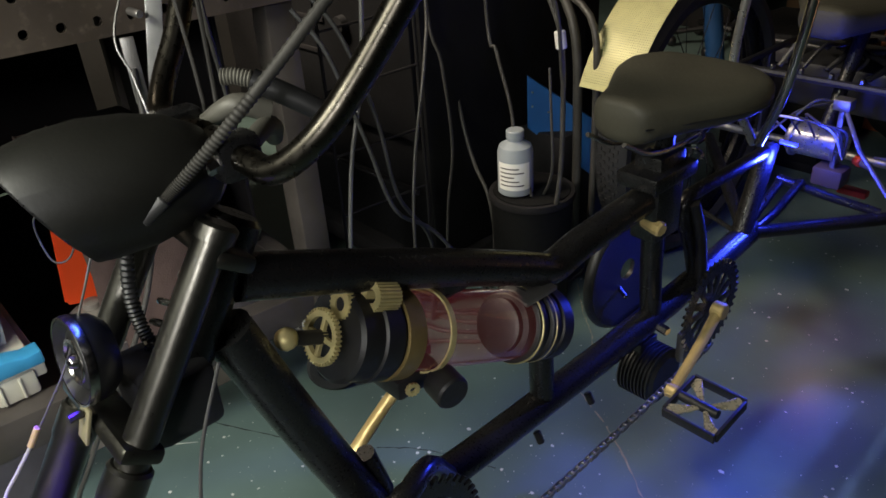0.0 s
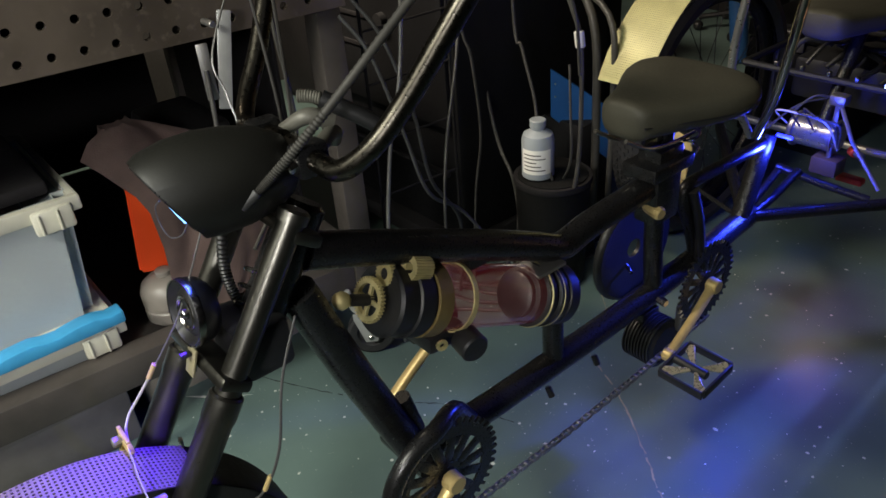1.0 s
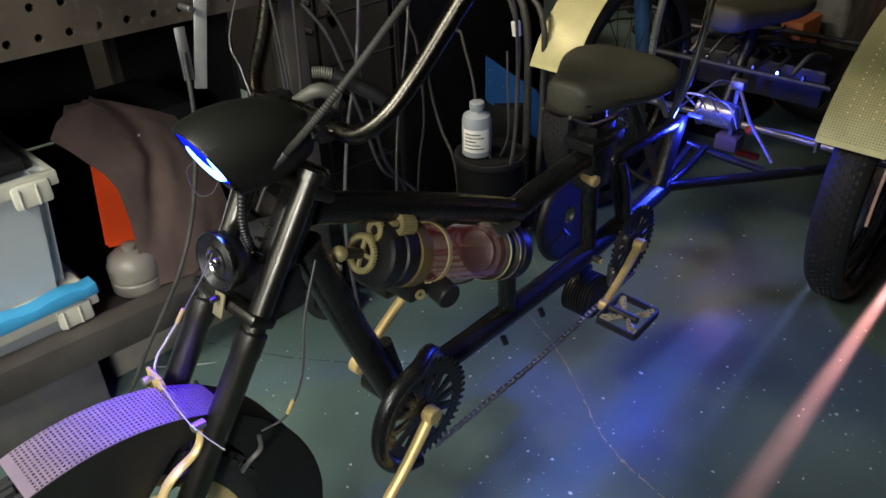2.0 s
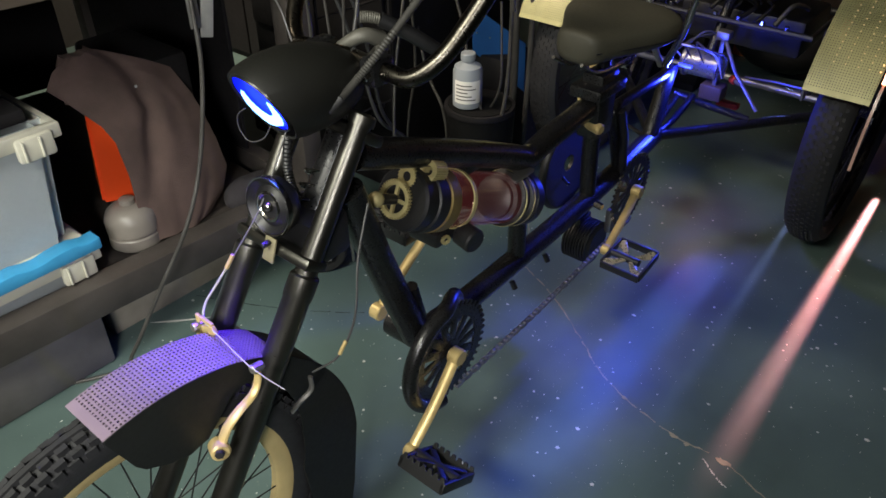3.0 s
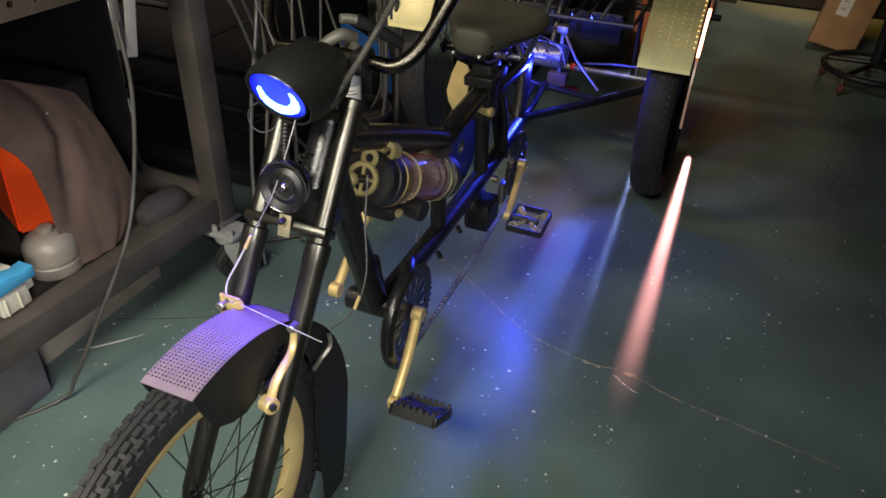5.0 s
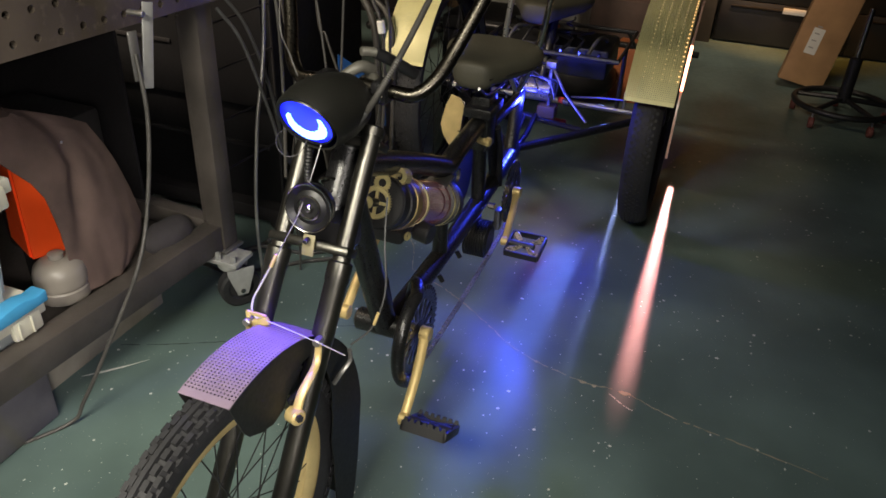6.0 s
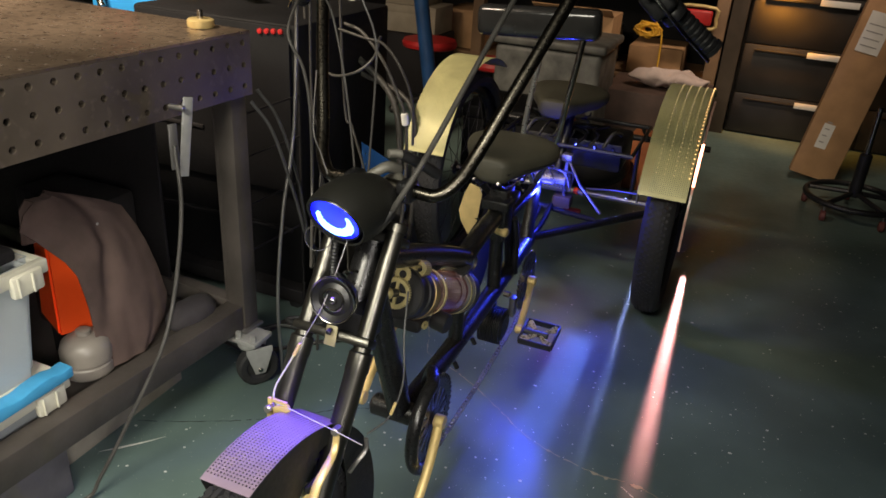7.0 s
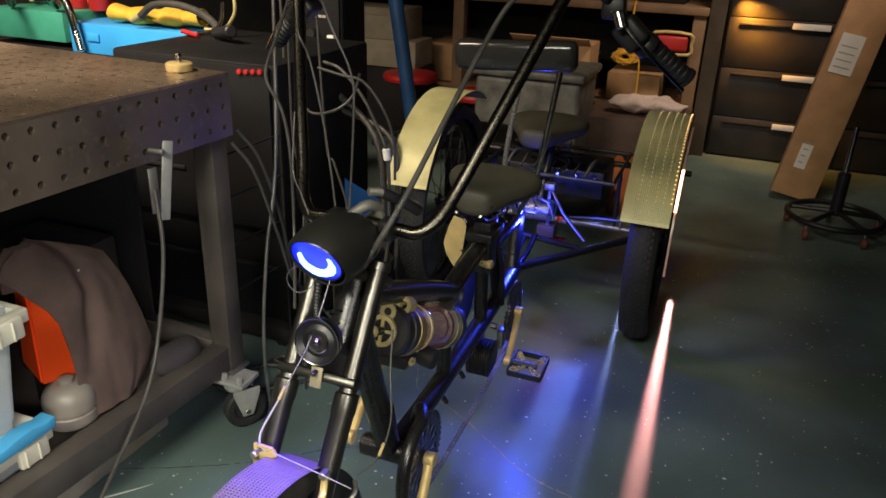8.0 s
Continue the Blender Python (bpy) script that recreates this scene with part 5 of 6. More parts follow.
# jacket draped over the container, one soft fold from the collar down
def jacket():
    bm = bmesh.new()
    rows = [(0.628, 0.205, 0.265, -0.83), (0.610, 0.168, 0.307, -0.82), (0.584, 0.143, 0.362, -0.805), (0.556, 0.168, 0.408, -0.793), (0.49, 0.215, 0.438, -0.778), (0.45, 0.229, 0.448, -0.768), (0.372, 0.230, 0.464, -0.752), (0.30, 0.223, 0.470, -0.738), (0.25, 0.219, 0.440, -0.727), (0.214, 0.235, 0.392, -0.720)]
    nu, grid = 40, []
    pts = []
    for k in range(len(rows) - 1):
        for s_ in range(4):
            t = s_ / 4
            pts.append([rows[k][i] + (rows[k + 1][i] - rows[k][i]) * t for i in range(4)])
    pts.append(list(rows[-1]))
    for j, (z, y0, y1, x0) in enumerate(pts):
        v = j / (len(pts) - 1)
        row = []
        for i in range(nu):
            u = i / (nu - 1)
            y = y0 + (y1 - y0) * u
            belly = 0.020 * math.sin(math.pi * u) * (0.6 + 0.4 * v)
            crease = -0.021 * math.exp(-((u - 1.0 + 1.12 * v) / 0.085) ** 2) * math.sin(math.pi * min(1, v * 1.15 + 0.04)) - 0.005 * math.exp(-((u - 0.74) / 0.10) ** 2) * v
            for c0, lean, wide, deep in ((0.90, 0.45, 0.13, 0.007), (0.98, 0.25, 0.09, 0.004)):
                crease -= deep * math.exp(-((u - c0 + lean * v + 0.03 * math.sin(5 * v + 9 * c0)) / wide) ** 2) * min(1, 2.2 * v) * (0.6 + 0.8 * noise.noise(Vector((c0 * 7, v * 4, 1.0))))
            nz = 0.010 * noise.noise(Vector((u * 2.2, v * 2.0, 2.0))) + 0.0015 * noise.noise(Vector((u * 9, v * 8, 4.0)))
            x = x0 - 0.03 * max(0, u - 0.8) + belly + crease + nz
            row.append(bm.verts.new((x, y, z + 0.004 * noise.noise(Vector((u * 4, v * 4, 7.0))))))
        grid.append(row)
    top = []
    for dx, dz in ((0.03, 0.0), (0.055, -0.03), (0.07, -0.12)):
        top.append([bm.verts.new((grid[0][i].co.x - dx, grid[0][i].co.y, grid[0][i].co.z + dz)) for i in range(nu)])
    allrows = top[::-1] + grid
    for a, b in zip(allrows, allrows[1:]):
        for i in range(nu - 1):
            bm.faces.new((a[i], a[i + 1], b[i + 1], b[i]))
    bmesh.ops.recalc_face_normals(bm, faces=bm.faces[:])
    thicken(bm, 0.004)
    return bm


coat = thing("jacket", (-0.74, 0.30, 0.21), "brown cloth jacket draped over an orange container", "jacket")
part("jacket_body", jacket(), CLOTH, coat)
part("snap_button", ball((-0.768, 0.305, 0.552), 0.0035, None, 1, (0.6, 1, 1)), ZINC, coat)
cr = thing("low_crate", (-0.85, -0.4, 0.001), "low grey plastic crate on the floor under the table", "crate")
GC = node_mat("grey_crate", (0.14, 0.13, 0.12), 0.6, 0, 0.25, 9, 0.15, 90)
part("crate_body", box((-1.05, -0.9, 0.001), (-0.68, 0.055, 0.135), 0.006), GC, cr)
part("crate_lid", box((-1.06, -0.91, 0.1355), (-0.67, 0.065, 0.156), 0.005), GC, cr)
solo("dark_case", box((-1.05, 0.32, 0.205), (-0.80, 0.46, 0.58), 0.015), DARK, "dark case below the brown jacket", "case")
solo("floor_board", box((-0.80, 0.10, 0.001), (-0.755, 0.50, 0.150), 0.004), node_mat("pale_board", (0.30, 0.27, 0.22), 0.75, 0, 0.25, 9, 0.2, 90), "pale wooden board standing on the floor under the table", "board")
# clamp with a lead
clampw = thing("ground_clamp", (-0.545, 0.33, 0.75), "steel ground clamp hanging on the table's edge with a grey lead", "clamp")
part("clamp_arm", box((-0.012, -0.0025, -0.085), (0.012, 0.0025, 0.085), 0.002, Matrix.Translation((-0.548, 0.372, 0.778)) @ Matrix.Rotation(radians(-12), 4, "X") @ Matrix.Rotation(radians(75), 4, "Z")), ZINC, clampw)
part("clamp_arm", box((-0.010, -0.0025, -0.05), (0.010, 0.0025, 0.05), 0.002, Matrix.Translation((-0.552, 0.338, 0.765)) @ Matrix.Rotation(radians(70), 4, "Z")), STEEL, clampw)
part("clamp_pin", rod((-0.573, 0.36, 0.845), (-0.535, 0.36, 0.845), 0.006, 10), STEEL, clampw)
part("lead", tube([(-0.548, 0.335, 0.77), (-0.530, 0.318, 0.64), (-0.528, 0.274, 0.47), (-0.525, 0.212, 0.348), (-0.56, 0.13, 0.20), (-0.61, 0.07, 0.06), (-0.64, 0.03, 0.006), (-0.75, -0.15, 0.006)], 0.0045, 10), CABLEG, clampw)
# things on the tabletop
kb = thing("magnet_knob", (-0.68, 0.605, 0.963), "small brass magnet base with a knob", "magnet")
part("base", lathe([(0, 0), (0.03, 0), (0.031, 0.003), (0.031, 0.016), (0.027, 0.019), (0, 0.019)], (-0.68, 0.605, 0.963), (0, 0, 1), 28), GOLD, kb)
part("knob", rod((-0.68, 0.605, 0.982), (-0.68, 0.605, 1.002), 0.007, 12), CHROME, kb)

# ------------------------------------------------ machines beside the table
MACHINE = node_mat("machine_black", (0.007, 0.007, 0.008), 0.65, 0.0, 0.3, 6, 0.08, 90, spec=0.2)
welder = thing("welder", (-1.0, 1.3, 0), "black welding machine on a cart with red lights", "welder")
part("body", box((-1.25, 0.98, 0.10), (-0.66, 1.55, 0.922), 0.012), MACHINE, welder)
part("front_panel", box((-1.23, 0.965, 0.42), (-0.68, 0.9795, 0.915), 0.004), MACHINE, welder)
for k in range(4):
    part("indicator", lathe([(0, 0), (0.0080, 0), (0.0070, 0.006), (0, 0.008)], (-0.774 + 0.023 * k, 0.9648, 0.896 + 0.002 * k), (0, -1, 0), 12), RED, welder, "red push button")
part("knob", lathe([(0, 0), (0.022, 0), (0.020, 0.018), (0, 0.02)], (-0.92, 0.9645, 0.66), (0, -1, 0), 20), PLASTIC, welder)
part("shelf_bar", rod((-1.22, 0.955, 0.30), (-0.68, 0.955, 0.30), 0.008, 8), DARK, welder)
part("base", box((-1.27, 0.94, 0.05), (-0.64, 1.55, 0.0995), 0.006), DARK, welder)
for x in (-1.22, -0.70):
    for y in (1.0, 1.48):
        part("wheel", rod((x - 0.015, y, 0.03), (x + 0.015, y, 0.03), 0.03, 18), RUBBER, welder)
for zz in (0.58, 0.66, 0.72):
    part("vent", box((-1.2, 0.960, zz - 0.006), (-1.0, 0.9648, zz + 0.006), 0.001), DARK, welder)

case = thing("flat_case", (-1.6, 1.45, 0), "bright blue flat case standing on a dark cabinet", "case")
part("case_body", box((-1.92, 1.46, 0.790), (-1.280, 1.66, 0.905), 0.006), CYAN, case)
for x in (-1.8, -1.5):
    part("case_latch", box((x - 0.03, 1.452, 0.84), (x + 0.03, 1.4598, 0.87), 0.002), CYAN, case)
lowcab = thing("low_cabinet", (-1.85, 1.75, 0), "dark low cabinet behind the steel table", "cabinet")
part("carcass", box((-2.4, 1.40, 0.0), (-1.31, 2.1, 0.789), 0.008), DARK, lowcab)
for x in (-2.39, -1.85):
    dr = part("door", box((x, 1.385, 0.03), (x + 0.53, 1.3995, 0.77), 0.004), DARK, lowcab)
    part("handle", rod((x + 0.48, 1.375, 0.55), (x + 0.48, 1.375, 0.70), 0.006, 8), STEEL, dr)
LEATHER = node_mat("yellow_leather", (0.72, 0.40, 0.04), 0.8, 0, 0.2, 25, 0.4, 160)


def glove(x, y, z, turn, s_):
    g = thing("work_glove", (x, y, z), "crumpled yellow leather work glove on the blue case", "glove", "yellow work gloves")
    m = Matrix.Translation((x, y, z + 0.035)) @ Matrix.Rotation(radians(turn), 4, "Z")
    bm = ball((0, 0, 0), 0.055, None, 3, (1.35, 0.9, 0.62))
    for v in bm.verts:
        v.co += v.co.normalized() * 0.010 * noise.noise(v.co * 28 + Vector((s_, 0, 0)))
    bm.transform(m)
    part("palm", bm, LEATHER, g)
    bm = lathe([(0.034, 0), (0.040, 0.03), (0.048, 0.075), (0.045, 0.075), (0.036, 0.03), (0.030, 0)], (-0.05, 0, 0), (-1, 0.1, 0.1), 20, closed=True)
    for v in bm.verts:
        v.co.z *= 0.7
    bm.transform(m)
    part("cuff", bm, LEATHER, g)
    for k in range(4):
        yy = -0.036 + 0.024 * k
        bm = tube([(0.045, yy * 0.8, 0.004), (0.085, yy, 0.006 + 0.01 * (k % 2)), (0.115, yy * 1.15, -0.008)], 0.0125, 10, 4)
        bm.transform(m)
        part("finger", bm, LEATHER, g)


glove(-1.63, 1.55, 0.906, 8, 1.0)
glove(-1.48, 1.54, 0.910, -165, 5.0)
torch = thing("welding_torch", (-1.45, 1.42, 0.936), "grey welding torch lying on the blue case with its hose", "torch")
part("hose", tube([(-1.54, 1.44, 0.955), (-1.46, 1.43, 1.00), (-1.33, 1.42, 1.005), (-1.18, 1.38, 0.97), (-1.02, 1.28, 0.89), (-0.95, 1.20, 0.815)], 0.013, 10, 6), CABLEG, torch)
part("nozzle", lathe([(0.006, 0), (0.012, 0.0), (0.014, 0.05), (0.010, 0.052)], (-1.535, 1.44, 0.958), (-0.8, 0.05, -0.35), 16, closed=True), BRASS, torch)
part("trigger", tube([(-1.20, 1.37, 0.94), (-1.12, 1.36, 0.945), (-1.06, 1.35, 1.0), (-1.055, 1.35, 1.06)], 0.006, 8), BRASS, torch)
green = thing("hose_reel", (-2.2, 1.6, 0.811), "green painted tray of hoses and red tools", "tray")
part("tray", box((-2.38, 1.5, 0.812), (-1.99, 1.85, 0.93), 0.006), node_mat("green_paint", (0.05, 0.36, 0.26), 0.5, 0, 0.2, 9, 0.1, 90), green)
part("red_tool", rod((-2.1, 1.62, 0.955), (-1.95, 1.75, 0.955), 0.025, 14), RED, green)
part("hose", tube([(-2.25, 1.5, 0.95), (-2.18, 1.42, 1.0), (-2.05, 1.2, 0.985), (-1.93, 1.0, 0.965)], 0.018, 12), STEEL, green)
part("coil_hose", tube([(-2.3 + 0.05 * math.cos(a), 1.60 + 0.03 * a / 3, 0.95 + 0.05 * abs(math.sin(a))) for a in (k * 0.6 for k in range(14))], 0.010, 8, 3), GOLD, green)

# the red cylinders, the flexible metal hose and the tall cutter behind the welder
for x, h in ((-2.06, 0.16), (-1.94, 0.20)):
    rc = thing("red_canister", (x, 1.66, 0.931), "red steel canister standing on the green tray", "canister", "red canisters")
    part("can_body", lathe([(0, 0), (0.044, 0), (0.046, 0.004), (0.046, h - 0.03), (0.036, h - 0.008), (0.018, h), (0, h)], (x, 1.66, 0.931), (0, 0, 1), 26), RED, rc)
    part("can_cap", lathe([(0, h + 0.0005), (0.015, h + 0.0005), (0.015, h + 0.02), (0, h + 0.02)], (x, 1.66, 0.931), (0, 0, 1), 18), PLASTIC, rc)
fpath = smooth_path([(-2.05, 1.54, 0.949), (-2.00, 1.47, 0.985), (-1.93, 1.43, 1.03), (-1.87, 1.42, 0.98), (-1.85, 1.425, 0.88), (-1.84, 1.43, 0.806)], 16)
solo("flexible_hose", sweep(bmesh.new(), fpath, lambda i: 0.0165 if i % 2 else 0.0145, 12, 1), CHROME, "ribbed bright metal hose arching out of the green tray", "hose")
cutter = thing("plasma_cutter", (-0.85, 1.67, 0), "tall black cutting machine with switches and pale lettering", "machine")
part("housing", box((-0.93, 1.58, 0.0), (-0.775, 1.76, 1.16), 0.014, seg=3), MACHINE, cutter)
part("front_plate", box((-0.920, 1.572, 0.62), (-0.785, 1.5795, 1.14), 0.003), MACHINE, cutter)
letter_x = -0.906
for w, h in ((0.011, 0.014), (0.008, 0.014), (0.010, 0.014), (0.015, 0.009), (0.013, 0.009)):
    part("lettering_bar", box((letter_x, 1.5695, 0.985), (letter_x + w, 1.5718, 0.985 + h), 0.0), INK, cutter)
    letter_x += w + 0.003
part("switch", box((-0.827, 1.555, 0.916), (-0.800, 1.5718, 0.929), 0.003), WHITE, cutter, "white toggle switch")
for x, z in ((-0.885, 0.93), (-0.84, 0.80), (-0.81, 0.74)):
    part("socket", lathe([(0, 0), (0.020, 0), (0.022, 0.012), (0.016, 0.030), (0, 0.030)], (x, 1.5715, z), (0, -1, 0), 22), PLASTIC, cutter)
part("handle", tube([(-0.90, 1.64, 1.16), (-0.90, 1.64, 1.20), (-0.88, 1.64, 1.215), (-0.82, 1.64, 1.215), (-0.80, 1.64, 1.20), (-0.80, 1.64, 1.16)], 0.009, 10, 4), PLASTIC, cutter)
for x, z, ex, ez, r in ((-0.84, 0.80, -0.47, 0.52, 0.011), (-0.81, 0.74, -0.42, 0.60, 0.008)):
    part("plug_hose", tube([(x, 1.545, z), (x + 0.03, 1.46, z + 0.005), (x + 0.15, 1.36, z - 0.02), (ex - 0.04, 1.30, (z + ez) / 2), (ex, 1.28, ez - 0.12), (ex - 0.02, 1.30, 0.012)], r, 10, 5), CABLEG, cutter, "thick grey hose")
chead = thing("torch_handle", (-1.16, 1.30, 0.90), "chrome and red handled torch on the welder", "torch")
part("grip", rod((-1.10, 1.30, 0.942), (-0.98, 1.22, 0.965), 0.020, 14), PLASTIC, chead)
part("lever", tube([(-1.20, 1.33, 0.930), (-1.13, 1.33, 0.945), (-1.10, 1.33, 0.98), (-1.09, 1.33, 1.04)], 0.007, 10, 4), CHROME, chead, "chrome lever")
part("band", rod((-1.24, 1.30, 0.938), (-1.16, 1.28, 0.931), 0.008, 10), RED, chead, "red band")
cart = thing("parts_crate", (-1.72, 3.88, 0), "dark crate in front of the wooden workbench", "crate")
part("crate_body", box((-2.04, 3.70, 0.0), (-1.40, 4.05, 0.424), 0.01), DARK, cart)
BEIGE = node_mat("beige_board", (0.34, 0.29, 0.22), 0.8, 0, 0.15, 9, 0.15, 90)
for x0, z0, x1, z1 in ((-1.98, 0.425, -1.42, 0.60), (-2.02, 0.601, -1.50, 0.80)):
    bx = thing("carton_box", ((x0 + x1) / 2, 3.88, z0), "dull beige carton with a flap line on a dark crate", "box", "beige cartons")
    part("box_body", box((x0, 3.74, z0), (x1, 4.04, z1), 0.006), BEIGE, bx)
    part("flap", box((x0 + 0.01, 3.7365, z1 - 0.05), (x1 - 0.01, 3.7398, z1 - 0.004), 0.001), BEIGE, bx)
# dark rolled bundle behind the jacket on the table's shelf
bn = ball((-0.70, 0.50, 0.235), 0.05, None, 3, (1.0, 1.75, 0.75))
for v in bn.verts:
    v.co += (v.co - Vector((-0.70, 0.50, 0.235))).normalized() * 0.012 * noise.noise(v.co * 18)
    v.co.z = max(v.co.z, 0.2045)
solo("cloth_roll", bn, node_mat("dark_cloth", (0.03, 0.026, 0.03), 0.9, 0, 0.3, 14, 0.4, 300), "dark rolled cloth on the table's shelf", "cloth")

# hanging cables by the machine, each one its own
def hanging(pts, r, mat, label):
    return solo("hanging_cable", tube(pts, r, 10, 6), mat, label, "cable", "cables hanging by the machine")


hanging([(-0.500, 0.76, 1.60), (-0.505, 0.727, 0.80), (-0.514, 0.667, 0.50), (-0.522, 0.640, 0.25), (-0.53, 0.66, 0.006)], 0.0045, STEEL, "straight silver pole cable hanging beside the steel table")
hanging([(-0.58, 0.95, 1.7), (-0.529, 0.894, 0.85), (-0.505, 0.86, 0.68), (-0.485, 0.80, 0.50), (-0.46, 0.76, 0.33), (-0.50, 0.80, 0.006)], 0.0034, CABLEG, "grey welding cable hanging by the machine")
hanging([(-0.57, 0.93, 1.7), (-0.60, 0.95, 0.80), (-0.585, 0.97, 0.62), (-0.60, 1.0, 0.42), (-0.63, 1.0, 0.25), (-0.6, 0.95, 0.006)], 0.0034, CABLEG, "grey welding cable hanging by the machine")
hanging([(-0.62, 1.1, 1.7), (-0.582, 1.1, 0.745), (-0.552, 1.1, 0.622), (-0.512, 1.1, 0.504), (-0.488, 1.09, 0.404), (-0.445, 1.09, 0.319), (-0.427, 1.08, 0.202), (-0.42, 1.05, 0.007)], 0.0040, CABLEG, "grey hose hanging to the floor")
tagcab = hanging([(-0.60, 1.14, 0.915), (-0.53, 1.12, 0.90), (-0.45, 1.1, 0.83), (-0.403, 1.1, 0.745), (-0.373, 1.1, 0.671), (-0.366, 1.1, 0.534), (-0.372, 1.1, 0.368), (-0.401, 1.1, 0.211), (-0.43, 1.1, 0.007)], 0.0052, CABLEG, "grey hose with a white tag")
part("tag", rod((-0.378, 1.1, 0.69), (-0.372, 1.1, 0.655), 0.0115, 12), WHITE, tagcab, "white tag")
hanging([(-0.72, 1.1, 1.5), (-0.707, 1.1, 0.725), (-0.694, 1.1, 0.652), (-0.681, 1.09, 0.564), (-0.649, 1.08, 0.448), (-0.606, 1.07, 0.359), (-0.561, 1.07, 0.284), (-0.545, 1.07, 0.167), (-0.56, 1.06, 0.007)], 0.0045, CABLEG, "dull steel chain cable hanging by the machine")
hanging([(-0.55, 1.02, 0.92), (-0.46, 1.0, 0.91), (-0.40, 1.0, 0.90), (-0.345, 1.0, 0.84), (-0.318, 1.02, 0.75), (-0.32, 1.04, 0.62)], 0.0040, CABLEG, "grey hose arching from the machine")
hanging([(-0.62, 1.02, 0.83), (-0.55, 0.98, 0.80), (-0.47, 0.97, 0.82), (-0.43, 1.0, 0.86), (-0.41, 1.0, 0.92)], 0.0040, CABLEG, "thin grey hose looping by the machine")
hanging([(-0.56, 0.62, 0.80), (-0.53, 0.66, 0.72), (-0.50, 0.70, 0.55), (-0.485, 0.74, 0.40), (-0.50, 0.85, 0.30), (-0.45, 0.95, 0.12), (-0.47, 1.0, 0.007)], 0.0042, CABLE, "dark cable looping down from the table's edge")
hanging([(-0.57, 0.66, 0.82), (-0.54, 0.70, 0.74), (-0.515, 0.74, 0.58), (-0.50, 0.76, 0.42), (-0.53, 0.86, 0.26), (-0.6, 0.9, 0.008)], 0.0042, CABLE, "dark cable looping down from the table's edge")
hanging([(-0.44, 1.12, 0.30), (-0.40, 1.1, 0.36), (-0.375, 1.08, 0.42), (-0.37, 1.07, 0.50), (-0.385, 1.08, 0.62)], 0.003, CABLEG, "thin grey wire by the bottle")
for k in range(5):
    y = 0.70 + 0.06 * k
    hanging([(-0.78 + 0.05 * k, y, 0.012), (-0.66, y + 0.1 * math.sin(k), 0.010 + 0.012 * (k % 2)), (-0.52, y + 0.12, 0.014), (-0.40 - 0.02 * k, y + 0.25, 0.010), (-0.46, y + 0.42, 0.011)], 0.006, CABLE if k % 2 else CABLEG, "cable lying in loops on the floor")

# round tub with the bottle
TUBM = node_mat("dull_black_plastic", (0.005, 0.005, 0.005), 0.75, 0, 0.3, 12, 0.1, 90, spec=0.2)
tub = thing("round_tub", (-0.47, 1.12, 0), "dark round tub with a dark rim beside the tricycle", "tub")
part("tub_wall", lathe([(0, 0.0), (0.080, 0.0), (0.085, 0.01), (0.095, 0.30), (0.090, 0.30), (0.080, 0.015), (0, 0.012)], (-0.47, 1.12, 0.001), (0, 0, 1), 40), TUBM, tub)
part("tub_rim", lathe([(0.089, 0.296), (0.098, 0.296), (0.100, 0.302), (0.098, 0.312), (0.089, 0.312)], (-0.47, 1.12, 0.001), (0, 0, 1), 40, closed=True), DARK, tub, "dark rim")
part("tub_lid", lathe([(0, 0.309), (0.088, 0.309), (0.088, 0.314), (0, 0.314)], (-0.47, 1.12, 0.001), (0, 0, 1), 40), TUBM, tub)
bottle = thing("chemical_bottle", (-0.485, 1.08, 0.316), "white plastic bottle with a lined label on the tub", "bottle")
part("bottle_body", lathe([(0, 0), (0.036, 0), (0.040, 0.004), (0.040, 0.098), (0.036, 0.112), (0.020, 0.122), (0.017, 0.124), (0.017, 0.130), (0, 0.130)], (-0.487, 1.085, 0.317), (0, 0, 1), 32), node_mat("bottle_plastic", (0.28, 0.31, 0.34), 0.4, 0, 0.06, 12, 0.03, 90), bottle)
part("cap", lathe([(0, 0.1305), (0.020, 0.1305), (0.020, 0.146), (0.018, 0.148), (0, 0.148)], (-0.487, 1.085, 0.317), (0, 0, 1), 28), bpy.data.materials["bottle_plastic"], bottle)
lab = bmesh.new()
for k in range(14):
    a0, a1 = radians(-110 + 8 * k), radians(-102 + 8 * k)
    vs = [lab.verts.new((-0.487 + 0.0406 * math.cos(a), 1.085 + 0.0406 * math.sin(a), 0.317 + z)) for a, z in ((a0, 0.018), (a1, 0.018), (a1, 0.082), (a0, 0.082))]
    lab.faces.new(vs)
label_ob = part("label", lab, WHITE, bottle, "white label with grey lines")
for k in range(5):
    ln = bmesh.new()
    for q in range(10 - (k % 3) * 2):
        a0, a1 = radians(-100 + 8 * q), radians(-92 + 8 * q)
        vs = [ln.verts.new((-0.487 + 0.0411 * math.cos(a), 1.085 + 0.0411 * math.sin(a), 0.317 + z)) for a, z in ((a0, 0.028 + 0.010 * k), (a1, 0.028 + 0.010 * k), (a1, 0.031 + 0.010 * k), (a0, 0.031 + 0.010 * k))]
        ln.faces.new(vs)
    part("text_bar", ln, CABLEG, label_ob)
bp = solo("leaning_sheet", plate([(0, 0.0), (0.0, 0.13), (0.155, 0.02), (0.16, -0.13)], 0.008, Matrix.Translation((-0.60, 1.25, 0.395)) @ Matrix.Rotation(radians(42), 4, "Z") @ Matrix.Rotation(radians(90), 4, "X"), 0.001), BLUE, "blue painted steel sheet leaning behind the bottle", "steel sheet")
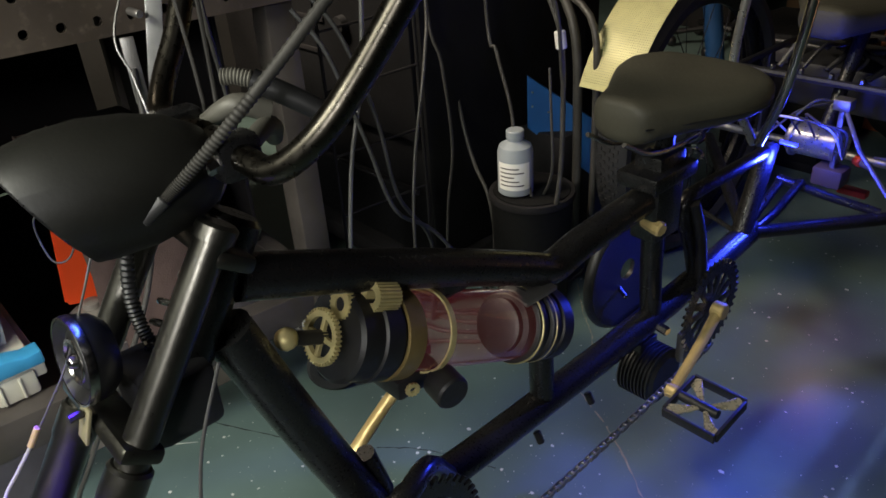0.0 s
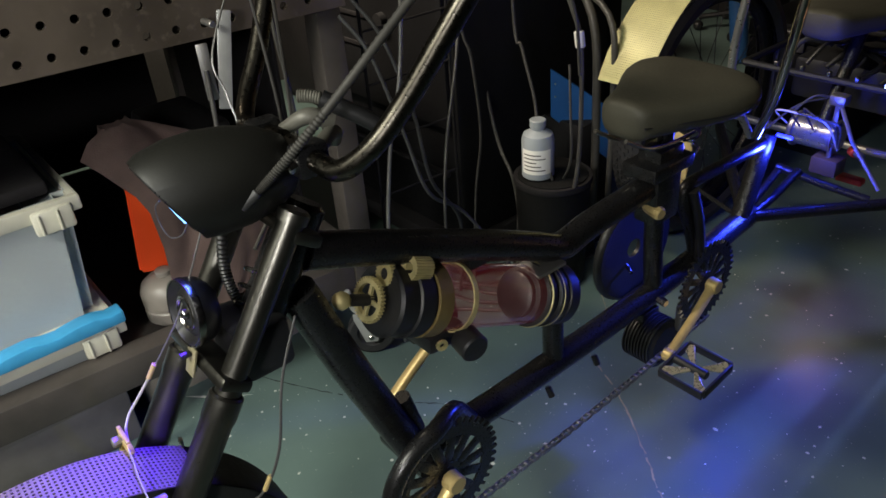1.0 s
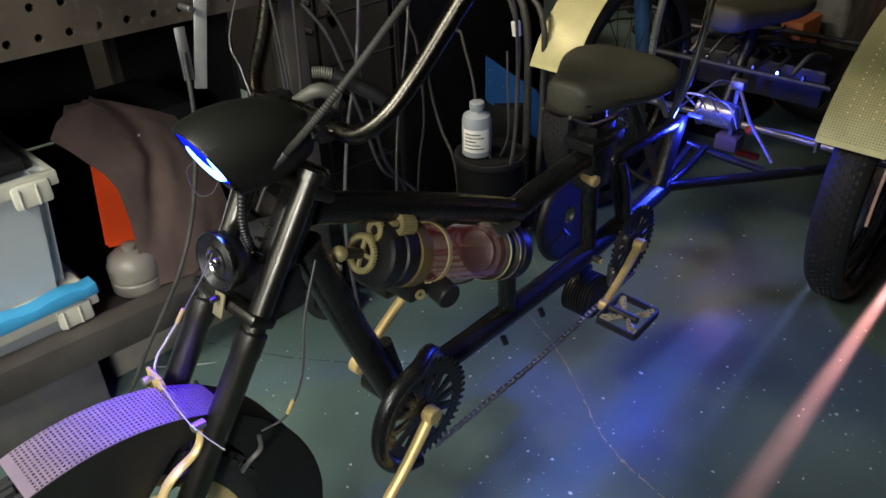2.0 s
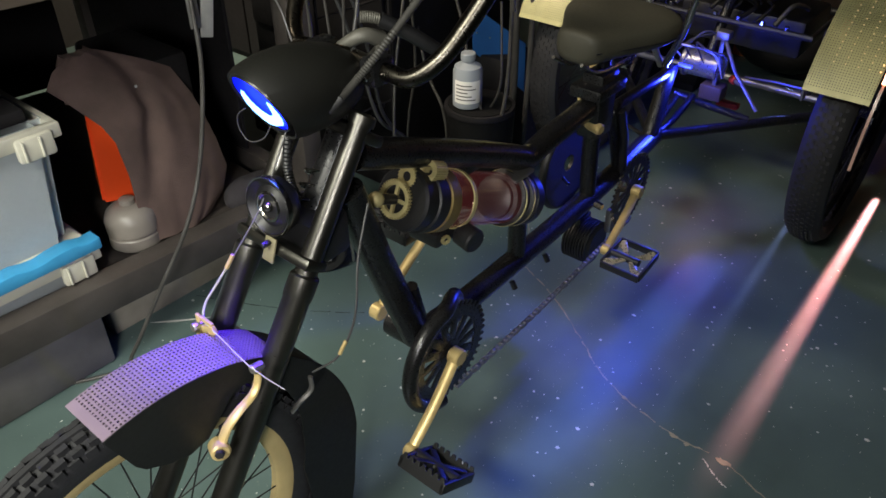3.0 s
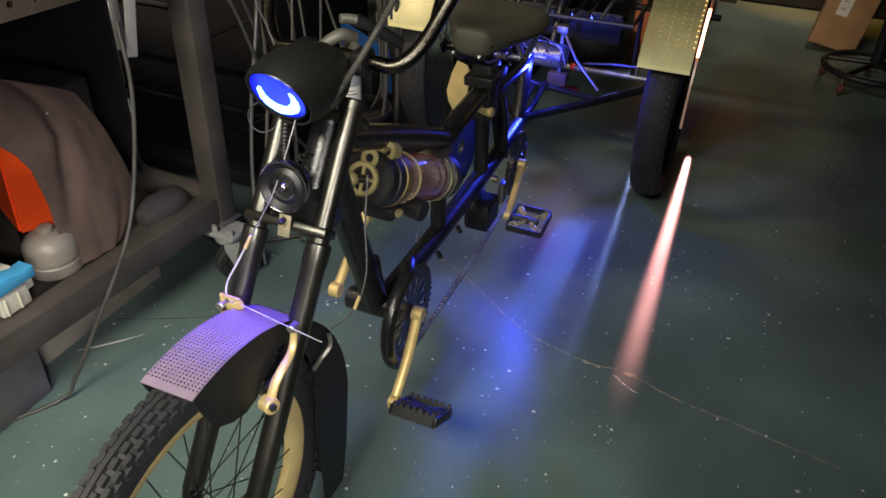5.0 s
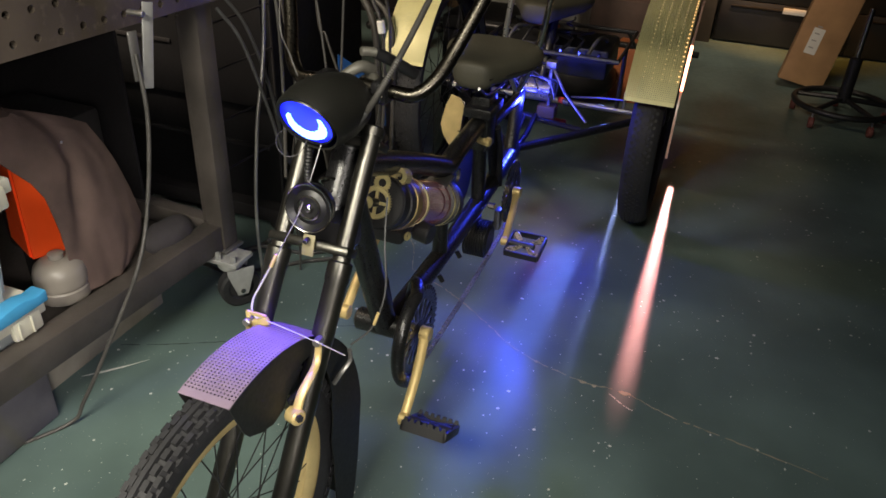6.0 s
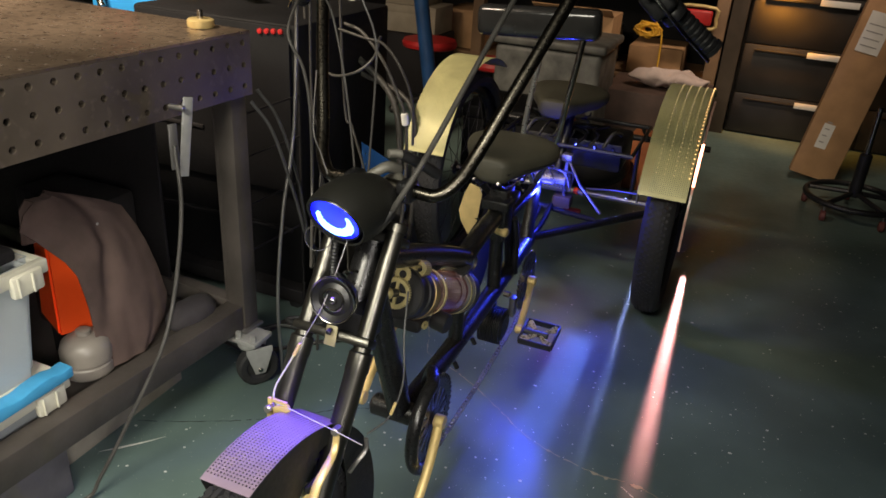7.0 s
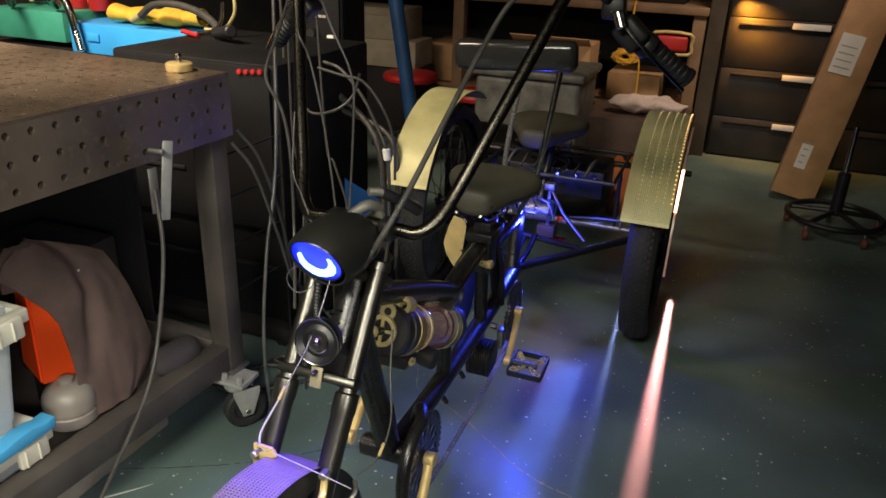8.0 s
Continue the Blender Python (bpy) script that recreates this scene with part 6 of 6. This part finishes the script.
for u, v in ((0.012, 0.09), (0.012, 0.055), (0.05, 0.04)):
    p0 = Matrix.Translation((-0.60, 1.25, 0.395)) @ Matrix.Rotation(radians(42), 4, "Z") @ Matrix.Rotation(radians(90), 4, "X") @ Vector((u, v, 0.0095))
    part("rivet", ball(p0, 0.003, None, 1), STEEL, bp)
solo("panel_stand", box((-0.64, 1.26, 0.001), (-0.50, 1.40, 0.385), 0.006), DARK, "dark crate that carries the blue panel", "crate")
sh = thing("wire_rack", (-0.75, 0.85, 0), "thin wire rack beside the machine", "rack")
for z in (0.32, 0.46, 0.60, 0.72):
    part("rack_wire", rod((-0.68, 0.74, z), (-0.64, 0.95, z + 0.015), 0.0028, 6), DARK, sh)
for x, y in ((-0.68, 0.74), (-0.64, 0.95)):
    part("rack_post", rod((x, y, 0), (x, y, 0.85), 0.004, 8), DARK, sh)

# ------------------------------------------------ back of the shop
WOOD = node_mat("bench_wood", (0.20, 0.12, 0.065), 0.6, 0, 0.25, 7, 0.2, 60)
STEELCAB = node_mat("cabinet_black", (0.04, 0.036, 0.033), 0.38, 0.3, 0.3, 4, 0.08, 60)
cab = thing("drawer_cabinet", (1.4, 4.45, 0), "black steel drawer cabinet with white label strips", "cabinet")
part("carcass", box((0.44, 4.19, 0.0), (2.7, 4.85, 1.9), 0.006), STEELCAB, cab)
for col in range(3):
    x0 = 0.452 + col * 0.75
    for row in range(6):
        z0 = -0.04 + row * 0.300
        dr = part("drawer", box((x0, 4.172, max(z0, 0.012)), (x0 + 0.735, 4.1895, z0 + 0.295), 0.004), STEELCAB, cab)
        part("drawer_handle", box((x0 + 0.06, 4.155, z0 + 0.255), (x0 + 0.675, 4.1719, z0 + 0.268), 0.003), DARK, dr)
        part("label_strip", box((x0 + 0.355, 4.1500, z0 + 0.250), (x0 + 0.56, 4.1545, z0 + 0.285), 0.001), WHITE, dr, "white label strip")
solo("steel_post", box((0.338, 4.10, 0), (0.432, 4.165, 2.8), 0.004), node_mat("post_paint", (0.10, 0.075, 0.055), 0.55, 0.2, 0.25, 6, 0.1, 80), "brown painted steel post by the bench", "post")
bench = thing("wood_bench", (-0.9, 4.4, 0), "wooden workbench with clutter at the back wall", "workbench")
part("worktop", box((-2.3, 4.08, 0.855), (0.335, 4.85, 0.90), 0.004), WOOD, bench)
for x in (-2.28, -1.3, 0.25):
    part("leg", box((x, 4.10, 0), (x + 0.075, 4.18, 0.8545), 0.004), WOOD, bench)
part("back_panel", box((-2.3, 4.80, 0.0), (0.335, 4.84, 0.8545)), DARK, bench)
part("shelf", box((-2.2, 4.12, 0.26), (0.24, 4.79, 0.285), 0.003), WOOD, bench)
# things on and under the bench
for k, (x, w, h, mat, lab_) in enumerate(((-2.0, 0.34, 0.22, DARK, "dark plastic box"), (-1.55, 0.30, 0.26, CARD, "brown cardboard box"), (-1.1, 0.36, 0.20, WHITE, "pale plastic tub"), (-0.66, 0.30, 0.24, BINWHITE, "milky plastic box"), (-0.24, 0.34, 0.17, CARD, "brown cardboard box"))):
    solo("shelf_box", box((x, 4.2, 0.2865), (x + w, 4.6, 0.2865 + h), 0.008), mat, lab_ + " on the bench's lower shelf", "box", "boxes under the bench")
for k, (x, w, h, mat, lab_) in enumerate(((-2.1, 0.3, 0.30, DARK, "dark tool box"), (-1.65, 0.4, 0.22, BINWHITE, "pale storage box"), (-1.15, 0.22, 0.34, DARK, "dark machine housing"), (-0.75, 0.30, 0.18, CARD, "brown cardboard box"), (-0.1, 0.28, 0.12, DARK, "dark instrument case"))):
    solo("bench_box", box((x, 4.25, 0.901), (x + w, 4.6, 0.901 + h), 0.008), mat, lab_ + " on the wooden workbench", "box", "boxes on the bench")
red = thing("red_tail_lamp", (0.14, 4.1, 0.73), "red lamp with a yellow border hanging at the bench", "lamp")
part("lens", box((0.055, 4.045, 0.64), (0.240, 4.079, 0.73), 0.015, seg=3), RED, red)
part("border", tube([(0.04, 4.06, 0.625), (0.25, 4.06, 0.625), (0.262, 4.06, 0.685), (0.25, 4.06, 0.745), (0.04, 4.06, 0.745), (0.03, 4.06, 0.685), (0.04, 4.06, 0.625)], 0.010, 8, 3), GOLD, red)
ropes = random.Random(21)
tangle = []
for k in range(120):
    a = k * 1.9
    rr = 0.35 + 0.65 * ropes.random()
    tangle.append((-0.115 + 0.088 * rr * math.cos(a), 4.03 + ropes.uniform(-0.035, 0.02), 0.588 + 0.052 * rr * math.sin(a)))
rope = tube([(-0.10, 4.11, 0.908), (-0.10, 4.06, 0.905), (-0.10, 4.04, 0.80), (-0.08, 4.03, 0.68)] + tangle + [(-0.03, 4.03, 0.56), (-0.024, 4.03, 0.35), (-0.03, 4.04, 0.2)], 0.0058, 6, 3)
solo("yellow_cord", rope, node_mat("cord_yellow", (0.70, 0.38, 0.03), 0.6, 0, 0.2, 20, 0.1, 90), "tangled yellow extension cord hanging from the bench", "cord")
# stools with red seats
def stool(x, y, h, seat):
    st = thing("shop_stool", (x, y, 0), "round shop stool with a red padded seat", "stool", "red shop stools")
    part("seat", lathe([(0, h - 0.05), (0.15, h - 0.05), (0.165, h - 0.04), (0.17, h - 0.02), (0.16, h), (0, h + 0.006)], (x, y, 0), (0, 0, 1), 36), seat, st)
    part("column", rod((x, y, 0.08), (x, y, h - 0.051), 0.02, 14), STEEL, st)
    for k in range(5):
        a = 2 * math.pi * k / 5
        lg = part("leg", tube([(x, y, 0.10), (x + 0.22 * math.cos(a), y + 0.22 * math.sin(a), 0.07)], 0.014, 8, 1), PLASTIC, st)
        part("caster", ball((x + 0.22 * math.cos(a), y + 0.22 * math.sin(a), 0.028), 0.027), PLASTIC, lg)


stool(-1.325, 3.45, 0.460, RED)
stool(-0.94, 3.62, 0.355, RED)
solo("blue_stand", rod((-1.065, 3.0, 0.0), (-1.28, 3.0, 1.25), 0.040, 18), node_mat("navy_paint", (0.016, 0.065, 0.18), 0.45, 0, 0.2, 9, 0.1, 90), "dark blue stand pole behind the tricycle", "stand")
# black box, added to hide the lit floor, and grey tub behind the tricycle
chest = thing("tool_chest", (-0.46, 2.42, 0), "black box added to darken the area behind the tricycle's wheel", "chest")
part("chest_body", box((-0.63, 2.26, 0.03), (-0.29, 2.60, 0.369), 0.008), MACHINE, chest)
part("chest_lid", box((-0.635, 2.255, 0.370), (-0.285, 2.605, 0.430), 0.012, seg=3), MACHINE, chest)
part("chest_latch", box((-0.49, 2.2495, 0.345), (-0.43, 2.2545, 0.390), 0.001), STEEL, chest)
part("chest_base", box((-0.62, 2.27, 0.0), (-0.30, 2.59, 0.0295), 0.003), MACHINE, chest)
GT = node_mat("grey_tub_plastic", (0.115, 0.115, 0.105), 0.5, 0, 0.5, 11, 0.7, 60)
gt = thing("grey_tub", (-0.5, 3.25, 0), "grey plastic tub behind the tricycle", "tub")
part("tub_body", box((-0.76, 3.02, 0.0), (-0.185, 3.48, 0.575), 0.03, seg=3), GT, gt)
part("tub_lid", box((-0.78, 3.0, 0.5755), (-0.165, 3.5, 0.62), 0.015, seg=3), GT, gt)
sack = ball((0.10, 3.55, 0.405), 0.085, None, 5, (2.7, 1.1, 0.50))
for v in sack.verts:
    v.co += Vector((0, 0, 1)) * 0.035 * noise.noise(v.co * 9) + (v.co - Vector((0.1, 3.55, 0.40))).normalized() * 0.02 * noise.noise(v.co * 22)
    v.co.z = max(v.co.z, 0.347)
solo("crumpled_paper", sack, node_mat("pale_paper", (0.55, 0.44, 0.40), 0.85, 0, 0.15, 15, 0.3, 90), "crumpled sheet of pale wrapping paper on a low crate", "paper")
solo("dark_crate", box((-0.22, 3.35, 0.0), (0.34, 3.85, 0.345), 0.006), node_mat("crate_brown", (0.075, 0.045, 0.035), 0.7, 0, 0.25, 9, 0.1, 60), "dark brown crate on the floor", "crate")
kbox = thing("cardboard_box", (-0.47, 3.66, 0), "orange-brown open cardboard box behind the grey tub", "box")
part("box_body", box((-0.70, 3.52, 0.0), (-0.245, 3.80, 0.700), 0.004), CARD, kbox)
part("flap", box((-0.70, -0.003, 0.0), (-0.245, 0.003, 0.10), 0.001, Matrix.Translation((0, 3.518, 0.7)) @ Matrix.Rotation(radians(62), 4, "X")), CARD, kbox)
solo("orange_case", box((-0.42, 2.75, 0.0), (-0.26, 2.95, 0.34), 0.01), node_mat("dull_orange", (0.42, 0.13, 0.04), 0.6, 0, 0.2, 9, 0.1, 60), "dull orange case on the floor", "case")
solo("orange_case", box((0.05, 2.75, 0.0), (0.20, 2.95, 0.26), 0.01), bpy.data.materials["dull_orange"], "low dull orange case on the floor", "case")
solo("black_bag", ball((-0.12, 2.7, 0.12), 0.16, None, 3, (1.3, 0.9, 0.74)), PLASTIC, "black soft bag on the floor", "bag")
# long cardboard carton leaning
ctn = thing("cardboard_carton", (1.0, 3.7, 0), "long brown cardboard carton leaning, with paper labels", "carton")
cm = Matrix.Translation((0.935, 3.44, 0.02)) @ Matrix.Rotation(radians(10.2), 4, "Y") @ Matrix.Rotation(radians(-9), 4, "X")
part("carton", box((-0.110, -0.04, 0.0), (0.110, 0.05, 1.9), 0.004, cm), CARD, ctn)
for x0, z0, x1, z1 in ((-0.052, 0.155, 0.004, 0.285), (-0.075, 0.66, 0.035, 0.86)):
    lb = part("paper_label", box((x0, -0.0425, z0), (x1, -0.0402, z1), 0.0, cm), WHITE, ctn, "white paper label")
    for k in range(4):
        part("text_bar", box((x0 + 0.012, -0.0432, z0 + 0.03 + 0.035 * k), (x1 - 0.02, -0.0426, z0 + 0.036 + 0.035 * k), 0, cm), INK, lb)
part("tape", box((-0.012, -0.0424, 1.05), (0.012, -0.0402, 1.88), 0.0, cm), node_mat("tape", (0.42, 0.26, 0.13), 0.35, 0, 0.1, 9, 0.05, 60), ctn)
# round stool base on casters
sb = thing("stool_base", (1.10, 3.0, 0), "black ring stool base on casters with a gas column", "stool")
part("ring", sweep(bmesh.new(), [(1.10 + 0.21 * math.cos(a), 2.99 + 0.21 * math.sin(a), 0.085) for a in (2 * math.pi * k / 40 for k in range(40))], 0.014, 10, 1, closed=True), PLASTIC, sb)
for k in range(5):
    a = 2 * math.pi * k / 5 + 0.3
    e = Vector((1.10 + 0.21 * math.cos(a), 2.99 + 0.21 * math.sin(a), 0.085))
    sp = part("spoke", tube([(1.10, 2.99, 0.11), e], 0.012, 8, 1), PLASTIC, sb)
    part("caster", rod((e.x - 0.012, e.y, 0.027), (e.x + 0.012, e.y, 0.027), 0.026, 16), node_mat("dull_red", (0.16, 0.05, 0.045), 0.6, 0, 0.2, 20, 0.1, 90) if k == 0 else bpy.data.materials["dull_red"], sp, "dull red caster")
    part("caster_stem", rod((e.x, e.y, 0.03), (e.x, e.y, 0.08), 0.006, 8), STEEL, sp)
part("column", rod((1.10, 2.99, 0.09), (1.10, 2.99, 0.30), 0.028, 18), PLASTIC, sb)
part("piston", rod((1.10, 2.99, 0.30), (1.10, 2.99, 0.52), 0.012, 14), CHROME, sb)

# ceiling housings of the unseen lamps, added out of view
for nm, m in (("ceiling_lamp", look((-0.10, -1.51, 2.08), (-0.62, 0.20, 0.05))),):
    lampo = thing(nm, (-0.10, -1.51, 2.1), "long white housing added for an unseen lamp", "lamp")
    part("housing", box((-0.64, -0.29, 0.02), (0.64, 0.29, 0.07), 0.01, m), WHITE, lampo)
    for dx in (-0.4, 0.4):
        part("hanger", rod((-0.10 + dx, -1.535, 2.12), (-0.10 + dx, -1.535, 2.85), 0.006, 6), STEEL, lampo)

# out-of-view stand, added to hold the fill lamp
stand = thing("work_lamp", (1.15, -1.40, 0), "unseen fill lamp on a thin steel stand, added", "lamp")
part("lamp_head", box((-0.20, -0.15, 0.02), (0.20, 0.15, 0.07), 0.01, look((1.10, -1.35, 1.42), (-0.6, 0.25, 0.25))), PLASTIC, stand)
part("pole", rod((1.155, -1.40, 0.02), (1.155, -1.40, 1.44), 0.014, 12), STEEL, stand)
for k in range(3):
    part("foot", tube([(1.155, -1.40, 0.16), (1.155 + 0.28 * math.cos(k * 2.094), -1.40 + 0.28 * math.sin(k * 2.094), 0.012)], 0.010, 8, 1), STEEL, stand)
rear_l = thing("rear_lamp", (0.9, 2.9, 2.72), "long white housing added for an unseen lamp", "lamp")
part("housing", box((-0.45, -0.14, 0.02), (0.45, 0.14, 0.06), 0.01, look((0.9, 2.9, 2.70), (0.45, 4.0, 0.7))), WHITE, rear_l)
part("hanger", rod((0.9, 2.88, 2.74), (0.9, 2.88, 2.85), 0.006, 6), STEEL, rear_l)
side = thing("side_lamp", (1.7, 0.2, 2.64), "long white housing added for an unseen lamp", "lamp")
part("housing", box((-0.64, -0.14, 0.02), (0.64, 0.14, 0.07), 0.01, look((1.7, 0.2, 2.62), (1.2, 0.6, 0.0))), WHITE, side)
for dx in (-0.2, 0.2):
    part("hanger", rod((1.7 + dx, 0.19, 2.68), (1.7 + dx, 0.19, 2.85), 0.006, 6), STEEL, side)

# ------------------------------------------------ floor joints, cracks and scratches
def floor_line(pts, w, seed):
    """A thin ragged line lying on the floor."""
    rr = random.Random(seed)
    path = smooth_path([(x, y, 0) for x, y in pts], 14)
    bm = bmesh.new()
    prev = None
    for k, p in enumerate(path):
        d = path[min(k + 1, len(path) - 1)] - path[max(k - 1, 0)]
        s_ = Vector((-d.y, d.x, 0)).normalized()
        ww = w * (0.35 + 1.1 * rr.random())
        off = s_ * w * (rr.random() - 0.5) * 2.2
        row = [bm.verts.new(p + off + s_ * ww + Vector((0, 0, 0.0006))), bm.verts.new(p + off - s_ * ww + Vector((0, 0, 0.0006)))]
        if prev and rr.random() > 0.12:
            bm.faces.new((prev[0], prev[1], row[1], row[0]))
        prev = row
    return bm


PALE = node_mat("bare_concrete", (0.34, 0.30, 0.22), 0.85, 0, 0.25, 30, 0.2, 120)
SCR = node_mat("scratch_pale", (0.66, 0.67, 0.62), 0.8, 0, 0.2, 30, 0.2, 120)
DKLINE = node_mat("dark_joint", (0.018, 0.022, 0.022), 0.8, 0, 0.2, 30, 0.2, 120)
part("crack", floor_line([(-0.20, 0.95), (-0.05, 0.88), (0.10, 0.78), (0.165, 0.73), (0.26, 0.685), (0.39, 0.655), (0.49, 0.658), (0.60, 0.62), (0.72, 0.60), (0.95, 0.56)], 0.0016, 3), PALE, floor)
part("crack", floor_line([(-0.48, 1.30), (-0.36, 1.18), (-0.26, 1.09), (-0.20, 0.95)], 0.0014, 4), PALE, floor)
for x, y, rx, ry in ((0.492, 0.655, 0.014, 0.007), (0.388, 0.655, 0.010, 0.005), (0.418, 0.650, 0.006, 0.004), (0.262, 0.684, 0.006, 0.004)):
    rr = random.Random(int(x * 1000))
    part("chip", plate([(x + rx * (0.6 + 0.7 * rr.random()) * math.cos(a), y + ry * (0.6 + 0.7 * rr.random()) * math.sin(a)) for a in (2 * math.pi * k / 11 for k in range(11))], 0.0008, Matrix.Identity(4)), PALE, floor)
part("scratch", floor_line([(0.455, 0.640), (0.49, 0.615), (0.52, 0.60)], 0.0013, 6), SCR, floor)
part("scratch", plate([(-0.735, 0.175), (-0.70, 0.205), (-0.665, 0.245), (-0.630, 0.292), (-0.655, 0.262), (-0.690, 0.225), (-0.715, 0.198)], 0.0008, Matrix.Identity(4)), SCR, floor)
part("floor_joint", floor_line([(-0.75, 0.30), (-0.55, 0.40), (-0.40, 0.50), (-0.28, 0.60), (-0.15, 0.66)], 0.0012, 8), DKLINE, floor)
# scattered grit and paint flecks
gr = random.Random(11)
bm = bmesh.new()
for k in range(7000):
    x, y = gr.uniform(-0.75, 1.5), gr.uniform(-0.6, 2.6)
    if gr.random() > 0.45 + 0.5 * noise.noise(Vector((x * 2.2, y * 2.2, 0))):
        continue
    r = 0.0006 + 0.0040 * gr.random() ** 4
    n = 5
    a0 = gr.random() * 6
    st = 0.5 + gr.random()
    vs = [bm.verts.new((x + r * st * math.cos(a0 + 2 * math.pi * q / n) * (0.6 + 0.6 * gr.random()), y + r * math.sin(a0 + 2 * math.pi * q / n), 0.0007)) for q in range(n)]
    bm.faces.new(vs)
tagged(part("grit", bm, SCR, floor, smooth=False), kind="stuff")
